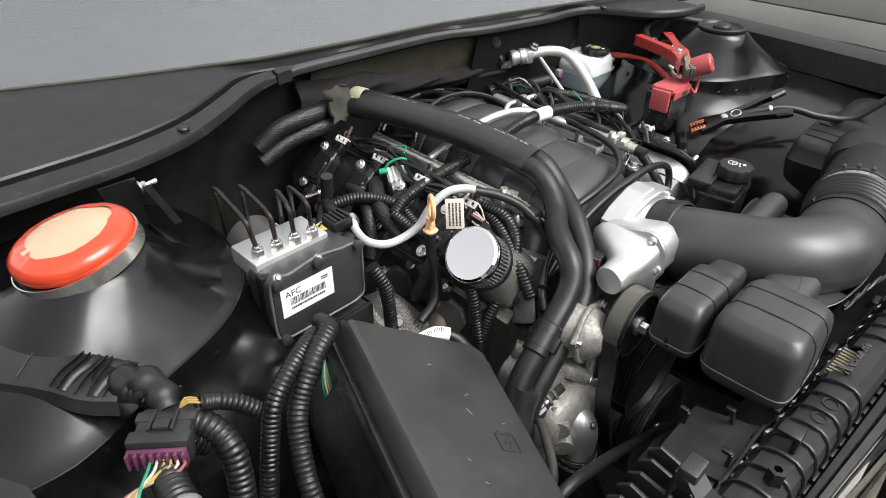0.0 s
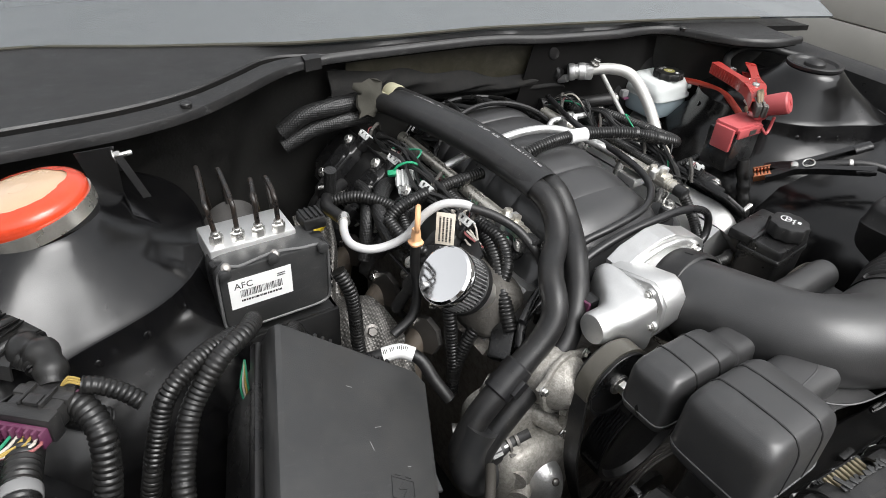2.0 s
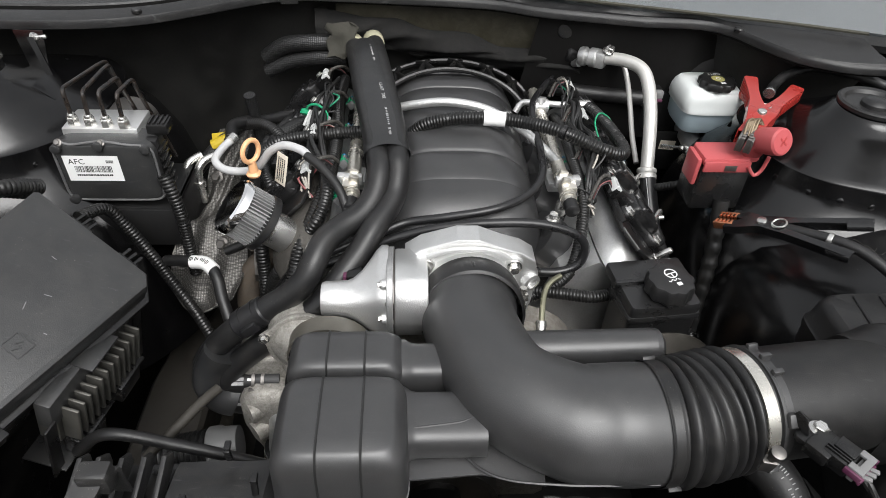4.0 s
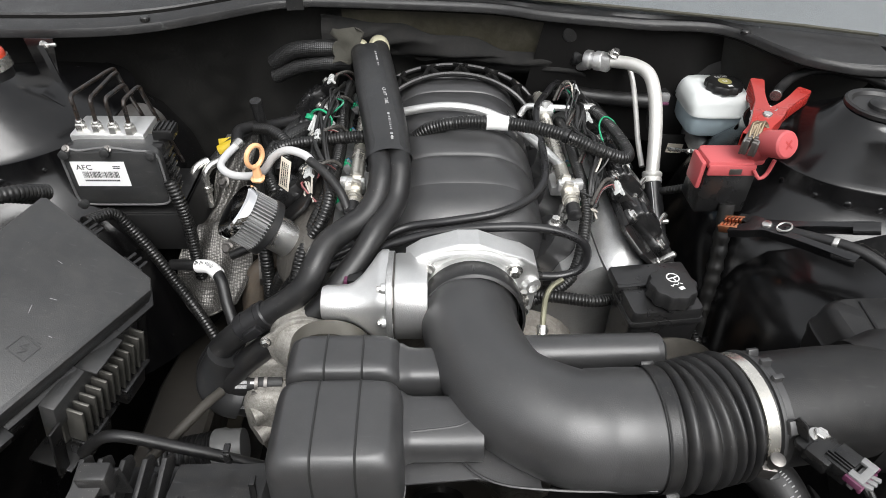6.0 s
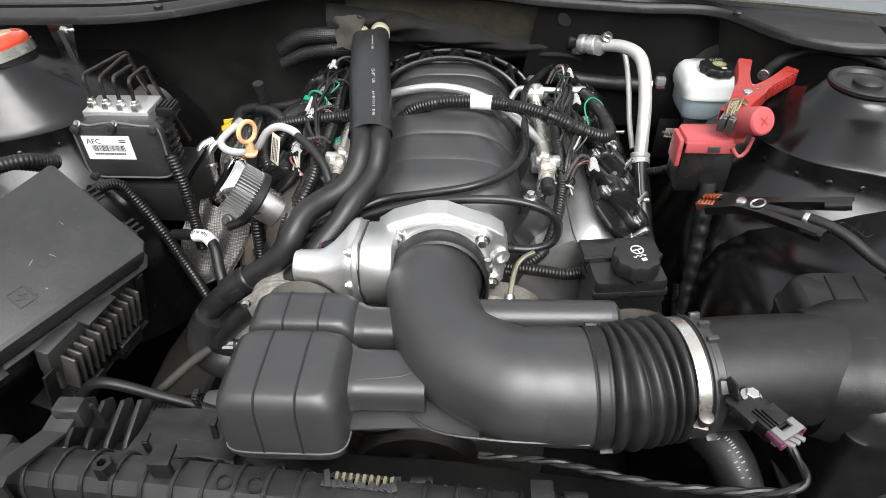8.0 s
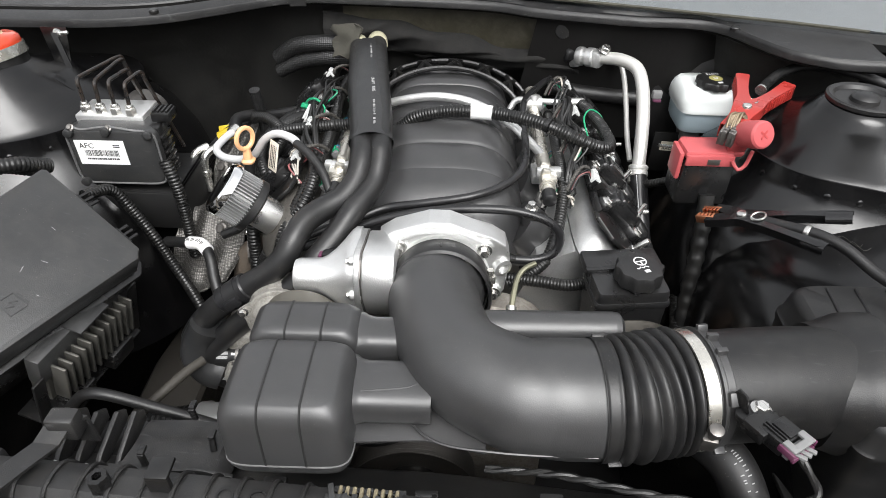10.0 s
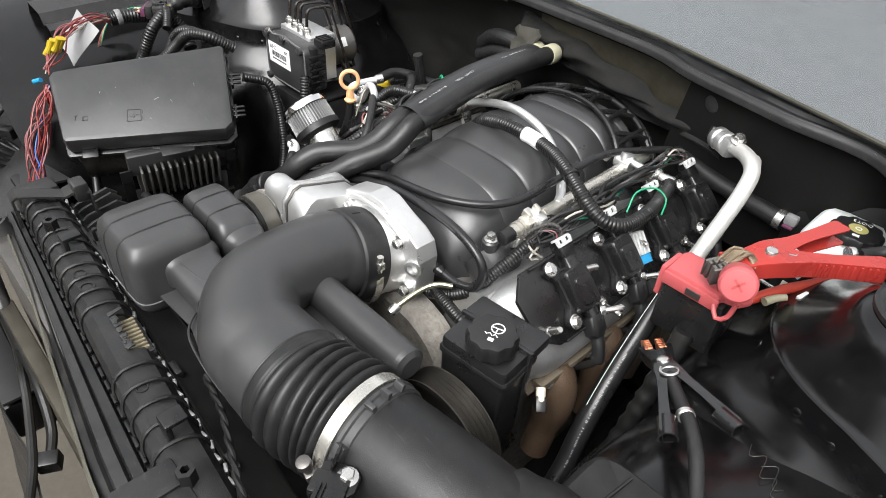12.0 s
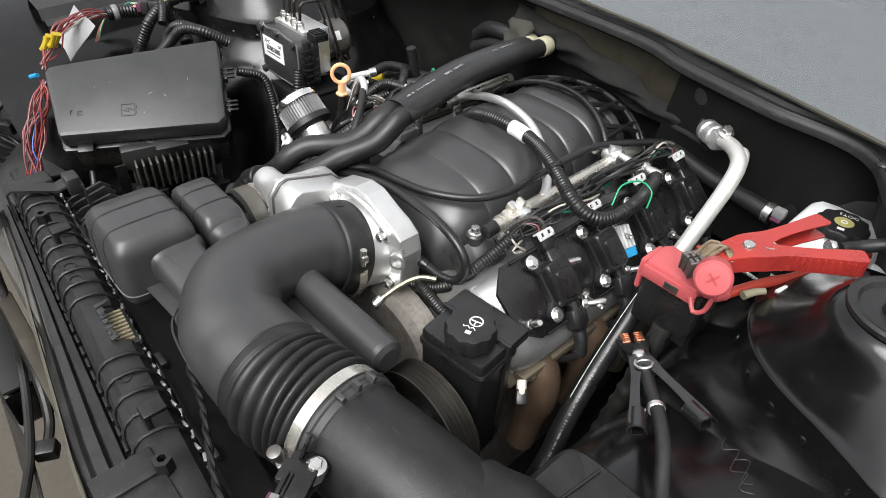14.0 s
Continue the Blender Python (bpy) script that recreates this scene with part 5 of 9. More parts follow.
part("case_shoulder", loft([[(x, cy + y, cz + z) for y, z in squircle(0, 0, ry, rz, 36, pw)] for x, cy, cz, ry, rz, pw in ((-0.089, -0.018, 0.843, 0.047, 0.043, 4.5), (-0.096, -0.018, 0.844, 0.0465, 0.042, 4.5), (-0.1015, -0.019, 0.845, 0.044, 0.038, 4.0), (-0.108, -0.024, 0.847, 0.037, 0.032, 3.5), (-0.117, -0.031, 0.850, 0.028, 0.0255, 2.8), (-0.126, -0.0355, 0.852, 0.0222, 0.0215, 2.2), (-0.132, -0.0366, 0.8528, 0.0203, 0.0203, 2.0))]), ALU_BRIGHT, tb, smooth=50)
part("motor", lathe([(0.0203, 0.0), (0.0195, 0.012), (0.0190, 0.024), (0.0172, 0.0285), (0.006, 0.0295)], axis((-0.131, -0.0366, 0.8530), (-1, 0.0, 0.02)), 36), ALU_BRIGHT, tb)
part("case_tab", prism([(-0.006, -0.004), (0.006, -0.004), (0.004, 0.012), (-0.004, 0.012)], 0.004, Matrix.Translation((-0.091, -0.060, 0.868)) @ Matrix.Rotation(radians(90), 4, "Y"), 0.001), STEEL, tb)
part("arch_rib", tube([(-0.05, 0.004, 0.875), (-0.02, 0.002, 0.888), (0.02, 0.002, 0.888), (0.05, 0.004, 0.872)], 0.0035, 8), ALU_BRIGHT, tb)
part("sensor_boss", lathe([(0.011, 0), (0.011, 0.02), (0.007, 0.021), (0.006, 0.014)], axis((0.068, 0.02, 0.838), (0.5, -1, 0)), 20), ALU, tb)
for x, z in ((-0.047, 0.866), (0.053, 0.865), (0.066, 0.80), (-0.05, 0.795)):
    part("bolt_boss", lathe([(0.0115, 0), (0.0105, 0.007)], axis((x, 0.008, z), (0, -1, 0)), 20), ALU_BRIGHT, tb)
    part("bolt", bolt((x, 0.001, z), (0, -1, 0), 0.0125, 0.008), STEEL, tb)
for y_, z_ in ((0.024, 0.868), (-0.050, 0.886), (-0.064, 0.850), (-0.050, 0.808), (-0.012, 0.789), (0.026, 0.806)):
    part("screw_boss", lathe([(0.006, 0), (0.006, 0.012)], axis((-0.0825, y_, z_), (-1, 0, 0)), 14), ALU_BRIGHT, tb)
    part("case_screw", bolt((-0.095, y_, z_), (-1, 0, 0), 0.0065, 0.004), STEEL, tb)
hc = axis((0.003, -0.030, 0.8255), (0, -1, 0.1))
tclamp = part("hose_clamp", lathe([(0.0583, 0), (0.0595, 0), (0.0595, 0.011), (0.0583, 0.011)], hc, 44, caps=False), BAND, tb, "steel worm-drive clamp")
part("clamp_screw", join(block(0.012, 0.010, 0.008, hc @ Matrix.Translation((0.056, 0.026, 0.006)), 0.0015), lathe([(0.004, -0.01), (0.004, 0.012)], hc @ Matrix.Translation((0.056, 0.028, 0.006)) @ Matrix.Rotation(radians(90), 4, "X"), 10)), BAND, tclamp)
part("plug", block(0.018, 0.022, 0.02, Matrix.Translation((-0.127, 0.002, 0.85)), 0.003), PLASTIC, tb)
part("plug_lock", join(block(0.004, 0.016, 0.012, Matrix.Translation((-0.137, 0.0, 0.853)), 0.001), block(0.004, 0.004, 0.018, Matrix.Translation((-0.1372, -0.008, 0.851)), 0.001)), PURPLE, tb, "purple plug lock")
for k, mt in enumerate((WIRE_PINK, WIRE_YELLOW, WIRE_GREEN, PRINT)):
    part("wire", tube([(-0.136, -0.004 + k * 0.004, 0.846), (-0.145, -0.004 + k * 0.004, 0.84), (-0.147, k * 0.003, 0.825), (-0.14, 0.006, 0.80)], 0.001, 6), mt, tb)

# ---------- power steering reservoir ----------
psr = thing("steering_reservoir", (0.22, -0.015, 0.68), "black plastic power steering fluid reservoir with round cap", "fluid reservoir")
m_ps = Matrix.Translation((0.219, -0.015, 0)) @ Matrix.Rotation(radians(6), 4, "Z")
def ps_ring(q, z, dx=0.0):
    return [m_ps @ Vector((x + dx, y, z)) for x, y in squircle(0, 0, 0.043 * q, 0.031 * q, 48, 12.0)]
part("tank", loft([ps_ring(0.86, 0.67), ps_ring(0.92, 0.69), ps_ring(0.96, 0.80), ps_ring(0.98, 0.838), ps_ring(0.965, 0.8425), ps_ring(0.94, 0.8445), ps_ring(0.3, 0.846)]), SATIN, psr, smooth=50)
part("rim", loft([ps_ring(1.0, 0.822), ps_ring(1.03, 0.824), ps_ring(1.03, 0.829), ps_ring(1.0, 0.831)]), SATIN, psr)
part("rear_saddle", block(0.092, 0.034, 0.016, m_ps @ Matrix.Translation((0, 0.030, 0.842)), 0.004), SATIN, psr)
part("strap", join(block(0.006, 0.066, 0.004, m_ps @ Matrix.Translation((0.0, 0.0, 0.8465)), 0.001), block(0.094, 0.006, 0.006, m_ps @ Matrix.Translation((0, 0.012, 0.847)), 0.002), block(0.004, 0.006, 0.15, m_ps @ Matrix.Translation((0.0435, 0.012, 0.772)), 0.001)), SATIN, psr)
for k in range(2):
    part("vent_slot", block(0.016, 0.0015, 0.003, m_ps @ Matrix.Translation((-0.012 + 0.022 * k, -0.0305, 0.826)), 0), PRINT, psr)
capm = Matrix.Translation((0.227, -0.022, 0.846))
knurl = []
for z, q in ((0.0, 0.86), (0.004, 1.0), (0.018, 1.0), (0.0215, 0.94), (0.0225, 0.82)):
    knurl.append([capm @ Vector((0.0265 * q * (1 + 0.045 * math.cos(10 * a)) * math.cos(a), 0.0265 * q * (1 + 0.045 * math.cos(10 * a)) * math.sin(a), z)) for a in (2 * math.pi * k / 80 for k in range(80))])
pcap = part("cap", loft(knurl), RUBBER, psr, smooth=40)
im = capm @ Matrix.Translation((0, 0, 0.0226)) @ Matrix.Rotation(radians(20), 4, "Z")
ring = lathe([(0.0062, 0), (0.0075, 0), (0.0075, 0.0004), (0.0062, 0.0004)], im @ Matrix.Translation((0.003, 0.006, 0)), 28, caps=False)
part("wheel_symbol", join(ring, block(0.013, 0.0014, 0.0004, im @ Matrix.Translation((0.003, 0.006, 0.0002)), 0), block(0.0014, 0.007, 0.0004, im @ Matrix.Translation((0.003, 0.0025, 0.0002)), 0), *[block(0.0032, 0.001, 0.0004, im @ Matrix.Translation((-0.006 + k * 0.003, -0.005 + (k % 2) * 0.001, 0.0002)) @ Matrix.Rotation(radians(40 if k % 2 else -40), 4, "Z"), 0) for k in range(5)], block(0.006, 0.0045, 0.0004, im @ Matrix.Translation((0.002, -0.0115, 0.0002)), 0)), PRINT_WHITE, pcap)

# ---------- brake fluid reservoir, booster ----------
booster = thing("brake_booster", (0.43, 0.46, 0.73), "round black steel brake booster against the firewall", "brake booster")
part("shell", lathe([(0.05, 0.0), (0.085, 0.004), (0.105, 0.016), (0.112, 0.03), (0.112, 0.04), (0.118, 0.042), (0.118, 0.047), (0.112, 0.05), (0.1, 0.08)], axis((0.425, 0.425, 0.855), (0, 1, 0.0)), 48), PAINT_DULL, booster)
part("master_cylinder", sweep(spline([(0.415, 0.44, 0.812), (0.408, 0.36, 0.812), (0.405, 0.32, 0.812)], 0.01), 0.0165, 20), ALU, booster, "cast aluminium master cylinder")
part("end_cap", lathe([(0.018, 0), (0.0195, 0.004), (0.0195, 0.010), (0.017, 0.015), (0.010, 0.018)], axis((0.405, 0.325, 0.812), (-0.05, -1, 0)), 24), STEEL, booster)
for sx in (-0.018, 0.02):
    part("outlet_nut", join(lathe([(0.006, 0), (0.006, 0.012), (0.004, 0.014)], axis((0.407 + sx * 0.7, 0.352, 0.812), (-1 if sx < 0 else 1, -0.15, 0.2)), 6), lathe([(0.0026, 0.01), (0.0026, 0.05)], axis((0.407 + sx * 0.7, 0.352, 0.812), (-1 if sx < 0 else 1, -0.15, 0.2)), 8)), STEEL, booster, "steel brake pipe nut")
brk = thing("brake_reservoir", (0.405, 0.375, 0.86), "milky plastic brake fluid reservoir with black cap", "fluid reservoir")
def bk(q, z, qy=1.0):
    return [(x, y, z - 0.017) for x, y in squircle(0.4155 + 0.004 * (z < 0.9), 0.3925, 0.0500 * q, 0.0470 * q * qy, 48, 5.0)]
part("tank", loft([bk(0.98, 0.892), bk(1.03, 0.893), bk(1.03, 0.898), bk(0.99, 0.9), bk(0.97, 0.912), bk(0.90, 0.922), bk(0.78, 0.928), bk(0.3, 0.93)]), MILKY, brk, smooth=50)
part("lower_tank", loft([bk(0.86, 0.858), bk(0.93, 0.865), bk(0.96, 0.8915)]), MILKY_LOW, brk, "bluish lower half with fluid", smooth=50)
part("spout", tube([(0.460, 0.375, 0.888), (0.484, 0.368, 0.886)], 0.006, 14), MILKY, brk)
part("tab", block(0.016, 0.004, 0.016, Matrix.Translation((0.408, 0.438, 0.912)), 0.001), MILKY, brk)
bm_ = Matrix.Translation((0.4185, 0.3745, 0.911)) @ Matrix.Rotation(radians(8), 4, "Z") @ Matrix.Scale(0.83, 4)
bcap = part("cap", loft([[bm_ @ Vector((0.033 * q * (1 + 0.05 * math.cos(10 * a)) * math.cos(a), 0.033 * q * (1 + 0.05 * math.cos(10 * a)) * math.sin(a), z)) for a in (2 * math.pi * k / 80 for k in range(80))] for z, q in ((0, 0.9), (0.003, 1.0), (0.013, 1.0), (0.0155, 0.95), (0.016, 0.85))]), RUBBER, brk, smooth=40)
part("centre_disc", lathe([(0.0125, 0), (0.0125, 0.0004)], bm_ @ Matrix.Translation((0, 0, 0.016)), 28), material("dull_yellow", (0.36, 0.33, 0.12), 0.5), bcap, "dull yellow centre disc")
lettering("letters", "DOT3", 0.0095, bm_ @ Matrix.Translation((0.002, 0.020, 0.0162)) @ Matrix.Rotation(radians(180), 4, "Z"), PRINT_WHITE, bcap)
part("symbol", join(block(0.009, 0.006, 0.0003, bm_ @ Matrix.Translation((0, -0.02, 0.0163)), 0), lathe([(0.003, 0), (0.0045, 0), (0.0045, 0.0003), (0.003, 0.0003)], bm_ @ Matrix.Translation((0, 0, 0.0165)), 20, caps=False)), PRINT_WHITE, bcap)
lbk = thing("label_bracket", (0.382, 0.40, 0.74), "dark sheet metal bracket with a small pale printed label", "bracket")
part("plate", box(0.355, 0.415, 0.4015, 0.405, 0.74, 0.815, 0.001), PAINT_DULL, lbk)
part("label", block(0.027, 0.0008, 0.017, Matrix.Translation((0.382, 0.40, 0.79)) @ Matrix.Rotation(0.06, 4, "Y"), 0), BEIGE, lbk, "pale printed label")
lettering("letters", "AADP", 0.0085, Matrix.Translation((0.382, 0.3993, 0.786)) @ Matrix.Rotation(0.06, 4, "Y") @ Matrix.Rotation(radians(90), 4, "X"), PRINT, lbk)

# ---------- hoses, pipes and cables ----------
def run(name, label, category, points, r, mat, group="", ribbed=0.0, seg=12, step=0.006):
    """A hose or cable that lies along points, as a thing of its own."""
    bm = conduit(points, r, ribbed, seg=seg) if ribbed else tube(points, r, seg, step)
    return solo(name, bm, mat, points[0], label, category, group)


def marks(name, path, r, mat, parent, start, end, side, size=0.0035, seed=1):
    """A line of unreadable white print along a hose, on its side towards the given direction."""
    rnd_ = random.Random(seed)
    dense = spline(path, 0.002)
    out, s = [], 0.0
    for a, b in zip(dense, dense[1:]):
        s += (b - a).length
        if start < s < end and rnd_.random() < 0.55:
            d = (b - a).normalized()
            n_ = (Vector(side) - d * Vector(side).dot(d)).normalized()
            m = Matrix((d, n_.cross(d), n_)).transposed().to_4x4()
            m.translation = a + n_ * (r + 0.0001)
            out.append(block(0.0009, size * rnd_.uniform(0.5, 1.0), 0.0004, m, 0))
    return part(name, join(*out), mat, parent)


# heater hoses: two rubber hoses in a common foam sleeve
hose_a = [(-0.155, 0.495, 0.925), (-0.150, 0.466, 0.927), (-0.138, 0.38, 0.935), (-0.125, 0.28, 0.938), (-0.112, 0.2, 0.932), (-0.103, 0.14, 0.924), (-0.101, 0.115, 0.915), (-0.106, 0.093, 0.899), (-0.120, 0.074, 0.886), (-0.142, 0.056, 0.880), (-0.161, 0.034, 0.876), (-0.172, 0.012, 0.864), (-0.182, 0.000, 0.847), (-0.202, -0.006, 0.828), (-0.227, -0.009, 0.811), (-0.254, -0.012, 0.792), (-0.284, -0.014, 0.765), (-0.303, -0.018, 0.742), (-0.311, -0.022, 0.724), (-0.301, -0.026, 0.709), (-0.275, -0.027, 0.704), (-0.245, -0.027, 0.706), (-0.222, -0.027, 0.706)]
hose_b = [(-0.122, 0.498, 0.930), (-0.118, 0.468, 0.932), (-0.107, 0.38, 0.938), (-0.095, 0.28, 0.940), (-0.084, 0.2, 0.933), (-0.080, 0.14, 0.924), (-0.079, 0.118, 0.912), (-0.083, 0.098, 0.897), (-0.091, 0.080, 0.889), (-0.106, 0.054, 0.879), (-0.121, 0.031, 0.864), (-0.135, 0.014, 0.852), (-0.150, 0.0, 0.838), (-0.170, -0.012, 0.816), (-0.200, -0.018, 0.794), (-0.245, -0.022, 0.758), (-0.280, -0.026, 0.724), (-0.291, -0.029, 0.699), (-0.290, -0.030, 0.678), (-0.277, -0.029, 0.665), (-0.255, -0.028, 0.662), (-0.222, -0.028, 0.662)]
ha = run("heater_hose", "matte black rubber heater hose with a spring clamp", "hose", hose_a, 0.0150, RUBBER, "heater hoses", seg=20)
hb = run("heater_hose", "matte black rubber heater hose running under the other", "hose", hose_b, 0.0148, RUBBER, "heater hoses", seg=20)
for h, pts in ((ha, hose_a), (hb, hose_b)):
    q = axis(pts[1], Vector(pts[0]) - Vector(pts[1]))
    part("end_tape", lathe([(0.0158, -0.004), (0.0166, 0.0), (0.0166, 0.018), (0.015, 0.022)], q, 20), material("yellowed_tape", (0.42, 0.4, 0.28), 0.6, dust=0.2) if h is ha else bpy.data.materials["yellowed_tape"], h, "yellowed tape collar")
clampm = axis((-0.247, -0.0105, 0.7975), Vector(hose_a[15]) - Vector(hose_a[14]))
sc = part("spring_clamp", lathe([(0.0155, -0.022), (0.0172, -0.02), (0.0172, 0.018), (0.0155, 0.02)], clampm, 24), RUBBER_SHINY, ha, "dark hose joiner with spring clamp")
part("clamp_ring", join(lathe([(0.0174, -0.013), (0.018, -0.013), (0.018, -0.009), (0.0174, -0.009)], clampm, 24, caps=False), lathe([(0.0174, 0.006), (0.018, 0.006), (0.018, 0.010), (0.0174, 0.010)], clampm, 24, caps=False), block(0.006, 0.012, 0.02, clampm @ Matrix.Translation((0.0188, 0, 0)), 0.001), block(0.012, 0.006, 0.016, clampm @ Matrix.Translation((0, -0.0188, 0)), 0.001)), RUBBER_SHINY, sc)
part("shrink_sleeve", tube([(-0.284, -0.019, 0.752), (-0.299, -0.022, 0.728), (-0.303, -0.026, 0.706), (-0.293, -0.029, 0.688), (-0.278, -0.029, 0.680)], lambda s: 0.0262 - 0.0012 * math.sin(s * 60), 24, 0.004, flat=0.8), FOAM, ha, "dark shrink sleeve over both hoses")
for q_ in ((-0.271, -0.028, 0.704), (-0.274, -0.029, 0.665)):
    pm2 = Matrix.Translation(Vector(q_) + Vector((0, -0.0098, 0.0122))) @ Matrix.Rotation(radians(38), 4, "X")
    part("number_bars", bars(2, 0.014, 0.011, pm2, 4, 0.7), PRINT_FAINT, ha)
    part("white_mark", block(0.006, 0.003, 0.0006, pm2 @ Matrix.Translation((0.014, 0.002, 0.0)), 0), WHITE, ha)
sleeve_mid = [(Vector(p) + Vector(q)) / 2 for p, q in zip(hose_a[1:6], hose_b[1:6])]
sleeve_mid[0] = sleeve_mid[0] + Vector((0.002, -0.022, 0.002))
sl = thing("foam_sleeve", sleeve_mid[-1], "grey-black heat-shrink sleeve round two hoses, with faint white print", "hose sleeve")
dense = spline(sleeve_mid, 0.012)
rings = []
for i, c_ in enumerate(dense):
    d = (dense[min(i + 1, len(dense) - 1)] - dense[max(i - 1, 0)]).normalized()
    across = Vector((1, 0, 0)) - d * d.x
    across.normalize()
    up_ = across.cross(d)
    wob = 1 + 0.02 * math.sin(i * 1.3)
    rings.append([c_ + across * math.cos(a) * 0.0285 * wob + up_ * math.sin(a) * (0.0175 - 0.001 * math.cos(2 * a)) for a in (2 * math.pi * k / 28 for k in range(28))])
part("tube", loft(rings, caps=False), FOAM, sl, smooth=60)
mk = [p + Vector((0.006, -0.004, 0)) for p in sleeve_mid]
marks("print", mk, 0.0191, PRINT_FAINT, sl, 0.03, 0.10, (0, -0.2, 1), 0.003, 2)
tx = (sleeve_mid[3] - sleeve_mid[2]).normalized()
ty = (Vector((1, 0, 0)) - tx * tx.x).normalized()
tm = Matrix((tx, ty, tx.cross(ty))).transposed().to_4x4()
tm.translation = sleeve_mid[2].lerp(sleeve_mid[3], 0.35) + tx.cross(ty) * 0.0194 + ty * 0.006
lettering("letters", "CB-HFT   TUBE", 0.0062, tm, PRINT_FAINT, sl)
marks("print", mk, 0.0191, PRINT_FAINT, sl, 0.235, 0.29, (0, -0.2, 1), 0.0036, 3)

# fuel rails and the cross-over pipe
RAIL = material("dull_plated_rail", (0.72, 0.69, 0.62), 0.26, metal=0.85, vary=0.2, bump=0.3, dust=0.15)
for s, y0, y1 in ((1, 0.092, 0.40), (-1, 0.095, 0.42)):
    rail = thing("fuel_rail", (s * 0.136, y0, 0.87), "dull steel fuel rail along the manifold", "fuel rail", "fuel rails")
    part("tube", tube([(s * 0.136, y0 + 0.012, 0.879), (s * 0.136, y1, 0.884)], 0.0092, 18, 0.02), RAIL, rail)
    for yy in (y0 + 0.020, y0 + 0.026, y0 + 0.062, y0 + 0.068, y0 + 0.12):
        part("rail_ring", lathe([(0.0093, 0), (0.0106, 0.0005), (0.0106, 0.003), (0.0093, 0.0035)], axis((s * 0.136, yy, 0.8795), (0, 1, 0.016)), 20, caps=False), RAIL, rail)
    for yy in (y0 + 0.040, y0 + 0.058):
        part("rail_tab", block(0.012, 0.007, 0.010, Matrix.Translation((s * 0.134, yy, 0.893)) @ Matrix.Rotation(0.3, 4, "Y"), 0.002), RAIL, rail)
    part("rail_saddle", block(0.021, 0.034, 0.012, Matrix.Translation((s * 0.138, y0 + 0.047, 0.884)), 0.003), RAIL, rail)
    part("end_cap", lathe([(0.009, 0), (0.009, 0.016), (0.006, 0.018)], axis((s * 0.136, y0 + 0.012, 0.879), (0, -1, -0.05)), 16), RUBBER, rail, "black rubber end cap")
    for k in range(4):
        y = y0 + 0.03 + k * 0.086
        part("injector_cup", lathe([(0.008, 0), (0.009, 0.012), (0.0075, 0.03)], axis((s * 0.136, y, 0.876), (-s * 0.25, 0, -1)), 14), STEEL, rail)
        part("injector", lathe([(0.0075, 0), (0.0085, 0.012), (0.0065, 0.03)], axis((s * 0.132, y, 0.85), (-s * 0.25, 0, -1)), 14), PLASTIC, rail)
        im_ = Matrix.Translation((s * 0.153, y + 0.006, 0.866)) @ Matrix.Rotation(s * 0.6, 4, "Y")
        plug = part("injector_plug", block(0.012, 0.017, 0.013, im_, 0.002), MIDGREY, rail, "grey injector plug")
        part("plug_clip", join(block(0.013, 0.004, 0.0145, im_ @ Matrix.Translation((0, -0.004, 0)), 0.001), block(0.005, 0.010, 0.003, im_ @ Matrix.Translation((0.001, 0.001, 0.0075)), 0.0008)), GREEN, plug, "green plug clip")
        part("plug_lock", block(0.010, 0.004, 0.010, im_ @ Matrix.Translation((0, 0.0095, 0.001)), 0.001), BLUE, plug, "blue plug lock")
    part("clamp", join(block(0.026, 0.010, 0.014, Matrix.Translation((s * 0.136, y0 + 0.05, 0.886)), 0.002), block(0.010, 0.012, 0.02, Matrix.Translation((s * 0.150, y0 + 0.05, 0.884)), 0.002)), ALU_BRIGHT, rail)
    part("bracket", box(min(s * 0.122, s * 0.146), max(s * 0.122, s * 0.146), y0 + 0.075, y0 + 0.11, 0.852, 0.866, 0.002), ALU, rail)
run("fuel_crossover", "bright steel fuel crossover pipe arched over the manifold", "fuel pipe", [(-0.132, 0.30, 0.888), (-0.105, 0.295, 0.90), (-0.06, 0.285, 0.918), (-0.008, 0.272, 0.930), (0.045, 0.262, 0.924), (0.095, 0.24, 0.904), (0.125, 0.21, 0.888), (0.136, 0.19, 0.884)], 0.0062, ALU_BRIGHT, seg=16)
rl = thing("fuel_line_fitting", (0.17, 0.335, 0.88), "bright metal fuel line fitting with quick coupling", "pipe fitting")
part("pipe", tube([(0.10, 0.345, 0.878), (0.11, 0.348, 0.892), (0.13, 0.34, 0.896), (0.17, 0.336, 0.896), (0.205, 0.335, 0.896)], 0.005, 12), ALU_BRIGHT, rl)
part("tee", join(lathe([(0.011, -0.012), (0.011, 0.012)], axis((0.135, 0.338, 0.892), (1, 0, 0)), 16), lathe([(0.009, -0.02), (0.009, 0.018)], axis((0.135, 0.335, 0.888), (0, 0.3, 1)), 16)), ALU_BRIGHT, rl)
part("coupling", lathe([(0.0075, 0), (0.0095, 0.002), (0.0095, 0.012), (0.0075, 0.014), (0.0085, 0.03), (0.007, 0.034)], axis((0.178, 0.3355, 0.896), (1, 0, 0)), 18), STEEL, rl)

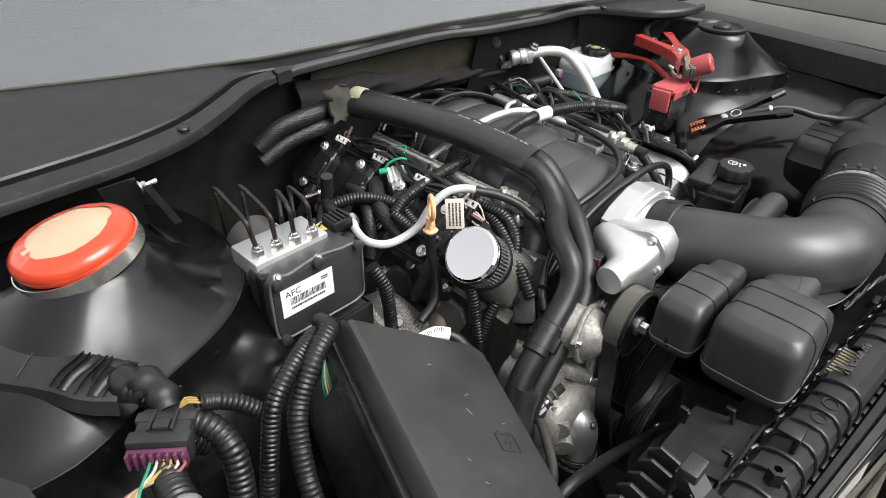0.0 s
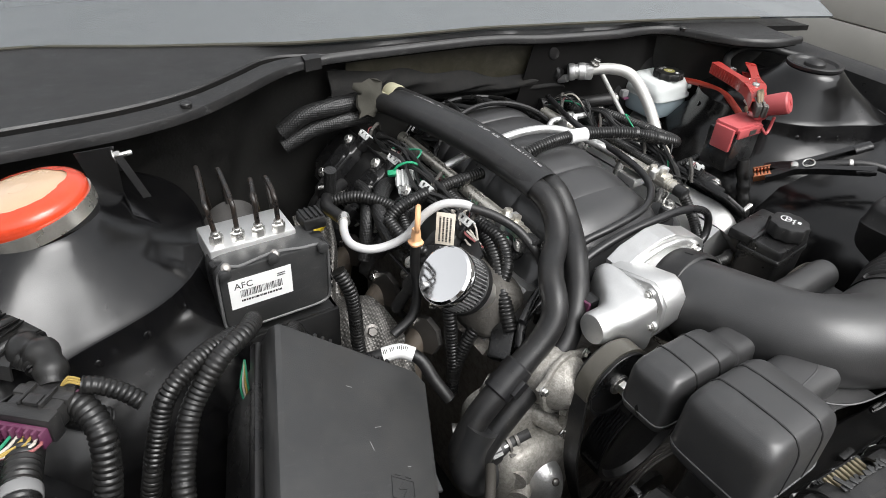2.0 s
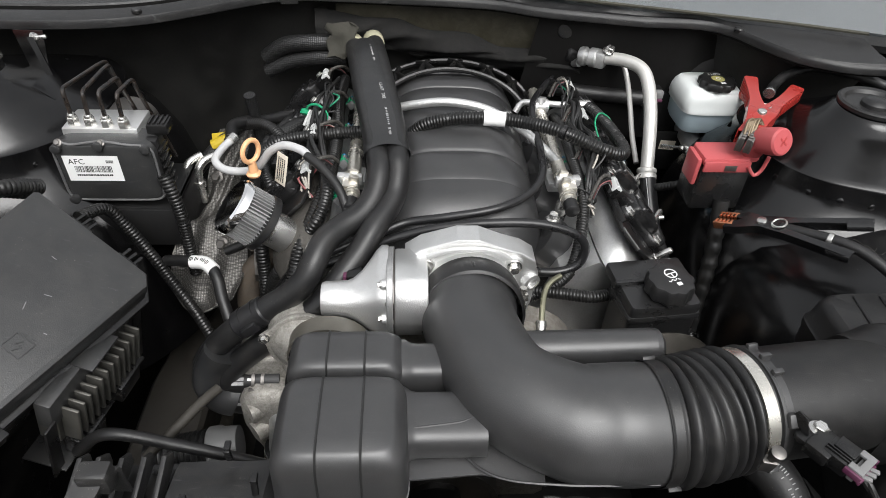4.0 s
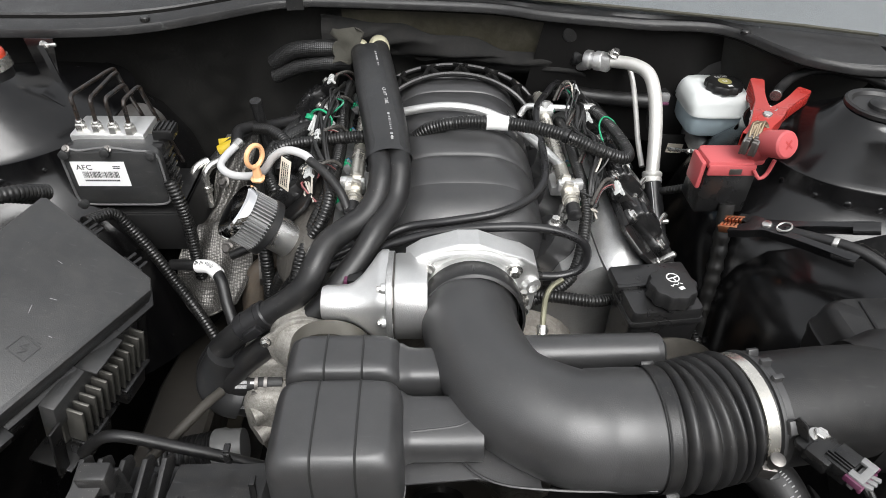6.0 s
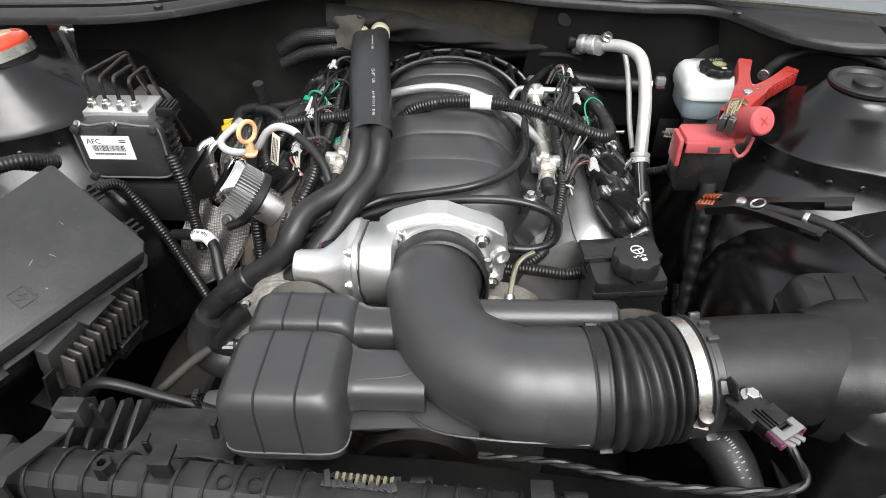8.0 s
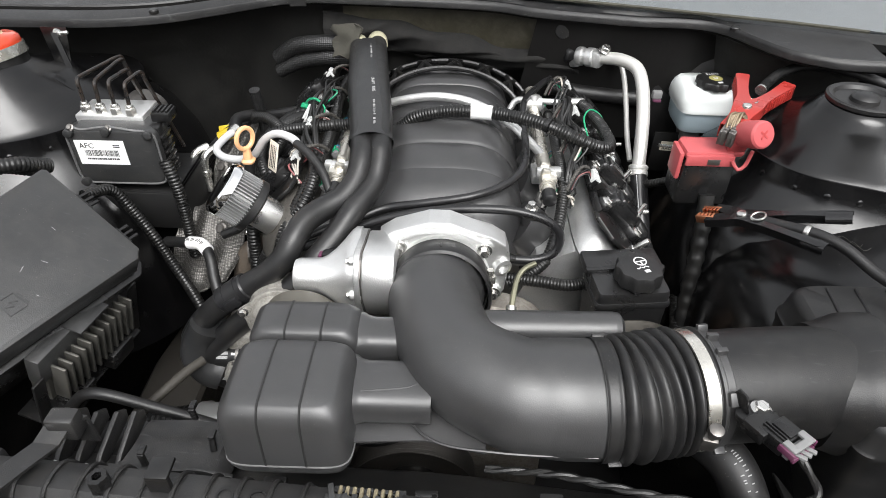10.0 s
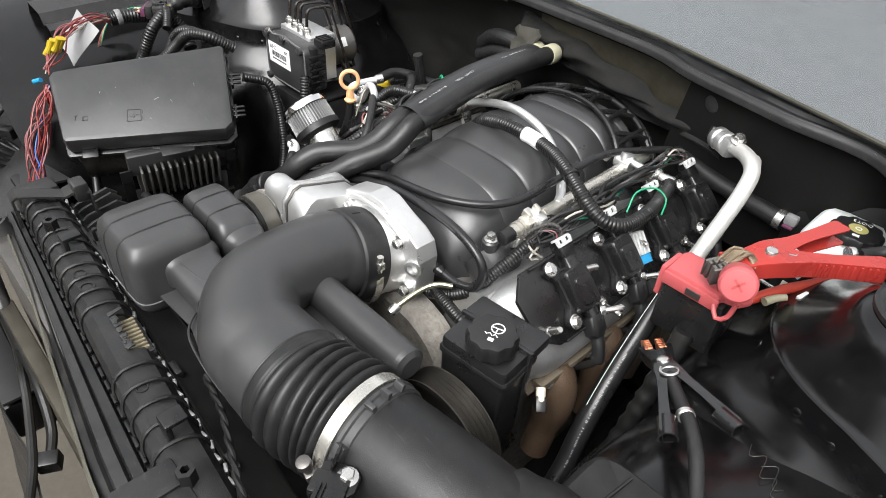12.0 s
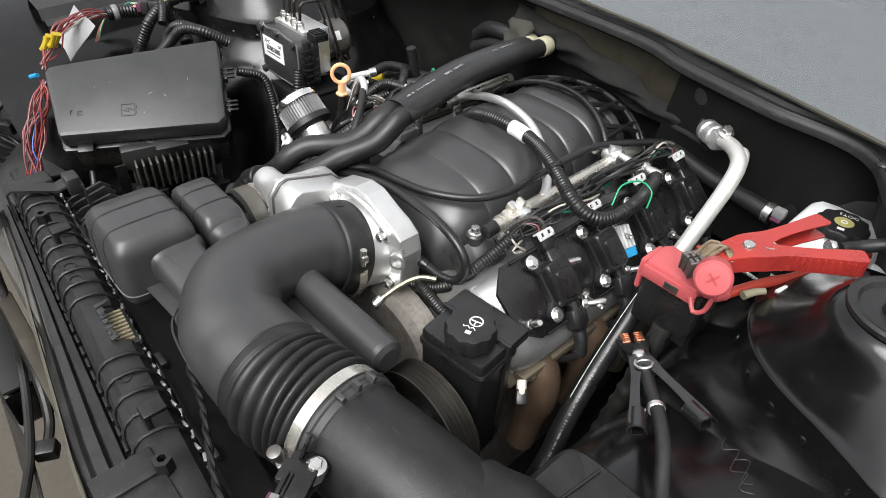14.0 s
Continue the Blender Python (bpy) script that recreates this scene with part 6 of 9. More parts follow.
# corrugated wiring conduits
run("wiring_conduit", "black corrugated conduit crossing over the manifold, white tape on it", "wiring conduit", [(-0.262, 0.236, 0.872), (-0.235, 0.24, 0.886), (-0.166, 0.247, 0.893), (-0.11, 0.243, 0.90)], 0.0088, CONDUIT, "wiring conduits", 0.0042)
cr = [(-0.062, 0.243, 0.895), (-0.04, 0.238, 0.914), (0.0, 0.235, 0.925), (0.048, 0.234, 0.926), (0.085, 0.226, 0.926), (0.124, 0.208, 0.926), (0.16, 0.19, 0.92), (0.19, 0.178, 0.912), (0.213, 0.180, 0.904), (0.226, 0.198, 0.899), (0.228, 0.23, 0.896), (0.224, 0.27, 0.895), (0.214, 0.315, 0.895), (0.207, 0.332, 0.895)]
wc = run("wiring_conduit", "black corrugated conduit looping over the coils, white tape on it", "wiring conduit", cr, 0.0092, CONDUIT, "wiring conduits", 0.0042, 12)
part("white_tape", sweep(spline([(0.036, 0.2345, 0.926), (0.048, 0.234, 0.926), (0.066, 0.231, 0.926)], 0.004), 0.0103, 16), WHITE, wc, "white tape wrap")
part("tie", lathe([(0.0098, 0), (0.0108, 0.001), (0.0108, 0.006), (0.0098, 0.007)], axis((0.137, 0.203, 0.9245), (0.8, -0.45, -0.12)), 16), PLASTIC, wc)
run("wiring_conduit", "taped black wiring conduit beside the fuel rail", "wiring conduit", [(0.16, 0.34, 0.872), (0.158, 0.28, 0.888), (0.157, 0.2, 0.886), (0.158, 0.13, 0.876), (0.15, 0.08, 0.85), (0.135, 0.045, 0.822), (0.11, 0.03, 0.805), (0.085, 0.025, 0.795)], 0.0078, TAPE, "wiring conduits", 0.0038)
run("wiring_conduit", "black corrugated conduit behind the steering reservoir", "wiring conduit", [(0.085, 0.03, 0.80), (0.12, 0.018, 0.806), (0.155, 0.012, 0.806), (0.18, 0.02, 0.802)], 0.0078, CONDUIT, "wiring conduits", 0.004)
for pts, r, lab_ in (
    ([(-0.165, 0.44, 0.882), (-0.17, 0.36, 0.886), (-0.165, 0.28, 0.882), (-0.166, 0.2, 0.878), (-0.175, 0.13, 0.868), (-0.195, 0.075, 0.84), (-0.205, 0.04, 0.81)], 0.0095, "black corrugated conduit along the coil row"),
    ([(-0.262, 0.236, 0.872), (-0.258, 0.20, 0.862), (-0.245, 0.17, 0.855), (-0.235, 0.16, 0.84)], 0.0085, "black corrugated conduit bending down by the dipstick"),
    ([(-0.172, 0.16, 0.884), (-0.167, 0.125, 0.879), (-0.176, 0.095, 0.862), (-0.196, 0.081, 0.838), (-0.217, 0.077, 0.810), (-0.236, 0.080, 0.778), (-0.249, 0.082, 0.74), (-0.255, 0.082, 0.70)], 0.0088, "black corrugated conduit beside the breather filter"),
    ([(-0.252, 0.104, 0.82), (-0.252, 0.097, 0.80), (-0.252, 0.091, 0.77), (-0.253, 0.082, 0.735), (-0.256, 0.078, 0.70)], 0.0088, "black corrugated conduit below the breather filter"),
    ([(-0.31, 0.33, 0.862), (-0.27, 0.30, 0.875), (-0.24, 0.26, 0.87), (-0.245, 0.21, 0.86)], 0.0085, "black corrugated conduit near the dipstick"),
    ([(-0.452, 0.082, 0.872), (-0.438, 0.118, 0.858), (-0.424, 0.124, 0.828), (-0.400, 0.116, 0.786), (-0.378, 0.102, 0.752), (-0.348, 0.075, 0.725), (-0.325, 0.055, 0.69)], 0.0076, "thick black conduit draped beside the fuse box"),
    ([(-0.371, 0.152, 0.885), (-0.362, 0.143, 0.86), (-0.358, 0.14, 0.83), (-0.357, 0.137, 0.79), (-0.355, 0.13, 0.74)], 0.0085, "black conduit hanging beside the brake unit"),
    ([(0.352, 0.14, 0.86), (0.352, 0.125, 0.82), (0.35, 0.11, 0.78), (0.345, 0.09, 0.72), (0.34, 0.06, 0.66)], 0.0095, "taped black battery cable conduit below the terminal box"),
    ([(0.345, 0.12, 0.70), (0.335, 0.06, 0.675), (0.33, 0.01, 0.65), (0.32, -0.04, 0.62)], 0.0105, "ribbed black conduit deep beside the head"),
    ([(0.275, 0.25, 0.80), (0.30, 0.22, 0.825), (0.325, 0.20, 0.845)], 0.006, "thin ribbed conduit to the terminal box"),
):
    run("wiring_conduit", lab_, "wiring conduit", pts, (lambda s: 0.0105 + 0.0008 * math.sin(s * 300) + 0.0005 * math.sin(s * 780)) if "taped" in lab_ else r, TAPE if "taped" in lab_ else CONDUIT, "wiring conduits", 0.0 if "taped" in lab_ else 0.0046)

# braided sleeves
for pts, r in (([(-0.296, 0.335, 0.905), (-0.295, 0.34, 0.88), (-0.294, 0.344, 0.85), (-0.29, 0.34, 0.81)], 0.0085),
               ([(-0.20, 0.34, 0.86), (-0.23, 0.31, 0.868), (-0.255, 0.27, 0.862), (-0.262, 0.22, 0.84)], 0.0115),
               ([(-0.24, 0.36, 0.855), (-0.25, 0.32, 0.86), (-0.27, 0.28, 0.85), (-0.285, 0.26, 0.80)], 0.0095),
               ([(-0.30, 0.505, 0.89), (-0.265, 0.495, 0.915), (-0.22, 0.485, 0.925), (-0.17, 0.487, 0.925)], 0.0135),
               ([(-0.30, 0.50, 0.868), (-0.255, 0.492, 0.89), (-0.205, 0.48, 0.902), (-0.165, 0.478, 0.902)], 0.0125),
               ([(-0.31, 0.328, 0.862), (-0.34, 0.30, 0.845), (-0.375, 0.285, 0.81), (-0.395, 0.28, 0.78)], 0.0095)):
    run("braided_sleeve", "black braided sleeve over wires", "wire sleeve", pts, r, BRAID, "braided sleeves", seg=14)

# breather pipe: silver bend, black tail
bp = thing("breather_pipe", (-0.26, 0.2, 0.86), "silver-grey breather hose looping round the dipstick", "breather pipe")
part("silver_bend", tube([(-0.312, 0.262, 0.873), (-0.322, 0.24, 0.87), (-0.325, 0.215, 0.868), (-0.31, 0.20, 0.864), (-0.285, 0.195, 0.864), (-0.262, 0.188, 0.876), (-0.242, 0.182, 0.903), (-0.221, 0.174, 0.917), (-0.198, 0.162, 0.917), (-0.188, 0.152, 0.912)], 0.0054, 14), SILVERHOSE, bp)
part("tail", tube([(-0.192, 0.155, 0.914), (-0.17, 0.135, 0.907), (-0.15, 0.112, 0.893), (-0.138, 0.088, 0.872), (-0.13, 0.075, 0.85)], 0.0058, 12), RUBBER, bp)
part("collar", lathe([(0.0082, -0.006), (0.0082, 0.006)], axis((-0.312, 0.262, 0.873), (0.4, 1, 0.1)), 14), STEEL, bp)
part("black_hose", tube([(-0.313, 0.265, 0.873), (-0.318, 0.30, 0.873), (-0.305, 0.328, 0.866), (-0.29, 0.36, 0.85), (-0.25, 0.40, 0.84)], 0.0085, 14), RUBBER, bp)
tag = thing("yellow_tag", (-0.35, 0.29, 0.83), "yellow warning tag wrapped round a hose", "tag")
part("sheet", block(0.024, 0.022, 0.0012, axis((-0.340, 0.300, 0.850), (-0.2, -0.8, 0.6), 15), 0.0004), YELLOW, tag)
part("wrap", tube([(-0.350, 0.296, 0.842), (-0.336, 0.299, 0.848), (-0.328, 0.302, 0.851)], 0.0094, 16), YELLOW, tag)
part("symbol", join(lathe([(0.004, 0), (0.006, 0), (0.006, 0.0004), (0.004, 0.0004)], axis((-0.340, 0.300, 0.850), (-0.2, -0.8, 0.6), 15) @ Matrix.Translation((0, 0, 0.0007)), 18, caps=False)), PRINT, tag)
wt = thing("white_tag", (-0.225, 0.165, 0.88), "small beige printed tag hanging from the breather pipe", "tag")
wtm = axis((-0.226, 0.158, 0.892), (-0.75, -0.6, 0.3), 95)
part("sheet", block(0.040, 0.024, 0.0008, wtm, 0.0003), BEIGE, wt)
part("number_bars", bars(4, 0.032, 0.018, wtm @ Matrix.Translation((0, 0, 0.0005)), 12, 0.5), PRINT, wt)

# dipstick
dp = thing("oil_dipstick", (-0.262, 0.165, 0.8), "peach plastic ring handle of an oil dipstick", "dipstick")
part("ring", tube([(-0.262 + 0.55 * 0.0135 * math.cos(a), 0.164 + 0.83 * 0.0135 * math.cos(a), 0.914 + 0.0145 * math.sin(a)) for a in (2 * math.pi * k / 20 for k in range(21))], 0.0032, 10, 0.004, flat=1.0), PEACH, dp)
part("neck", loft([[(x, y, z) for x, y in squircle(-0.263, 0.165, rx, ry, 20, 3.0)] for z, rx, ry in ((0.878, 0.008, 0.008), (0.881, 0.009, 0.009), (0.884, 0.006, 0.006), (0.899, 0.0042, 0.0052))]), PEACH, dp)
part("tube", tube([(-0.263, 0.165, 0.88), (-0.265, 0.162, 0.85), (-0.268, 0.15, 0.82), (-0.28, 0.14, 0.79), (-0.31, 0.135, 0.775)], 0.0065, 12), RUBBER, dp)

# breather filter
bf = thing("breather_filter", (-0.225, 0.091, 0.842), "small pleated breather filter with chrome top", "breather filter")
fm = axis((-0.2255, 0.091, 0.844), (-0.72, -0.08, 0.66)) @ Matrix.Scale(1.08, 4)
part("spigot", lathe([(0.021, -0.012), (0.021, 0.018), (0.0225, 0.02)], fm, 30), STEEL, bf)
part("rubber_base", lathe([(0.024, 0.014), (0.033, 0.018), (0.033, 0.026), (0.03, 0.028)], fm, 40), RUBBER, bf)
pl = []
for z, q in ((0.024, 1.0), (0.058, 0.97)):
    pl.append([fm @ Vector((r_ * q * math.cos(a), r_ * q * math.sin(a), z)) for a, r_ in ((2 * math.pi * (k + (0.25, 0.0, 0.0, -0.25)[k % 4]) / 184, 0.0318 if k % 4 in (1, 2) else 0.0262) for k in range(184))])
part("pleats", loft(pl), material("wire_gauze", (0.3, 0.3, 0.3), 0.4, metal=0.45, bump=0.9), bf, "grey gauze pleats", smooth=20)
part("chrome_band", lathe([(0.0315, 0.052), (0.0328, 0.053), (0.0328, 0.058), (0.0318, 0.061)], fm, 44, caps=False), CHROME, bf)
part("chrome_top", lathe([(0.0318, 0.0605), (0.029, 0.0632), (0.012, 0.0638), (0.004, 0.0638)], fm, 44), CHROME, bf, "mirror chrome top")

# ignition harness plug on the left bank
wp = thing("harness_plug", (-0.2, 0.3, 0.86), "pale grey multi-pin harness plug with green ties", "harness plug")
pm = axis((-0.196, 0.302, 0.882), (-0.5, -0.4, 0.8), 20)
part("shell", join(block(0.03, 0.024, 0.018, pm, 0.002), block(0.024, 0.016, 0.02, pm @ Matrix.Translation((0, -0.016, -0.004)), 0.002)), LIGHTGREY, wp)
for k in range(4):
    part("rib", block(0.003, 0.026, 0.004, pm @ Matrix.Translation((-0.0105 + k * 0.007, -0.002, 0.0105)), 0.0006), LIGHTGREY, wp)
part("green_tie", tube([pm @ Vector(p) for p in ((-0.02, 0.004, 0.008), (-0.008, 0.012, 0.02), (0.012, 0.014, 0.022), (0.026, 0.006, 0.012), (0.02, -0.008, 0.006))], 0.0018, 8), GREEN, wp, "green cable tie")
part("green_clip", block(0.012, 0.008, 0.008, pm @ Matrix.Translation((-0.018, 0.006, 0.012)), 0.001), GREEN, wp)
part("blue_plug", block(0.02, 0.012, 0.01, pm @ Matrix.Translation((0.0, -0.032, -0.004)), 0.001), BLUE, wp)
gp = thing("harness_plug", (0.225, 0.25, 0.85), "pale grey harness plug with blue end on the coils", "harness plug")
gz = Vector((0.70, -0.12, 0.70)).normalized()
gx = Vector((0.66, -0.13, -0.74))
gx = (gx - gz * gx.dot(gz)).normalized()
gm = Matrix((gx, gz.cross(gx), gz)).transposed().to_4x4()
gm.translation = Vector((0.2315, 0.2365, 0.8560))
part("shell", join(block(0.03, 0.018, 0.016, gm, 0.002), *[block(0.028, 0.003, 0.004, gm @ Matrix.Translation((0, -0.006 + k * 0.006, 0.009)), 0.0006) for k in range(3)]), LIGHTGREY, gp)
part("blue_end", block(0.012, 0.020, 0.014, gm @ Matrix.Translation((0.02, 0, 0)), 0.001), BLUE, gp)
part("green_tie", tube([(0.205, 0.24, 0.888), (0.20, 0.262, 0.906), (0.212, 0.285, 0.909), (0.228, 0.288, 0.9), (0.236, 0.27, 0.888)], 0.0012, 8), GREEN, gp, "green cable tie")

# loose bunches of thin wires at the coils
def wires(name, label, ends, n_, mats, seed, r=0.0014, sag=0.02, spread=0.012):
    rnd_ = random.Random(seed)
    t = thing(name, ends[0], label, "wires", "wire bunches")
    for k in range(n_):
        pts = []
        for i, e in enumerate(ends):
            w = spread * (0.35 if i in (0, len(ends) - 1) else 1.0)
            pts.append((e[0] + rnd_.uniform(-w, w), e[1] + rnd_.uniform(-w, w), e[2] + rnd_.uniform(-w, w)))
        part("wire", tube(pts, r, 6, 0.008), mats[k % len(mats)], t)
    return t


mixw = (PRINT, PRINT, WIRE_WHITE, PRINT, PRINT, PRINT, PRINT, WIRE_GREEN, PRINT, WIRE_PINK)
wires("wire_bunch", "loose thin wires beside the ignition coils", [(-0.17, 0.40, 0.885), (-0.18, 0.36, 0.90), (-0.175, 0.33, 0.905), (-0.19, 0.31, 0.89)], 9, mixw, 1)
wires("wire_bunch", "loose thin wires beside the dipstick", [(-0.18, 0.20, 0.88), (-0.19, 0.175, 0.89), (-0.2, 0.155, 0.885), (-0.19, 0.13, 0.87)], 7, (WIRE_WHITE, WIRE_WHITE, WIRE_PINK, PRINT), 2)
wires("wire_bunch", "loose thin wires beside the fuel rail", [(0.165, 0.15, 0.88), (0.18, 0.16, 0.897), (0.185, 0.2, 0.905), (0.18, 0.25, 0.89)], 8, mixw, 3)
wires("wire_bunch", "loose thin wires behind the ignition coils", [(0.165, 0.30, 0.885), (0.175, 0.34, 0.905), (0.18, 0.39, 0.905), (0.17, 0.43, 0.885)], 8, mixw, 4)
wires("wire_bunch", "dark wires beside the fuel rail", [(0.17, 0.12, 0.86), (0.16, 0.11, 0.87), (0.15, 0.14, 0.878), (0.152, 0.18, 0.88)], 6, (PRINT, PRINT, WIRE_WHITE), 5)

wires("coil_harness", "black taped coil harness looping beside the fuel rail", [(0.160, 0.115, 0.872), (0.172, 0.15, 0.892), (0.178, 0.205, 0.904), (0.172, 0.26, 0.898), (0.182, 0.31, 0.904), (0.176, 0.37, 0.890)], 7, (TAPE, TAPE, PRINT), 6, 0.0026, spread=0.010)
wires("coil_harness", "black taped coil harness looping beside the fuel rail", [(-0.172, 0.18, 0.868), (-0.186, 0.215, 0.892), (-0.190, 0.27, 0.896), (-0.186, 0.33, 0.900), (-0.180, 0.39, 0.892), (-0.172, 0.44, 0.880)], 8, (TAPE, PRINT, TAPE), 7, 0.0028, spread=0.012)

# ---------- positive terminal box ----------
term = thing("terminal_box", (0.345, 0.155, 0.83), "faded red plastic positive terminal cover on a black box", "terminal box")
part("base", box(0.311, 0.378, 0.148, 0.2, 0.835, 0.902, 0.004), COILBLACK, term)
part("cover", prism([(-0.037, -0.020), (0.022, -0.022), (0.026, -0.014), (0.040, -0.010), (0.046, 0.002), (0.042, 0.014), (0.026, 0.024), (-0.034, 0.024), (-0.039, 0.016)], 0.013, Matrix.Translation((0.348, 0.168, 0.902)), 0.005), RED_SOFT, term)
part("side_flap", box(0.3035, 0.3105, 0.150, 0.186, 0.872, 0.911, 0.003), RED_SOFT, term)
part("front_flap", box(0.311, 0.372, 0.1435, 0.1475, 0.896, 0.911, 0.0015), RED_SOFT, term)
part("window", box(0.338, 0.354, 0.1425, 0.144, 0.8985, 0.9065, 0.0005), STEEL_DARK, term, "small dark latch window")
part("post", join(lathe([(0.009, 0), (0.009, 0.02), (0.005, 0.021), (0.005, 0.034)], Matrix.Translation((0.372, 0.168, 0.918)), 16), lathe([(0.0085, 0.02), (0.0085, 0.028)], Matrix.Translation((0.372, 0.168, 0.918)), 6)), STEEL, term, "threaded steel terminal post")
capw = Vector((0.30, -0.86, 0.42))
cm = axis(Vector((0.386, 0.124, 0.953)) - capw.normalized() * 0.034, capw)
rc = part("round_cap", lathe([(0.0155, 0), (0.0165, 0.004), (0.0176, 0.026), (0.017, 0.032), (0.0148, 0.0345), (0.008, 0.035)], cm, 40), RED_SOFT, term)
part("plus_sign", join(block(0.013, 0.0022, 0.0008, cm @ Matrix.Translation((0, 0, 0.0352)) @ Matrix.Rotation(0.8, 4, "Z"), 0), block(0.0022, 0.013, 0.0008, cm @ Matrix.Translation((0, 0, 0.0352)) @ Matrix.Rotation(0.8, 4, "Z"), 0)), material("dark_red_plastic", (0.4, 0.05, 0.05), 0.5), rc)
part("hinge_arm", join(block(0.022, 0.01, 0.03, Matrix.Translation((0.374, 0.150, 0.928)) @ Matrix.Rotation(0.5, 4, "X"), 0.002), tube([(0.368, 0.143, 0.906), (0.376, 0.138, 0.896), (0.385, 0.14, 0.902), (0.388, 0.14, 0.922)], 0.0025, 8)), RED_SOFT, term)

term.location = Vector(term.location) + Vector((0.0, -0.006, 0.008))

# ---------- jumper clamps ----------
def clamp_half(P, J, E, up, out, wp, we, h, t=0.0014):
    """One pressed half of a clamp: two flat flanges joined by a web along the outer edge, from jaw over pivot to grip end."""
    P, J, E, up, out = Vector(P), Vector(J), Vector(E), Vector(up).normalized(), Vector(out)
    stations = [(J, 0.007, 0.003), (J.lerp(P, 0.5), 0.009, 0.006), (P, wp * 0.50, wp * 0.30), (P.lerp(E, 0.16), wp * 0.42, wp * 0.24), (P.lerp(E, 0.32), we * 0.52, we * 0.22), (P.lerp(E, 0.6), we * 0.48, we * 0.2), (P.lerp(E, 0.97), we * 0.5, we * 0.36), (E, we * 0.38, we * 0.28)]
    side = out - up * out.dot(up)
    side.normalize()
    arm = (E - P).normalized().cross(up).normalized()
    arm = arm if arm.dot(side) > 0 else -arm
    outer, inner = [], []
    for i, (c, a, b) in enumerate(stations):
        s_ = side.lerp(arm, min(1.0, max(0.0, (i - 1) / 3))).normalized()
        outer.append(c + s_ * a)
        inner.append(c - s_ * b)
    n_ = 24
    oc, ic_ = spline(outer, 0.003), spline(inner, 0.003)
    oc = [oc[round(k * (len(oc) - 1) / n_)] for k in range(n_ + 1)]
    ic_ = [ic_[round(k * (len(ic_) - 1) / n_)] for k in range(n_ + 1)]
    plates = []
    for lift in (h / 2, -h / 2):
        plates.append(loft([[o + up * (lift - t / 2), i_ + up * (lift - t / 2), i_ + up * (lift + t / 2), o + up * (lift + t / 2)] for o, i_ in zip(oc, ic_)]))
    web = loft([[o.lerp(i_, -0.01) + up * q * h / 2 for q in (-0.98, 0.98)] + [o.lerp(i_, 0.07) + up * q * h / 2 for q in (0.98, -0.98)] for o, i_ in zip(oc, ic_)])
    return join(*plates, web), oc


def clamp(name, label, pivot, jaw, ends, up, wp, we, h, mat, jawmat, ribs, gap=0.008):
    """A jumper clamp: two pressed halves crossing at a rivet, toothed jaws, a coil spring."""
    c = thing(name, pivot, label, "jumper clamp", "jumper clamps")
    P, J, up = Vector(pivot), Vector(jaw), Vector(up).normalized()
    mid = (Vector(ends[0]) + Vector(ends[1])) / 2
    for e in ends:
        e = Vector(e)
        out = (e - mid).normalized()
        jj = J + out * gap
        bm, edge = clamp_half(P, jj, e, up, out, wp, we, h)
        half = part("handle_half", bm, mat, c, smooth=50)
        m = len(edge)
        for k in range(ribs):
            i = int(m * (0.52 + 0.40 * k / max(1, ribs)))
            d = (edge[i + 1] - edge[i - 1]).normalized()
            fr_ = Matrix((d, out, up)).transposed().to_4x4()
            fr_.translation = edge[i] + out * 0.0006
            part("grip_rib", block(0.0022, 0.0022, h * 0.86, fr_, 0.0007), mat, half)
        fr_ = Matrix(((P - J).normalized(), out, up)).transposed().to_4x4()
        fr_.translation = jj - out * 0.002
        jp = part("jaw_plate", block(0.026, 0.003, h * 1.1, fr_ @ Matrix.Translation((-0.004, 0.002, 0.001)), 0.001), jawmat, c, "toothed metal jaw")
        for k in range(5):
            part("tooth", block(0.0035, 0.006, h * 1.15, fr_ @ Matrix.Translation((-0.014 + k * 0.005, -0.002, 0.001)), 0.001), jawmat, jp)
    part("rivet", lathe([(0.0062, -h / 2 - 0.003), (0.0062, h / 2 + 0.0015), (0.0052, h / 2 + 0.0032), (0.002, h / 2 + 0.0038)], axis(P, up), 20), STEEL, c, "bright rivet")
    back = (mid - P).normalized()
    part("spring", tube([P + back * 0.020 + up * (-0.006 + 0.0034 * k / 8) + (back * math.cos(k * math.pi / 4) + back.cross(up) * math.sin(k * math.pi / 4)) * 0.0082 for k in range(36)], 0.0012, 6, 0.003), STEEL, c, "coil spring")
    return c


rclamp = clamp("jumper_clamp", "red painted battery jumper clamp gripping the positive terminal", (0.3860, 0.1815, 0.9590), (0.3610, 0.1500, 0.9470), ((0.4165, 0.2832, 0.9610), (0.4669, 0.2519, 0.9620)), (-0.02, -0.04, 1.0), 0.034, 0.021, 0.017, RED, STEEL_DARK, 9)
rnc = random.Random(8)
TARNISH = material("tarnished_braid", (0.20, 0.16, 0.11), 0.4, metal=0.8, bump=1.0, vary=0.4)
for k in range(7):
    part("copper_strand", tube([(0.352 + 0.002 * k, 0.148 + rnc.uniform(-0.003, 0.003), 0.952), (0.359 + 0.0022 * k, 0.159, 0.965 + rnc.uniform(0, 0.003)), (0.371 + 0.001 * k, 0.164 + rnc.uniform(-0.002, 0.002), 0.9655), (0.384, 0.158 + 0.001 * k, 0.958)], 0.0019, 8), TARNISH, rclamp, "tarnished braided strands")
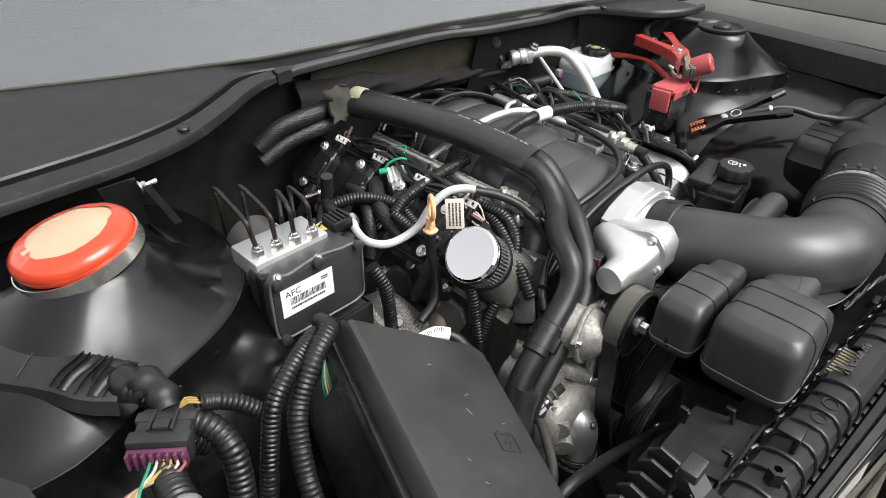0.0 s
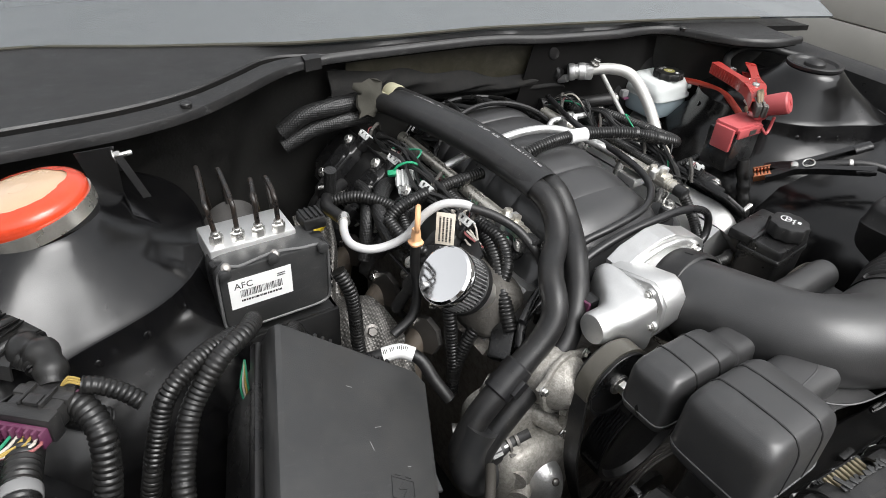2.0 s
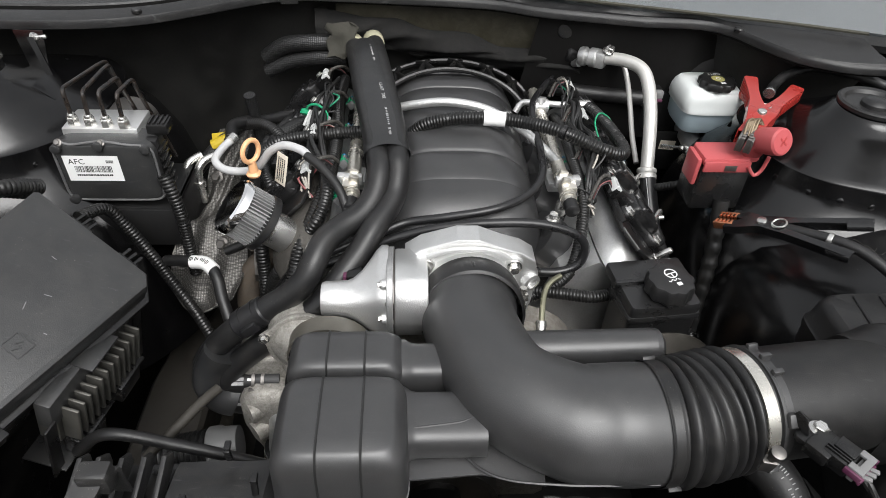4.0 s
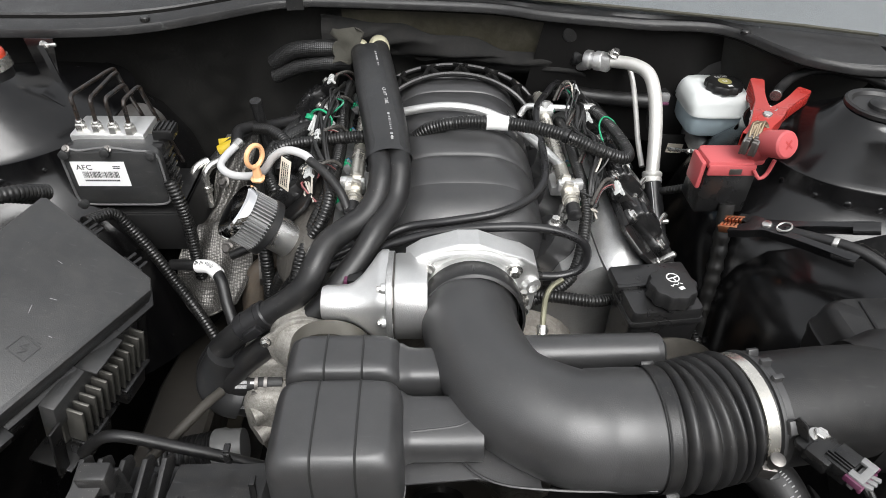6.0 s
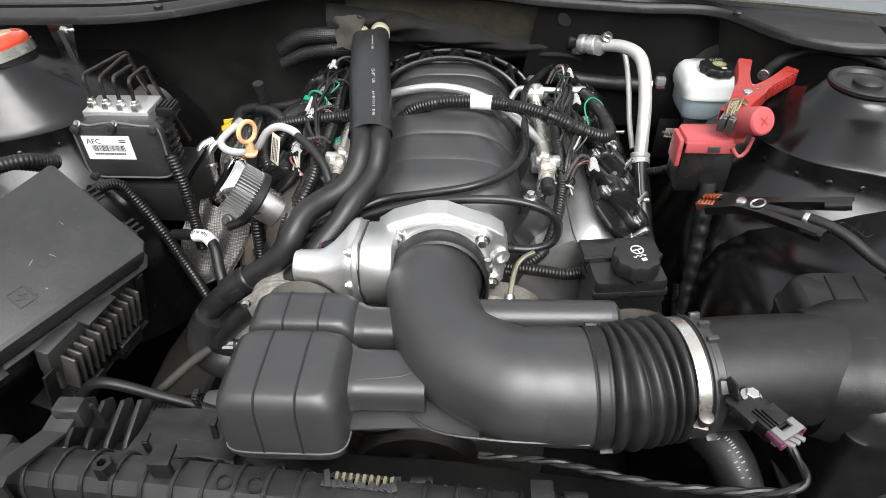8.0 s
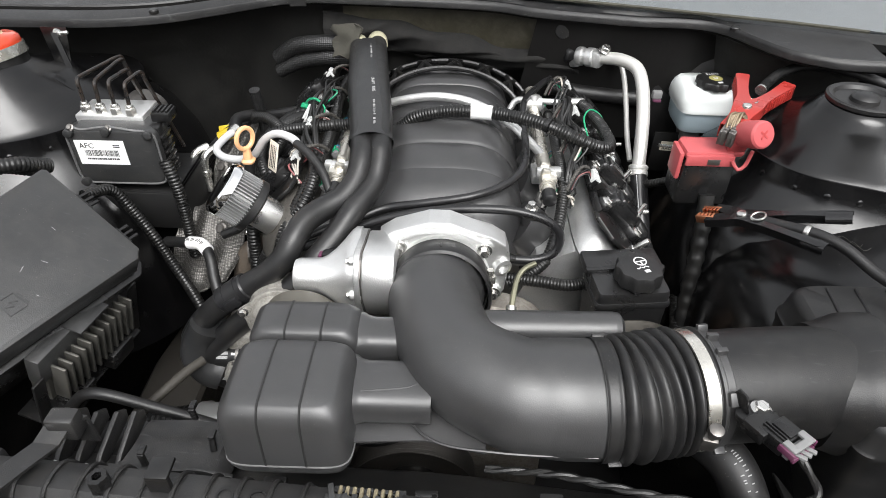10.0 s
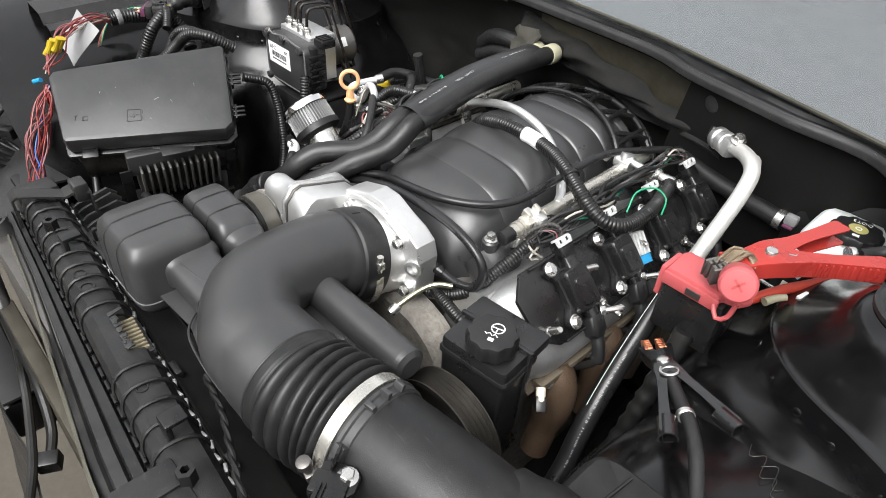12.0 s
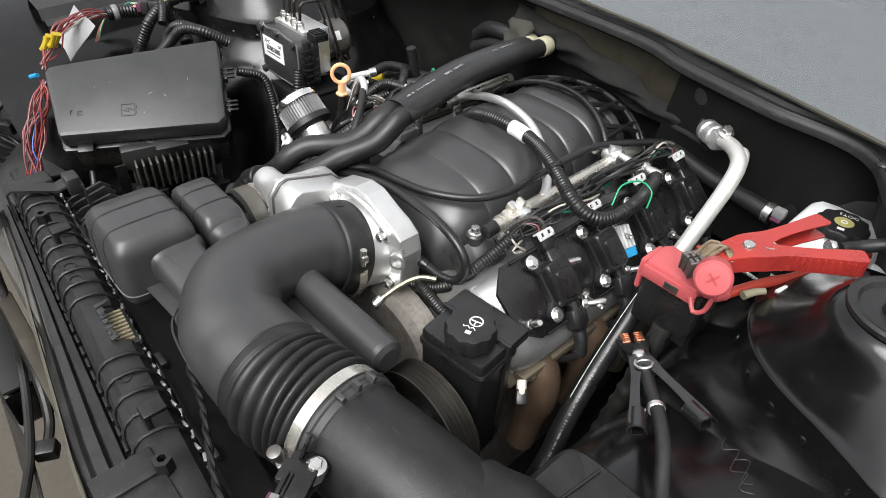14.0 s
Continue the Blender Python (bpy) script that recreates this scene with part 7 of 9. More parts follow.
run_pts = [(0.442, 0.268, 0.955), (0.455, 0.285, 0.957), (0.48, 0.302, 0.966), (0.52, 0.305, 0.975), (0.57, 0.29, 0.972), (0.62, 0.262, 0.962), (0.68, 0.22, 0.95)]
run("jumper_cable", "black jumper cable sagging behind the red clamp", "cable", run_pts, 0.0068, RUBBER, "jumper cables")
part("ferrule", lathe([(0.0074, 0), (0.0078, 0.001), (0.0078, 0.005), (0.0074, 0.006)], axis((0.434, 0.257, 0.957), (0.55, 0.75, 0.05)), 16), STEEL, rclamp)
run("battery_cable", "thick red battery cable leaving the terminal box", "cable", [(0.385, 0.180, 0.905), (0.405, 0.215, 0.914), (0.432, 0.262, 0.918), (0.452, 0.33, 0.91), (0.455, 0.38, 0.90), (0.455, 0.46, 0.88)], 0.0055, material("red_cable_sheath", (0.33, 0.035, 0.02), 0.4, vary=0.15), "cables")
CLAMPBLACK = material("glossy_black_clamp", (0.008, 0.008, 0.0085), 0.16, bump=0.5, fine=260, spec=0.7, vary=0.3, scratch=0.1)
bclamp = clamp("jumper_clamp", "black plastic-coated jumper clamp with copper jaws lying on the fender", (0.3681, 0.0650, 0.8760), (0.3455, 0.0950, 0.8580), ((0.4180, -0.0231, 0.9000), (0.4547, 0.0112, 0.9170)), (-0.42, 0.0, 0.91), 0.019, 0.012, 0.011, CLAMPBLACK, COPPER, 0, 0.0095)
for e in ((0.4180, -0.0231, 0.9000), (0.4547, 0.0112, 0.9170)):
    d = (Vector(e) - Vector((0.3681, 0.0650, 0.8760))).normalized()
    part("end_curl", thick(loft([[Vector(e) + d * q + Vector((-0.42, 0, 0.91)) * (0.007 * math.cos(a)) + d.cross(Vector((-0.42, 0, 0.91))) * (0.0085 * math.sin(a)) for a in np.linspace(-1.9, 1.9, 12)] for q in (-0.022, -0.012, -0.004, 0.004)], closed=False), 0.0014), CLAMPBLACK, bclamp, "frayed plastic sleeve end", smooth=60)
run("jumper_cable", "black jumper cable from the clamp over the inner fender", "cable", [(0.382, 0.050, 0.884), (0.402, 0.025, 0.893), (0.425, 0.000, 0.900), (0.444, -0.024, 0.899), (0.468, -0.06, 0.890), (0.50, -0.105, 0.893), (0.535, -0.16, 0.95), (0.56, -0.22, 0.945)], 0.0062, RUBBER, "jumper cables")
part("ferrule", lathe([(0.0068, 0), (0.0078, 0.001), (0.0078, 0.005), (0.0068, 0.006)], axis((0.414, 0.012, 0.8965), (0.63, -0.75, 0.15)), 16), STEEL, bclamp, "bright steel ferrule")

# connector beside the red clamp
pc = thing("loose_connector", (0.40, 0.235, 0.88), "cream and clear wire connector behind the terminal box", "connector")
part("boot", tube([(0.400, 0.180, 0.914), (0.406, 0.192, 0.916), (0.413, 0.199, 0.918)], lambda q: 0.0046 - 0.05 * q, 12), material("dusty_cream_boot", (0.20, 0.185, 0.125), 0.5, dust=0.3), pc)
part("plug", block(0.008, 0.007, 0.014, axis((0.425, 0.208, 0.921), (0.3, 0.8, 0.2)), 0.002), LIGHTGREY, pc)

# ---------- air conditioning pipe ----------
ac = thing("ac_pipe", (0.25, 0.41, 0.9), "bare aluminium air conditioning pipe with crimped hose", "ac pipe")
acp = [(0.225, 0.418, 0.937), (0.25, 0.405, 0.941), (0.272, 0.386, 0.945), (0.29, 0.362, 0.942), (0.296, 0.335, 0.925), (0.296, 0.30, 0.892), (0.293, 0.27, 0.855), (0.290, 0.248, 0.828)]
part("pipe", tube(acp, 0.0098, 20), PIPE_ALU, ac)
part("fitting", join(lathe([(0.0135, 0), (0.015, 0.003), (0.015, 0.01), (0.0125, 0.012), (0.0125, 0.016), (0.015, 0.018), (0.015, 0.028), (0.013, 0.03)], axis((0.21, 0.43, 0.934), (0.8, -0.55, 0.12)), 24), block(0.02, 0.024, 0.026, Matrix.Translation((0.238, 0.412, 0.937)) @ Matrix.Rotation(-0.6, 4, "Z"), 0.005)), ALU, ac)
part("nut", bolt((0.247, 0.405, 0.952), (0.2, -0.3, 1), 0.014, 0.009), STEEL, ac)
part("crimp", lathe([(0.0125, 0), (0.0145, 0.002), (0.0145, 0.006), (0.0132, 0.008), (0.0145, 0.01), (0.0145, 0.016), (0.0132, 0.018), (0.0145, 0.02), (0.0145, 0.026), (0.0125, 0.028)], axis((0.2905, 0.254, 0.836), (-0.06, -0.64, -0.77)), 24), PIPE_ALU, ac)
hp = [(0.289, 0.240, 0.825), (0.290, 0.205, 0.796), (0.2915, 0.168, 0.762), (0.294, 0.138, 0.736), (0.298, 0.106, 0.708), (0.302, 0.080, 0.680), (0.308, 0.050, 0.645), (0.312, 0.0, 0.60)]
part("hose", tube(hp, 0.0128, 20), RUBBER_SHINY, ac, "glossy black rubber hose with white stripe")
part("stripe", tube([Vector(p) + Vector((-0.0055, -0.0088, 0.0078)) for p in hp[:5]], 0.0005, 6), PRINT_WHITE, ac, "thin white stripe")
marks("print", hp, 0.0129, PRINT_FAINT, ac, 0.10, 0.26, (0.3, -0.5, 0.75), 0.003, 6)
part("thin_pipe", tube([(0.262, 0.425, 0.93), (0.276, 0.418, 0.93), (0.284, 0.40, 0.91), (0.286, 0.365, 0.88), (0.285, 0.325, 0.85), (0.286, 0.285, 0.825)], 0.0042, 12), PIPE_ALU, ac)
part("rear_pipe", tube([(0.176, 0.575, 0.912), (0.172, 0.55, 0.915), (0.175, 0.52, 0.905), (0.19, 0.49, 0.902), (0.205, 0.455, 0.912), (0.212, 0.432, 0.922)], 0.007, 14), ALU, ac)
part("end_cap", lathe([(0.012, 0), (0.0125, 0.004), (0.0125, 0.014), (0.009, 0.017)], axis((0.208, 0.452, 0.928), (-0.85, -0.2, 0.1)), 20), RUBBER, ac, "black plastic service cap")
vl = thing("vacuum_hose", (0.30, 0.42, 0.88), "fat black vacuum hose with spring clamp behind the pipes", "hose")
part("hose", tube([(0.17, 0.45, 0.872), (0.22, 0.44, 0.868), (0.28, 0.43, 0.866), (0.335, 0.42, 0.866)], 0.0125, 16), RUBBER, vl)
part("clamp", lathe([(0.013, 0), (0.0138, 0), (0.0138, 0.01), (0.013, 0.01)], axis((0.325, 0.422, 0.866), (1, -0.1, 0)), 20, caps=False), STEEL, vl)
part("plug", block(0.016, 0.012, 0.014, Matrix.Translation((0.345, 0.408, 0.880)), 0.003), MIDGREY, vl, "grey sensor plug with purple lock")
part("lock", block(0.013, 0.008, 0.004, Matrix.Translation((0.345, 0.403, 0.872)), 0.001), PURPLE, vl)

# ---------- cables along the manifold front ----------
run("black_cable", "smooth black cable lying across the manifold front", "cable", [(-0.20, 0.03, 0.83), (-0.16, 0.05, 0.845), (-0.109, 0.062, 0.86), (-0.07, 0.078, 0.868), (-0.02, 0.075, 0.879), (0.04, 0.08, 0.888), (0.085, 0.11, 0.89), (0.107, 0.15, 0.893), (0.112, 0.2, 0.898), (0.113, 0.26, 0.902), (0.12, 0.32, 0.905), (0.15, 0.39, 0.90), (0.17, 0.43, 0.895)], 0.0052, RUBBER_SHINY, "cables")
run("black_cable", "smooth black vapour hose curling beside the throttle body", "cable", [(-0.215, 0.012, 0.81), (-0.19, 0.035, 0.825), (-0.14, 0.048, 0.84), (-0.08, 0.056, 0.863), (-0.02, 0.055, 0.88), (0.04, 0.052, 0.888), (0.09, 0.052, 0.886), (0.13, 0.05, 0.874), (0.147, 0.048, 0.855), (0.142, 0.043, 0.832), (0.118, 0.04, 0.822), (0.085, 0.038, 0.824)], 0.0055, RUBBER_SHINY, "cables")
vc = thing("vapour_coupling", (0.075, 0.037, 0.82), "black barbed quick coupling beside the throttle body", "coupling")
part("barb", lathe([(0.005, 0), (0.0075, 0.002), (0.0075, 0.007), (0.0058, 0.009), (0.0075, 0.012), (0.0058, 0.015), (0.0075, 0.018), (0.005, 0.026)], axis((0.068, 0.037, 0.8255), (1, 0.02, -0.05)), 16), PLASTIC, vc)
part("collar", lathe([(0.0105, 0), (0.0105, 0.006), (0.008, 0.007)], axis((0.062, 0.037, 0.8258), (1, 0.02, -0.05)), 18), PLASTIC, vc)
gpipe = thing("metal_vapour_pipe", (0.09, 0.0, 0.8), "thin greenish metal vapour pipe with crimp", "pipe")
part("pipe", tube([(0.118, 0.03, 0.824), (0.105, 0.02, 0.824), (0.096, 0.008, 0.820), (0.091, -0.01, 0.814), (0.087, -0.03, 0.805)], 0.0035, 10), material("olive_plated_steel", (0.36, 0.35, 0.25), 0.35, metal=0.9), gpipe)
part("crimp", lathe([(0.006, 0), (0.0065, 0.002), (0.0065, 0.012), (0.005, 0.014)], axis((0.087, -0.028, 0.806), (-0.1, -0.7, -0.5)), 12), STEEL, gpipe)

# ---------- engine front: pulleys, belt, pump ----------
def pulley(name, at, r, w, label, mat=STEEL, hub=True, grooves=0):
    p = thing(name, at, label, "pulley", "belt pulleys")
    m = axis(at, (0, -1, 0))
    prof_ = [(r * 0.55, -w * 0.3), (r * 0.9, -w * 0.5), (r, -w * 0.5)]
    if grooves:
        for k in range(grooves):
            a = -w * 0.45 + 0.9 * w * k / grooves
            b = 0.9 * w / grooves
            prof_ += [(r, a), (r - 0.0035, a + b * 0.5), (r, a + b)]
    else:
        prof_ += [(r, w * 0.45)]
    prof_ += [(r, w * 0.5), (r * 0.92, w * 0.5), (r * 0.86, w * 0.2), (r * 0.5, w * 0.1)]
    part("rim", lathe(prof_, m, 48), mat, p)
    if hub:
        part("hub", lathe([(r * 0.42, 0), (r * 0.42, w * 0.35), (r * 0.3, w * 0.45)], m, 24), RUBBER, p)
        part("bolt", bolt(m @ Vector((0, 0, w * 0.42)), (0, -1, 0), 0.015, 0.01), STEEL, p)
    return p


ip = pulley("idler_pulley", (-0.151, -0.070, 0.806), 0.042, 0.026, "black idler pulley with hexagon bolt under a worn belt", RUBBER, False)
im_ = axis((-0.151, -0.070, 0.806), (0, -1, 0))
part("face", lathe([(0.0425, 0.0125), (0.0432, 0.0140), (0.0425, 0.0150), (0.0405, 0.0145), (0.039, 0.0115), (0.031, 0.0085), (0.0285, 0.0105), (0.022, 0.0095), (0.020, 0.0065), (0.0125, 0.0065), (0.0120, 0.0125), (0.004, 0.0128)], im_, 56), RUBBER_SHINY, ip, "black moulded pulley face")
part("washer", lathe([(0.0125, 0.0125), (0.0125, 0.0145), (0.010, 0.0150)], im_, 24), STEEL, ip)
part("face_bolt", bolt(im_ @ Vector((0, 0, 0.0145)), (0, -1, 0), 0.016, 0.011), STEEL, ip)
alt = thing("coolant_housing", (-0.19, -0.02, 0.75), "cast aluminium pump housing behind the idler pulley", "pump housing")
pm_ = axis((-0.196, 0.012, 0.782), (0.16, -1, 0.12))
part("drum", lathe([(0.026, 0), (0.034, 0.004), (0.037, 0.012), (0.037, 0.036), (0.0345, 0.041), (0.0335, 0.047)], pm_, 40), CASTING, alt)
part("flange", prism([(0.042 * (1.12 if k in (2, 9, 15) else 0.92) * math.cos(2 * math.pi * k / 20), 0.042 * (1.12 if k in (2, 9, 15) else 0.92) * math.sin(2 * math.pi * k / 20)) for k in range(20)], 0.007, pm_ @ Matrix.Translation((0, 0, 0.047)), 0.002), CASTING, alt)
part("neck", lathe([(0.033, 0.054), (0.030, 0.062), (0.018, 0.075)], pm_, 32), CASTING, alt)
for k in (2, 9, 15):
    part("bolt", bolt(pm_ @ Vector((0.0415 * math.cos(2 * math.pi * k / 20), 0.0415 * math.sin(2 * math.pi * k / 20), 0.054)), (0.16, -1, 0.12), 0.009, 0.006), STEEL, alt)
part("stay", tube([(-0.176, -0.035, 0.815), (-0.179, -0.043, 0.775), (-0.183, -0.047, 0.735), (-0.183, -0.046, 0.718)], 0.0075, 12, flat=0.7), CASTING, alt)
pulley("crank_pulley", (-0.03, -0.085, 0.53), 0.085, 0.035, "black ribbed crankshaft pulley deep below", STEEL_DARK, True, 6)
pulley("pump_pulley", (-0.085, -0.078, 0.685), 0.072, 0.032, "dark ribbed water pump pulley", RUBBER, False, 7)
pulley("steering_pulley", (0.224, -0.075, 0.752), 0.068, 0.03, "steering pump pulley with a worn belt behind the tube", material("worn_pulley_band", (0.07, 0.065, 0.057), 0.34, metal=0.7, vary=0.2, dust=0.2), True, 5)
belt = thing("drive_belt", (-0.1, -0.08, 0.5), "dusty ribbed rubber drive belt", "drive belt")
WORN = material("worn_belt", (0.075, 0.070, 0.058), 0.38, bump=0.3, vary=0.2, dust=0.2)
wrap = [(-0.151 + 0.0436 * math.cos(a), -0.070, 0.806 + 0.0436 * math.sin(a)) for a in np.linspace(radians(-20), radians(190), 30)]
def ribbon(path, half, t):
    """A flat band that lies along a path in the plane of the pulleys."""
    p = [Vector(q) for q in path]
    rings = []
    for i, c in enumerate(p):
        d = (p[min(i + 1, len(p) - 1)] - p[max(i - 1, 0)]).normalized()
        o = d.cross(Vector((0, 1, 0))).normalized()
        rings.append([c + Vector((0, -half, 0)) - o * t, c + Vector((0, half, 0)) - o * t, c + Vector((0, half, 0)) + o * t, c + Vector((0, -half, 0)) + o * t])
    return loft(rings)
part("idler_wrap", ribbon(wrap, 0.0100, 0.0016), WORN, belt, "worn shiny back of the belt")
part("outer_run", ribbon(spline([wrap[-1], (-0.200, -0.078, 0.76), (-0.188, -0.078, 0.68), (-0.15, -0.08, 0.57), (-0.118, -0.083, 0.51)], 0.01), 0.0105, 0.0018), RUBBER, belt)
part("inner_run", ribbon(spline([wrap[0], (-0.115, -0.078, 0.775), (-0.13, -0.078, 0.72), (-0.155, -0.079, 0.67)], 0.01), 0.0125, 0.0018), RUBBER, belt)
wpump = thing("water_pump", (-0.2, -0.04, 0.6), "grimy cast aluminium water pump with outlet elbow", "water pump")
part("housing", loft([[(x, y, z) for x, y in squircle(cx, cy, rx, ry, 32, 3.6)] for z, cx, cy, rx, ry in ((0.58, -0.20, -0.02, 0.06, 0.035), (0.65, -0.215, -0.028, 0.058, 0.036), (0.69, -0.218, -0.03, 0.054, 0.034), (0.708, -0.218, -0.028, 0.047, 0.029), (0.714, -0.218, -0.026, 0.034, 0.02))]), CASTING, wpump, smooth=50)
part("upper_body", loft([[(x, y, z) for x, z in squircle(-0.225, 0.715, 0.05 * q, 0.034 * q, 28, 3.2)] for y, q in ((0.03, 1.0), (-0.016, 1.0), (-0.026, 0.92), (-0.03, 0.7))]), CASTING, wpump, smooth=50)
part("elbow", tube([(-0.222, -0.03, 0.672), (-0.216, -0.052, 0.670), (-0.214, -0.064, 0.661), (-0.2155, -0.068, 0.645), (-0.2185, -0.068, 0.625), (-0.222, -0.068, 0.6)], 0.0225, 24), ALU, wpump)
part("elbow_flange", lathe([(0.029, 0), (0.031, 0.002), (0.031, 0.010), (0.027, 0.013)], axis((-0.222, -0.036, 0.674), (0.05, -1, -0.1)), 26), CASTING, wpump)
part("pipe_stub", tube([(-0.235, -0.045, 0.683), (-0.258, -0.06, 0.683)], 0.0135, 16), CASTING, wpump)
part("pipe_stub", tube([(-0.235, -0.05, 0.655), (-0.255, -0.068, 0.654)], 0.0135, 16), CASTING, wpump)
for a in (0.3, 2.2, 4.0):
    part("bolt", bolt(Vector((-0.2215, -0.049, 0.673)) + Vector((0.0265 * math.cos(a), 0, 0.0265 * math.sin(a))), (0.05, -1, -0.1), 0.010, 0.007), STEEL, wpump)
part("dimple", lathe([(0.005, 0), (0.004, 0.002), (0.002, 0.003)], axis((-0.2145, -0.0825, 0.676), (-0.1, -0.8, 0.6)), 14), STEEL_DARK, wpump)
for sx, sy, sz in ((-0.240, -0.027, 0.706), (-0.2500, -0.028, 0.662)):
    hcm = axis((sx, sy, sz), (-1, 0.0, 0.03))
    hcl = thing("hose_clamp", (sx, sy, sz), "dark spring clamp on a coolant hose joint", "hose clamp", "hose clamps")
    part("ring", join(lathe([(0.0155, 0), (0.0168, 0), (0.0168, 0.004), (0.0155, 0.004)], hcm, 24, caps=False), lathe([(0.0155, 0.011), (0.0168, 0.011), (0.0168, 0.015), (0.0155, 0.015)], hcm, 24, caps=False)), STEEL_DARK, hcl)
    part("ear", block(0.010, 0.005, 0.020, hcm @ Matrix.Translation((0.0, -0.0185, 0.008)), 0.001), STEEL_DARK, hcl)
    part("ear", block(0.005, 0.010, 0.020, hcm @ Matrix.Translation((0.0185, 0.0, 0.008)), 0.001), STEEL_DARK, hcl)
frail = thing("frame_rail", (-0.40, 0.0, 0.5), "dusty brown-black frame rail beside the engine", "frame rail", kind="structure")
part("rail", loft([[(x + 0.03 * (y > 0.2), y, z) for x, z in ((-0.455, 0.47), (-0.365, 0.47), (-0.360, 0.475), (-0.362, 0.535), (-0.368, 0.541), (-0.450, 0.545), (-0.456, 0.538))] for y in (-0.27, -0.1, 0.1, 0.3, 0.46)]), material("dusty_rail_paint", (0.028, 0.025, 0.021), 0.5, bump=0.4, dust=0.4, dustcolor=(0.06, 0.052, 0.042)), frail, smooth=35)
rbh = thing("ribbed_duct", (-0.345, -0.04, 0.55), "dark ribbed rubber duct with a grey plastic collar", "duct")
part("duct", conduit([(-0.41, -0.045, 0.560), (-0.375, -0.040, 0.566), (-0.33, -0.035, 0.572)], 0.027, 0.007, 0.10, 24), RUBBER, rbh)
part("collar", lathe([(0.026, 0), (0.0285, 0.002), (0.0285, 0.016), (0.026, 0.020), (0.024, 0.04)], axis((-0.331, -0.035, 0.572), (1, 0.1, 0.12)), 28), MIDGREY, rbh, "grey plastic collar")
undertray = thing("crossmember", (0, 0.1, 0.3), "dark steel crossmember and tray below the engine", "crossmember", kind="structure")
part("tray", box(-0.34, 0.46, -0.20, 0.50, 0.30, 0.33, 0.01), PAINT_DULL, undertray)
part("long_boss", tube([(-0.245, 0.03, 0.755), (-0.22, -0.01, 0.742), (-0.186, -0.044, 0.716)], 0.012, 14), CASTING, wpump)
part("bolt", bolt((-0.184, -0.05, 0.7125), (0.35, -0.9, -0.2), 0.013, 0.011), STEEL, wpump)
lr = run("radiator_hose", "thick black lower radiator hose", "hose", [(-0.2195, -0.068, 0.618), (-0.222, -0.07, 0.59), (-0.23, -0.12, 0.53), (-0.25, -0.2, 0.46), (-0.28, -0.28, 0.42)], 0.0255, RUBBER, seg=20)
lcm = axis((-0.2198, -0.068, 0.622), (-0.1, -0.05, -1))
lrc = part("spring_clamp", join(lathe([(0.0258, 0), (0.0275, 0), (0.0275, 0.005), (0.0258, 0.005)], lcm, 30, caps=False), lathe([(0.0258, 0.012), (0.0275, 0.012), (0.0275, 0.017), (0.0258, 0.017)], lcm, 30, caps=False)), BAND, lr, "bright spring clamp")
part("clamp_bridge", join(block(0.018, 0.005, 0.019, lcm @ Matrix.Translation((-0.012, -0.026, 0.008)), 0.001), block(0.005, 0.02, 0.019, lcm @ Matrix.Translation((-0.027, -0.004, 0.008)), 0.001)), BAND, lrc)
part("seal", lathe([(0.0245, -0.004), (0.0268, -0.003), (0.0268, 0.0), (0.0245, 0.001)], lcm, 30), RUBBER, lr)
run("foil_sleeve", "crinkled silver foil sleeve round a hose", "foil sleeve", [(-0.298, 0.012, 0.712), (-0.274, 0.000, 0.716), (-0.245, 0.000, 0.722), (-0.215, 0.006, 0.730)], lambda s: 0.0125 + 0.0008 * math.sin(s * 900) + 0.0006 * math.sin(s * 2100 + 1), FOIL, step=0.002)
run("upper_cable", "black sheathed cable crossing in front of the engine", "cable", [(-0.42, -0.13, 0.72), (-0.373, -0.14, 0.764), (-0.31, -0.14, 0.742), (-0.249, -0.14, 0.714), (-0.18, -0.14, 0.675), (-0.105, -0.14, 0.631), (-0.05, -0.15, 0.59)], 0.0065, RUBBER, "cables")
sol = thing("purge_solenoid", (-0.205, 0.035, 0.77), "black purge solenoid with plug on the cylinder head", "solenoid")
part("body", join(block(0.03, 0.05, 0.028, axis((-0.208, 0.045, 0.792), (-0.6, -0.2, 0.75), 20), 0.004), block(0.022, 0.02, 0.02, axis((-0.222, 0.012, 0.776), (-0.6, -0.2, 0.75), 20), 0.003)), PLASTIC, sol)
part("port", lathe([(0.009, 0), (0.009, 0.03), (0.006, 0.031)], axis((-0.225, 0.02, 0.772), (-0.3, -0.8, -0.5)), 16), PLASTIC, sol)
part("ring", lathe([(0.0105, 0.012), (0.0115, 0.012), (0.0115, 0.018), (0.0105, 0.018)], axis((-0.225, 0.02, 0.772), (-0.3, -0.8, -0.5)), 16, caps=False), GASKET, sol, "brass-coloured ring")

# exhaust side of the left bank, heat shield and label hose
hs = thing("heat_shield", (-0.36, 0.22, 0.7), "dark dimpled metal heat shield over the manifold", "heat shield")
shield_left = spline([(-0.350, 0.345, 0.842), (-0.360, 0.29, 0.805), (-0.372, 0.253, 0.760), (-0.384, 0.185, 0.772), (-0.397, 0.140, 0.715), (-0.378, 0.108, 0.702), (-0.348, 0.080, 0.708)], 0.008)
shield_right = spline([(-0.300, 0.345, 0.842), (-0.310, 0.29, 0.812), (-0.328, 0.248, 0.765), (-0.305, 0.208, 0.782), (-0.290, 0.165, 0.768), (-0.288, 0.128, 0.750), (-0.302, 0.092, 0.727)], 0.008)
shield_rows = []
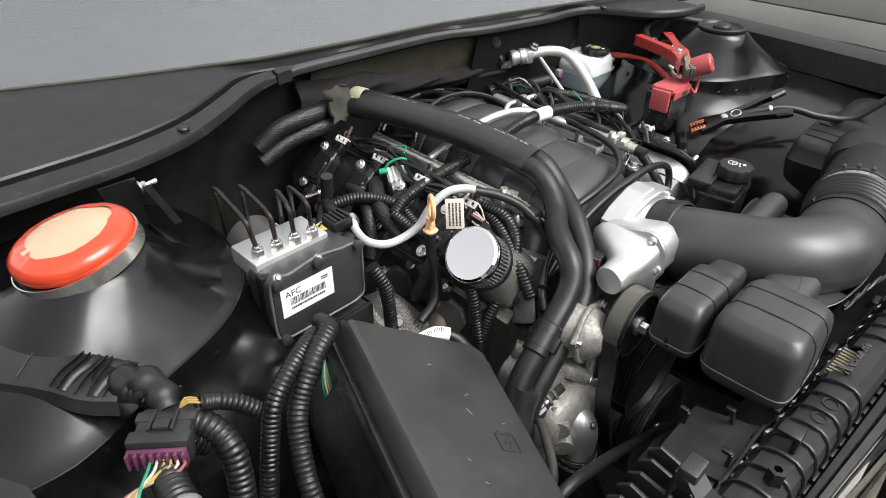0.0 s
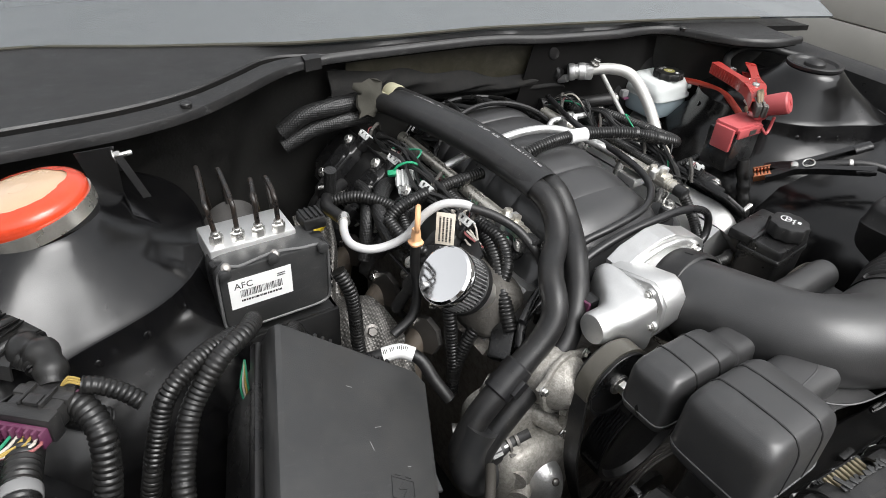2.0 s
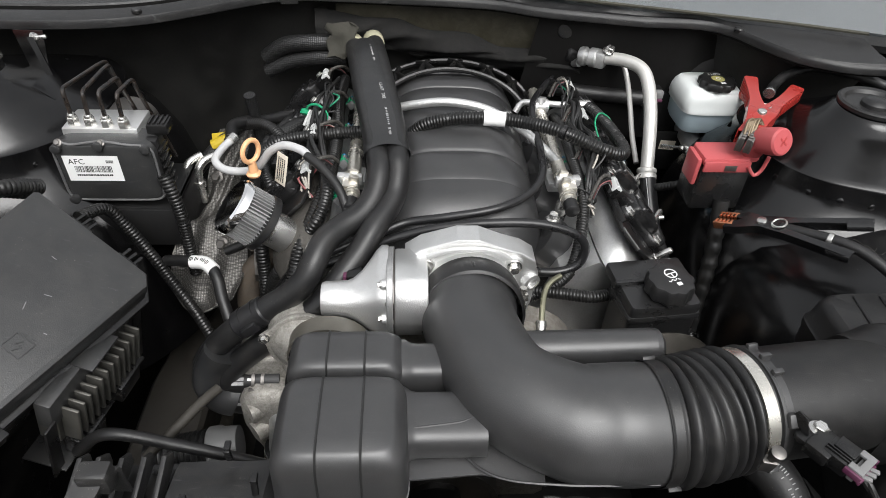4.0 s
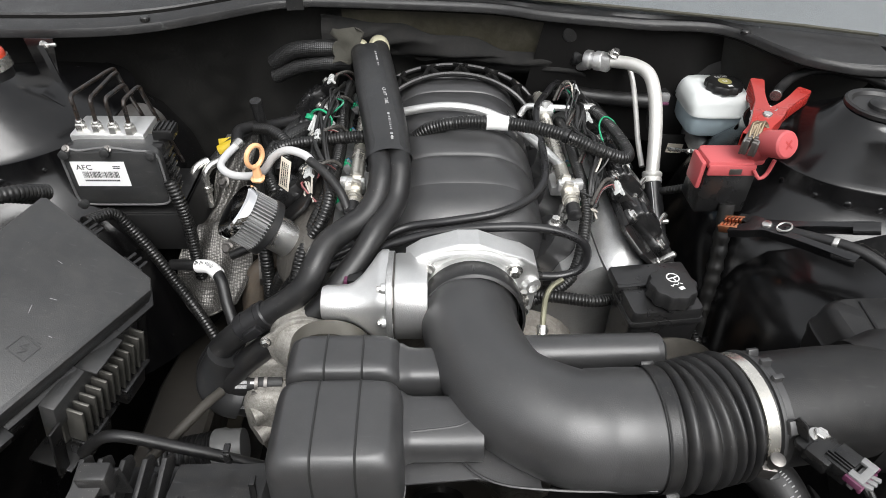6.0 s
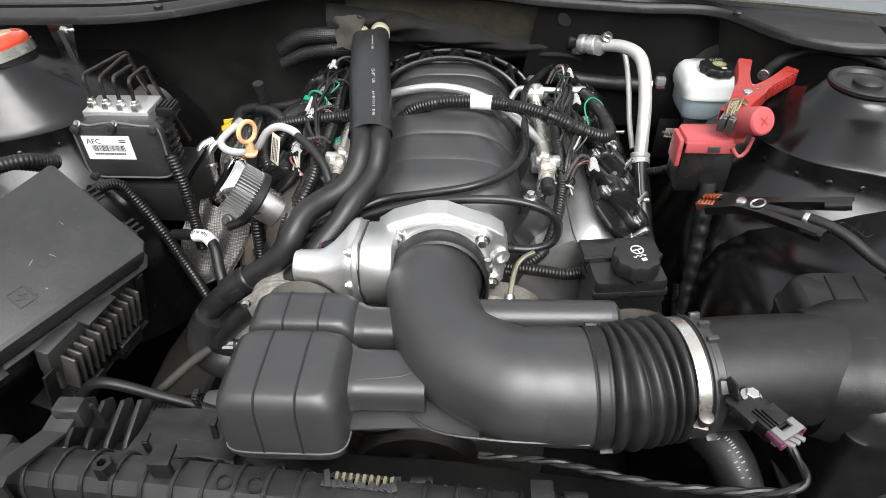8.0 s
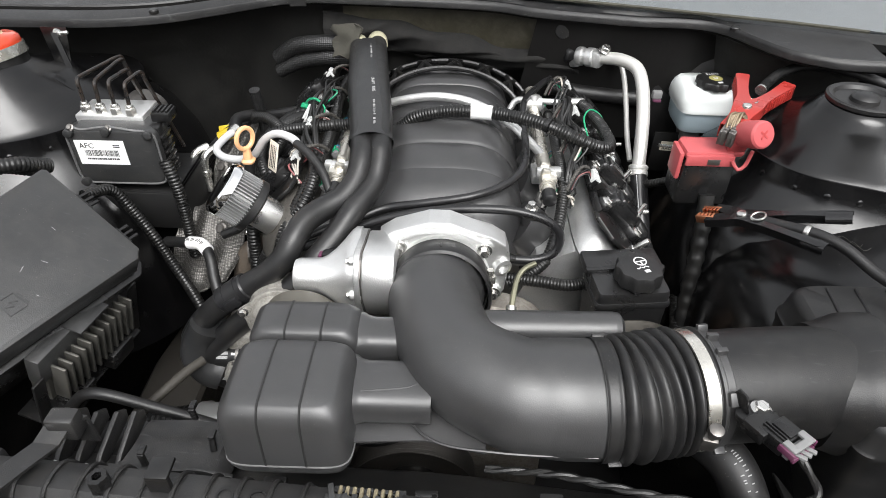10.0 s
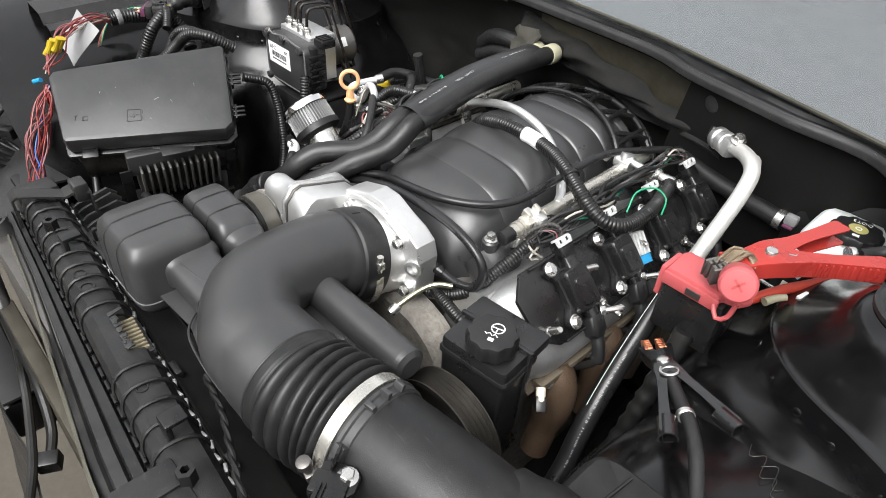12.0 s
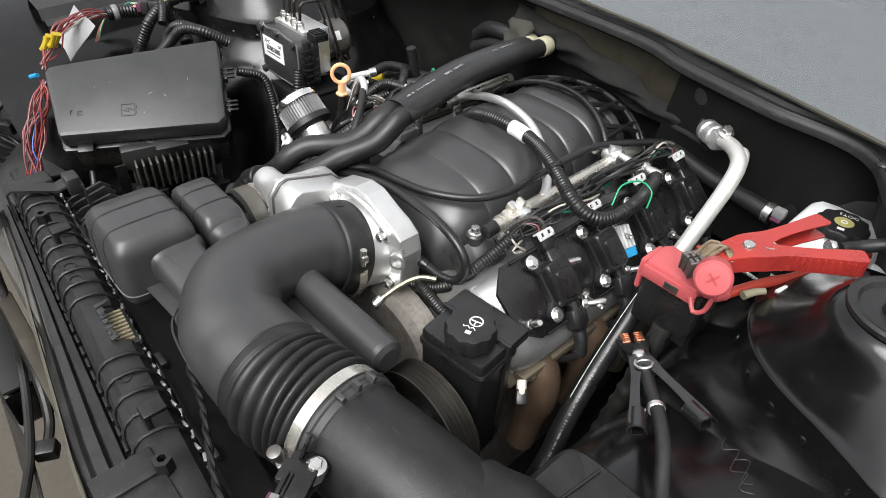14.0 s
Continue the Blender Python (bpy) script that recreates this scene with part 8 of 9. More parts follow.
for j in range(36):
    le, ri = shield_left[round(j * (len(shield_left) - 1) / 35)], shield_right[round(j * (len(shield_right) - 1) / 35)]
    shield_rows.append([tuple(le.lerp(ri, u_) + Vector((0.0, -0.006, 0.004)) * math.sin(math.pi * u_) + Vector((0.0, -0.003, 0.003)) * math.sin(u_ * 14 + j * 0.35) + Vector((0, 0, 0.003 * math.sin(j * 1.1) * (1 - u_)))) for u_ in np.linspace(0, 1, 20)])
part("sheet", thick(loft(shield_rows, closed=False), 0.0015), SHIELD, hs, smooth=60)
part("folded_edge", tube([shield_rows[k][0] for k in range(0, 36, 2)] + [shield_rows[-1][k] for k in range(4, 20, 5)], 0.0012, 6), HEATSINK, hs)
for u_, v_ in ((6, 8), (13, 24)):
    part("bolt", bolt(Vector(shield_rows[v_][u_]), (-0.2, -0.8, 0.6), 0.013, 0.007), STEEL_DARK, hs)
ex = thing("exhaust_manifold", (-0.29, 0.2, 0.7), "dull heat-stained steel exhaust manifold under the cylinder head", "exhaust manifold", "exhaust manifolds")
for k in range(3):
    y = 0.115 + k * 0.105
    part("runner", tube([(-0.25, y + 0.03, 0.755), (-0.265, y + 0.026, 0.752), (-0.282, y + 0.02, 0.735), (-0.29, y + 0.012, 0.70), (-0.29, y + 0.002, 0.66), (-0.285, y - 0.01, 0.62)], 0.0165, 20), EXHAUST, ex)
    part("flange", lathe([(0.026, 0), (0.026, 0.008)], axis((-0.264, y + 0.01, 0.765), (-1, -0.2, 0.1)), 8), STEEL_DARK, ex)
    part("bolt", bolt((-0.272, y + 0.03, 0.775), (-1, -0.2, 0.3), 0.012, 0.009), STEEL, ex)
ex2 = thing("exhaust_manifold", (0.29, 0.2, 0.7), "rust-stained steel exhaust manifold under the cylinder head", "exhaust manifold", "exhaust manifolds")
for k in range(4):
    y = 0.085 + k * 0.1
    part("runner", tube([(0.245, y, 0.752), (0.255, y - 0.002, 0.74), (0.259, y - 0.006, 0.71), (0.258, y - 0.012, 0.67), (0.255, y - 0.02, 0.62)], lambda q: 0.019 + 0.006 * math.sin(min(1.0, q / 0.09) * math.pi), 20), RUST if k < 2 else EXHAUST, ex2)
part("flange", box(0.246, 0.262, 0.04, 0.43, 0.752, 0.764, 0.003), GASKET, ex2)
ts = thing("temperature_sensor", (0.25, 0.045, 0.77), "white and black plug of a temperature sensor on the head", "sensor")
part("body", lathe([(0.0055, 0), (0.0055, 0.014), (0.0045, 0.016)], axis((0.266, 0.028, 0.778), (0.5, -0.5, -0.5)), 12), BEIGE, ts)
part("plug", block(0.012, 0.012, 0.018, axis((0.276, 0.018, 0.766), (0.5, -0.5, -0.5)), 0.002), PLASTIC, ts)
lh = thing("label_hose", (-0.33, 0.09, 0.76), "small black hose with a white printed wrap", "hose")
lhp = [(-0.385, 0.12, 0.772), (-0.355, 0.105, 0.784), (-0.325, 0.093, 0.79), (-0.308, 0.075, 0.785), (-0.3, 0.055, 0.765), (-0.29, 0.035, 0.745)]
part("hose", tube(lhp, 0.0075, 14), RUBBER, lh)
part("wrap", tube([(-0.343, 0.1, 0.787), (-0.325, 0.093, 0.791), (-0.312, 0.082, 0.788)], 0.0088, 16), WHITE, lh, "white printed wrap")
marks("number_bars", [(-0.343, 0.1, 0.787), (-0.325, 0.093, 0.791), (-0.312, 0.082, 0.788)], 0.0089, PRINT, lh, 0.004, 0.03, (0, -0.4, 0.9), 0.006, 8)
mp = thing("metal_connectors", (-0.385, 0.262, 0.785), "pair of small bent steel pipes with spring clips", "pipe fitting")
for dx in (0.0, 0.018):
    part("pipe", tube([(-0.386 + dx, 0.258, 0.77), (-0.386 + dx, 0.258, 0.815), (-0.383 + dx, 0.262, 0.828), (-0.376 + dx, 0.27, 0.834), (-0.365 + dx, 0.28, 0.836)], 0.006, 12), STEEL, mp)
    part("clip", lathe([(0.0085, 0), (0.0085, 0.008)], axis((-0.386 + dx, 0.258, 0.798), (0, 0, 1)), 14), STEEL, mp)

# ---------- finned control module under the fuse box ----------
ecm = thing("control_module", (-0.4, -0.07, 0.68), "finned metal control module on a black bracket", "control module")
em = Matrix.Translation((-0.404, -0.070, 0.778)) @ Matrix.Rotation(radians(-12), 4, "Z") @ Matrix.Rotation(radians(14), 4, "Y") @ Matrix.Scale(0.8, 4)
part("cover", join(block(0.022, 0.185, 0.05, em @ Matrix.Translation((-0.012, 0, 0.02)), 0.004), block(0.03, 0.06, 0.004, em @ Matrix.Translation((-0.0, 0.0, 0.046)), 0.001)), PLASTIC_GREY, ecm)
part("case", block(0.03, 0.16, 0.075, em @ Matrix.Translation((-0.02, 0, -0.02)), 0.003), HEATSINK, ecm)
for k in range(12):
    part("fin", block(0.024, 0.0045, 0.068, em @ Matrix.Translation((0.008, -0.072 + k * 0.013, -0.015)), 0.0015), HEATSINK, ecm)
for yy in (-0.05, 0.04):
    part("plug", block(0.03, 0.05, 0.034, em @ Matrix.Translation((0.008, yy, -0.072)), 0.004), PLASTIC, ecm)
part("bracket", join(block(0.06, 0.2, 0.004, em @ Matrix.Translation((-0.02, 0, -0.09)), 0.001), block(0.004, 0.02, 0.11, em @ Matrix.Translation((0.0, -0.1, -0.04)), 0.001), block(0.004, 0.02, 0.11, em @ Matrix.Translation((0.0, 0.1, -0.04)), 0.001)), PLASTIC, ecm)

# ---------- left side: harness, connector, wires ----------
hn = thing("harness_connector", (-0.667, 0.04, 0.93), "dusty black multi-pin connector with purple insert", "connector")
hm = Matrix.Translation((-0.658, 0.042, 0.9345)) @ Matrix.Rotation(radians(-41), 4, "Z") @ Matrix.Rotation(radians(-3), 4, "X")
part("shell", block(0.040, 0.036, 0.020, hm @ Matrix.Translation((0, 0.002, 0)), 0.003), DUSTY, hn)
part("neck", block(0.030, 0.014, 0.017, hm @ Matrix.Translation((0.002, 0.022, 0)), 0.003), DUSTY, hn)
part("skirt", block(0.0445, 0.010, 0.0235, hm @ Matrix.Translation((0, 0.010, -0.0005)), 0.002), DUSTY, hn)
part("collar", block(0.045, 0.012, 0.0225, hm @ Matrix.Translation((0, -0.010, 0)), 0.002), DUSTY, hn)
part("latch", block(0.012, 0.010, 0.005, hm @ Matrix.Translation((0.0, 0.000, 0.0118)), 0.0015), DUSTY, hn)
for dx_ in (-0.011, 0.011):
    part("latch_rail", block(0.0025, 0.020, 0.005, hm @ Matrix.Translation((dx_ * 0.75, 0.004, 0.0118)), 0.001), DUSTY, hn)
part("insert", block(0.042, 0.004, 0.014, hm @ Matrix.Translation((0, -0.0185, -0.001)), 0.001), PURPLE, hn, "purple pin holder")
for k in range(8):
    part("pin_fence", block(0.0022, 0.007, 0.014, hm @ Matrix.Translation((-0.0195 + k * 0.0056, -0.021, -0.001)), 0.0005), PURPLE, hn)
part("lock", block(0.005, 0.007, 0.010, hm @ Matrix.Translation((0.0215, 0.016, 0.003)), 0.001), PURPLE, hn, "purple lock tab")
for k, mt in enumerate((WIRE_GREEN, WIRE_WHITE, WIRE_YELLOW, WIRE_YELLOW, WIRE_WHITE, WIRE_PINK)):
    q0 = hm @ Vector((-0.004 + k * 0.0045, -0.022, -0.001))
    part("wire", tube([q0, q0 + Vector((-0.006, -0.008, 0.001)), Vector((-0.696 - 0.0015 * k, 0.004 + 0.0025 * k, 0.932 - 0.001 * k)), (-0.712 - 0.002 * k, -0.025 + 0.002 * k, 0.915), (-0.72, -0.05, 0.87 + 0.002 * k), (-0.715, -0.08, 0.80)], 0.0012, 8), mt, hn)
rn_ = random.Random(4)
wr = thing("taped_harness", (-0.655, 0.1, 0.94), "harness wrapped in wrinkled black tape", "wiring harness")
part("core", tube([(-0.670, 0.122, 0.936), (-0.658, 0.104, 0.944), (-0.648, 0.089, 0.948), (-0.644, 0.075, 0.946), (-0.646, 0.060, 0.938)], lambda s: 0.0150 - 0.06 * s + 0.0015 * math.sin(s * 330), 16, 0.003), TAPE, wr)
for k in range(9):
    c_ = Vector((-0.662, 0.110, 0.941)).lerp(Vector((-0.645, 0.068, 0.943)), k / 8)
    part("tape_turn", tube([c_ + Vector((0.0098 * math.cos(a + 0.4 * k), 0.004 * math.sin(a + k), 0.0098 * math.sin(a + 0.4 * k))) for a in np.linspace(0, 4.2 + rn_.random(), 12)], 0.0028, 6, 0.004, flat=0.4), TAPE, wr)
run("wiring_conduit", "fat black ribbed conduit from the harness connector", "wiring conduit", [(-0.640, 0.046, 0.934), (-0.629, 0.032, 0.930), (-0.624, 0.014, 0.918), (-0.628, 0.000, 0.894), (-0.638, -0.014, 0.86), (-0.652, -0.035, 0.82)], 0.0105, CONDUIT, "wiring conduits", 0.005, 18)
yw = run("wiring_conduit", "short ribbed conduit with bare yellow wires", "wiring conduit", [(-0.627, 0.044, 0.944), (-0.616, 0.040, 0.941), (-0.603, 0.033, 0.934), (-0.592, 0.025, 0.924)], 0.0072, CONDUIT, "wiring conduits", 0.0042, 14)
for k in range(3):
    part("bare_wire", tube([(-0.627, 0.043 + 0.003 * k, 0.945), (-0.634, 0.048 + 0.003 * k, 0.947), (-0.640, 0.052, 0.942)], 0.0010, 8), WIRE_YELLOW, yw, "yellow wire")
run("wiring_conduit", "ribbed black conduit hanging behind the fuse box", "wiring conduit", [(-0.49, 0.085, 0.905), (-0.52, 0.06, 0.925), (-0.55, 0.04, 0.93), (-0.575, 0.03, 0.915), (-0.588, 0.022, 0.89), (-0.60, 0.012, 0.86), (-0.61, 0.005, 0.82), (-0.61, -0.01, 0.76)], 0.0084, CONDUIT, "wiring conduits", 0.0042, 14)
run("wiring_conduit", "taped ribbed conduit hanging behind the fuse box", "wiring conduit", [(-0.485, 0.09, 0.91), (-0.50, 0.055, 0.932), (-0.53, 0.035, 0.93), (-0.558, 0.022, 0.905), (-0.572, 0.005, 0.885), (-0.585, -0.025, 0.86), (-0.59, -0.06, 0.82), (-0.58, -0.09, 0.78)], 0.0092, TAPE, "wiring conduits", 0.0046, 14)
for k, mt in enumerate((WIRE_GREEN, WIRE_YELLOW, WIRE_WHITE, WIRE_GREEN)):
    run("loose_wire", "thin coloured wire beside the fuse box", "wire", [(-0.505, 0.06, 0.895), (-0.508 - 0.002 * k, 0.047 + 0.002 * k, 0.865), (-0.506, 0.034 + 0.003 * k, 0.82), (-0.50, 0.01, 0.78)], 0.0011, mt, "loose wires", seg=8)
arm = thing("fender_trim", (-0.7, 0.14, 0.92), "bent black plastic trim arm round the strut tower", "trim")
arm_in = spline([(-0.722, 0.300, 0.952), (-0.707, 0.243, 0.951), (-0.676, 0.169, 0.950), (-0.655, 0.135, 0.949), (-0.644, 0.118, 0.947)], 0.006)
arm_out = spline([(-0.785, 0.270, 0.953), (-0.752, 0.205, 0.952), (-0.708, 0.143, 0.950), (-0.690, 0.112, 0.948), (-0.670, 0.094, 0.945)], 0.006)
arm_rows = []
for j in range(25):
    a_, b_ = arm_in[round(j * (len(arm_in) - 1) / 24)], arm_out[round(j * (len(arm_out) - 1) / 24)]
    rip = Vector((0.004, -0.005, 0)) * (noise.noise((j * 0.9, 0.2, 3)) if j > 20 else 0)
    arm_rows.append([a_ + Vector((0.002, 0.002, -0.022)), a_ + Vector((0.001, 0.001, -0.003)), a_.lerp(b_, 0.06) + rip, a_.lerp(b_, 0.5) + Vector((0, 0, 0.0035)) + rip, a_.lerp(b_, 0.94), b_ + Vector((-0.001, -0.002, -0.003)), b_ + Vector((-0.003, -0.004, -0.016))])
part("arm", thick(loft(arm_rows, closed=False), 0.0022), ARMGREY, arm, smooth=40)
part("slit", tube([arm_rows[14][k] + Vector((0, 0, 0.0004)) for k in (2, 3, 4)], 0.0007, 6), PRINT, arm)
for k in range(7):
    q0, q1 = arm_rows[18 + k][2], arm_rows[17 + k][4]
    part("tape_turn", tube([q0 + Vector((0, 0, 0.001)), q0.lerp(q1, 0.35) + Vector((0.002, -0.003, 0.0048)), q0.lerp(q1, 0.7) + Vector((0.0, -0.002, 0.0042)), q1 + Vector((-0.001, -0.002, 0.0))], 0.0026, 6, 0.004, flat=0.35), TAPE, arm, "wrinkled black tape")
for k in range(6):
    q0 = arm_rows[-1][2].lerp(arm_rows[-1][4], k / 5)
    part("torn_tag", prism([(0, 0), (0.006, 0.001), (0.005 + 0.001 * (k % 2), 0.011), (0.002, 0.014 - 0.002 * (k % 3))], 0.0009, axis(q0, (0.2 * (k % 3 - 1), 0.5, 0.8), 40 * k), 0.0002), TAPE, arm, "torn tape end")

fe = thing("fender_edge", (-0.8, -0.1, 0.8), "black fender gutter edge with worn paint", "fender edge", kind="structure")
part("gutter", thick(loft([[(-0.735 - 0.02 * math.sin(y * 3) + d, y, 0.915 + h + 0.02 * y) for y in np.linspace(-0.12, 0.4, 24)] for d, h in ((0.0, -0.05), (-0.004, -0.006), (-0.02, 0.0), (-0.035, -0.004), (-0.045, 0.012), (-0.10, 0.018), (-0.13, -0.03), (-0.14, -0.2))], closed=False), 0.002), DUSTY, fe)
fe2 = thing("fender_edge", (0.75, 0.1, 0.8), "black fender gutter edge with frayed corner", "fender edge", kind="structure")
part("gutter", thick(loft([[(0.665 + 0.015 * math.sin(y * 4) + d, y, 0.955 + h + 0.02 * y) for y in np.linspace(-0.5, 0.45, 24)] for d, h in ((0.0, -0.06), (0.004, -0.01), (0.02, 0.0), (0.04, 0.002), (0.05, -0.03), (0.055, -0.2))], closed=False), 0.002), DUSTY, fe2)
tbk = thing("tower_bracket", (-0.545, 0.28, 0.96), "black stamped metal bracket with zinc stud", "bracket")
part("plate", thick(loft([[(-0.552 + dx_, 0.318 - 0.004 * j, 1.002 - 0.016 * j) for dx_ in (-0.030 + 0.004 * j, -0.012, 0.008 - 0.001 * j)] for j in range(5)], closed=False), 0.003), PAINT, tbk)
part("strap", thick(loft([[(-0.545 + 0.004 * j + dx_, 0.284 - 0.004 * j, 1.006 - 0.011 * j) for dx_ in (-0.004, 0.004)] for j in range(5)], closed=False), 0.002), PAINT, tbk)
part("stud", stud((-0.548, 0.296, 1.0), (0.93, -0.1, 0.15), 0.010, 0.018), STEEL, tbk)
part("foot", block(0.03, 0.06, 0.003, Matrix.Translation((-0.536, 0.28, 0.945)) @ Matrix.Rotation(0.7, 4, "Y"), 0.001), PAINT, tbk)
wires("red_wire_bundle", "tangle of faded red wires beside the fuse box", [(-0.570, -0.182, 0.880), (-0.556, -0.200, 0.855), (-0.538, -0.228, 0.815), (-0.518, -0.248, 0.765), (-0.505, -0.262, 0.71), (-0.49, -0.27, 0.62)], 18, (WIRE_RED, WIRE_PINK, WIRE_RED, WIRE_PINK, WIRE_PINK, WIRE_BLUE, WIRE_RED), 21, 0.0012, spread=0.013)
wires("red_wire_bundle", "fan of faded red wires rising from a conduit to the crimps", [(-0.676, -0.034, 0.926), (-0.658, -0.075, 0.936), (-0.630, -0.122, 0.934), (-0.604, -0.150, 0.920), (-0.590, -0.172, 0.896)], 12, (WIRE_RED, WIRE_PINK, WIRE_WHITE, WIRE_RED, WIRE_PINK), 33, 0.0012, spread=0.012)
fc = run("wiring_conduit", "fat black ribbed conduit with a grey tape ring", "wiring conduit", [(-0.678, -0.036, 0.926), (-0.675, -0.012, 0.928), (-0.669, 0.03, 0.922), (-0.662, 0.06, 0.912), (-0.648, 0.075, 0.895), (-0.622, 0.072, 0.870)], 0.0125, CONDUIT, "wiring conduits", 0.005, 16)
part("tape_ring", lathe([(0.0130, 0), (0.0136, 0.001), (0.0136, 0.008), (0.0130, 0.009)], axis((-0.677, -0.026, 0.9272), (0.1, 1, 0.05)), 20), MIDGREY, fc, "grey tape ring")
paper = thing("paper_scrap", (-0.64, -0.11, 0.90), "scrap of pale grey paper behind the wires", "paper")
part("sheet", thick(loft([[(-0.690 + 0.018 * i, -0.125 + 0.012 * j + 0.003 * math.sin(i + j), 0.900 + 0.012 * j - 0.004 * i) for i in range(5)] for j in range(5)], closed=False), 0.0006), material("pale_grey_paper", (0.30, 0.30, 0.30), 0.6, vary=0.08), paper)
bt = thing("butt_connectors", (-0.60, -0.155, 0.9), "yellow crimp connectors on red wires", "crimp connectors")
for k in range(5):
    q = Vector((-0.612 + 0.006 * k, -0.162 + 0.008 * (k % 3), 0.914 + 0.003 * k))
    part("crimp", tube([q, q + Vector((0.004, 0.006, 0.011)), q + Vector((0.008, 0.010, 0.020))], lambda s: 0.0048 - 0.0009 * math.sin(min(1.0, s / 0.024) * math.pi), 10, 0.004), YELLOW, bt)
part("blue_crimp", tube([(-0.583, -0.196, 0.888), (-0.571, -0.188, 0.893)], 0.0036, 10), BLUE, bt, "blue crimp connector")

# ---------- air-flow sensor and its lead ----------
mf = thing("airflow_sensor", (0.28, -0.25, 0.87), "black air-flow sensor with a grey and purple plug", "sensor")
mo, md = Vector((0.2705, -0.243, 0.889)), (Vector((0.292, -0.277, 0.889)) - Vector((0.2705, -0.243, 0.889))).normalized()
mz = Vector((0.25, -0.35, 0.9)).normalized()
mz = (mz - md * mz.dot(md)).normalized()
mm = Matrix((md, mz.cross(md), mz)).transposed().to_4x4()
mm.translation = mo + Vector((0.0, 0.004, 0.008))
mm = mm @ Matrix.Scale(0.86, 4)
part("mount", prism([(-0.014, -0.016), (-0.010, -0.020), (0.012, -0.020), (0.016, -0.016), (0.016, 0.012), (0.010, 0.017), (-0.006, 0.017), (-0.014, 0.010)], 0.007, mm @ Matrix.Translation((0.002, 0, -0.012)), 0.0015), PLASTIC, mf)
part("flag", prism([(-0.020, -0.002), (0.004, -0.002), (-0.004, 0.012), (-0.014, 0.014)], 0.003, mm @ Matrix.Translation((-0.006, -0.008, -0.002)) @ Matrix.Rotation(radians(80), 4, "X"), 0.0008), PLASTIC, mf)
part("screw", bolt(mm @ Vector((0.0, 0.006, -0.005)), mz, 0.012, 0.006), STEEL, mf)
part("washer", lathe([(0.0085, 0), (0.0085, 0.0015), (0.007, 0.002)], axis(mm @ Vector((0.0, 0.006, -0.0055)), mz), 20), STEEL, mf)
part("body", block(0.024, 0.034, 0.015, mm @ Matrix.Translation((0.012, -0.006, -0.008)), 0.003), PLASTIC, mf)
shell = part("shell", block(0.026, 0.027, 0.017, mm @ Matrix.Translation((0.027, -0.003, -0.008)), 0.0025), PLASTIC, mf)
part("shell_step", block(0.020, 0.017, 0.003, mm @ Matrix.Translation((0.028, 0.003, 0.0015)), 0.0008), PLASTIC, shell)
for k in range(2):
    part("shell_rib", block(0.024, 0.0018, 0.003, mm @ Matrix.Translation((0.026, -0.012 + 0.004 * k, 0.0012)), 0.0006), PLASTIC, shell)
plug_ = part("plug", join(block(0.014, 0.008, 0.0035, mm @ Matrix.Translation((0.044, -0.013, 0.0015)), 0.0008), block(0.014, 0.008, 0.0035, mm @ Matrix.Translation((0.044, 0.009, 0.0015)), 0.0008), block(0.007, 0.028, 0.0035, mm @ Matrix.Translation((0.0475, -0.002, 0.0014)), 0.0008), block(0.006, 0.026, 0.012, mm @ Matrix.Translation((0.044, -0.002, -0.008)), 0.0008)), MIDGREY, mf, "grey plug clip")
for k in range(3):
    part("plug_tooth", block(0.010, 0.0045, 0.003, mm @ Matrix.Translation((0.0535, -0.009 + 0.007 * k, -0.004)) @ Matrix.Rotation(0.4, 4, "Z"), 0.0006), MIDGREY, plug_)
part("lock", join(block(0.016, 0.0035, 0.007, mm @ Matrix.Translation((0.044, -0.0185, -0.002)), 0.001), block(0.0035, 0.030, 0.006, mm @ Matrix.Translation((0.0515, -0.003, -0.0065)), 0.001), block(0.008, 0.0035, 0.007, mm @ Matrix.Translation((0.048, 0.0145, -0.003)), 0.001)), PURPLE, mf, "purple plug lock")
lead_path = [mm @ Vector((0.050, -0.003, -0.010)), mm @ Vector((0.060, -0.003, -0.016)), Vector((0.306, -0.296, 0.866)), Vector((0.290, -0.302, 0.860)), Vector((0.262, -0.301, 0.856)), Vector((0.225, -0.297, 0.850)), Vector((0.19, -0.288, 0.842)), Vector((0.15, -0.275, 0.835)), Vector((0.11, -0.262, 0.828)), Vector((0.05, -0.25, 0.815))]
for k in range(2):
    strand = []
    for i, c_ in enumerate(spline(lead_path, 0.004)):
        ph = i * 0.55 + math.pi * k
        strand.append(c_ + Vector((0.0005 * math.cos(ph), 0.0013 * math.cos(ph), 0.0014 * math.sin(ph))))
    part("lead", tube(strand, 0.0026, 8, 0.004), TAPE, mf, "twisted taped lead")
hose_line = [(0.262, -0.170, 0.775), (0.276, -0.196, 0.785), (0.289, -0.215, 0.782), (0.300, -0.236, 0.765), (0.308, -0.256, 0.735), (0.315, -0.27, 0.69)]
uh = run("radiator_hose", "black upper radiator hose with faint white print", "hose", hose_line, 0.0215, RUBBER, seg=24)
marks("print", hose_line, 0.0217, PRINT_FAINT, uh, 0.03, 0.08, (-0.15, -0.6, 0.75), 0.0045, 4)
marks("print", hose_line, 0.0217, PRINT_FAINT, uh, 0.045, 0.08, (0.15, -0.6, 0.75), 0.0045, 6)

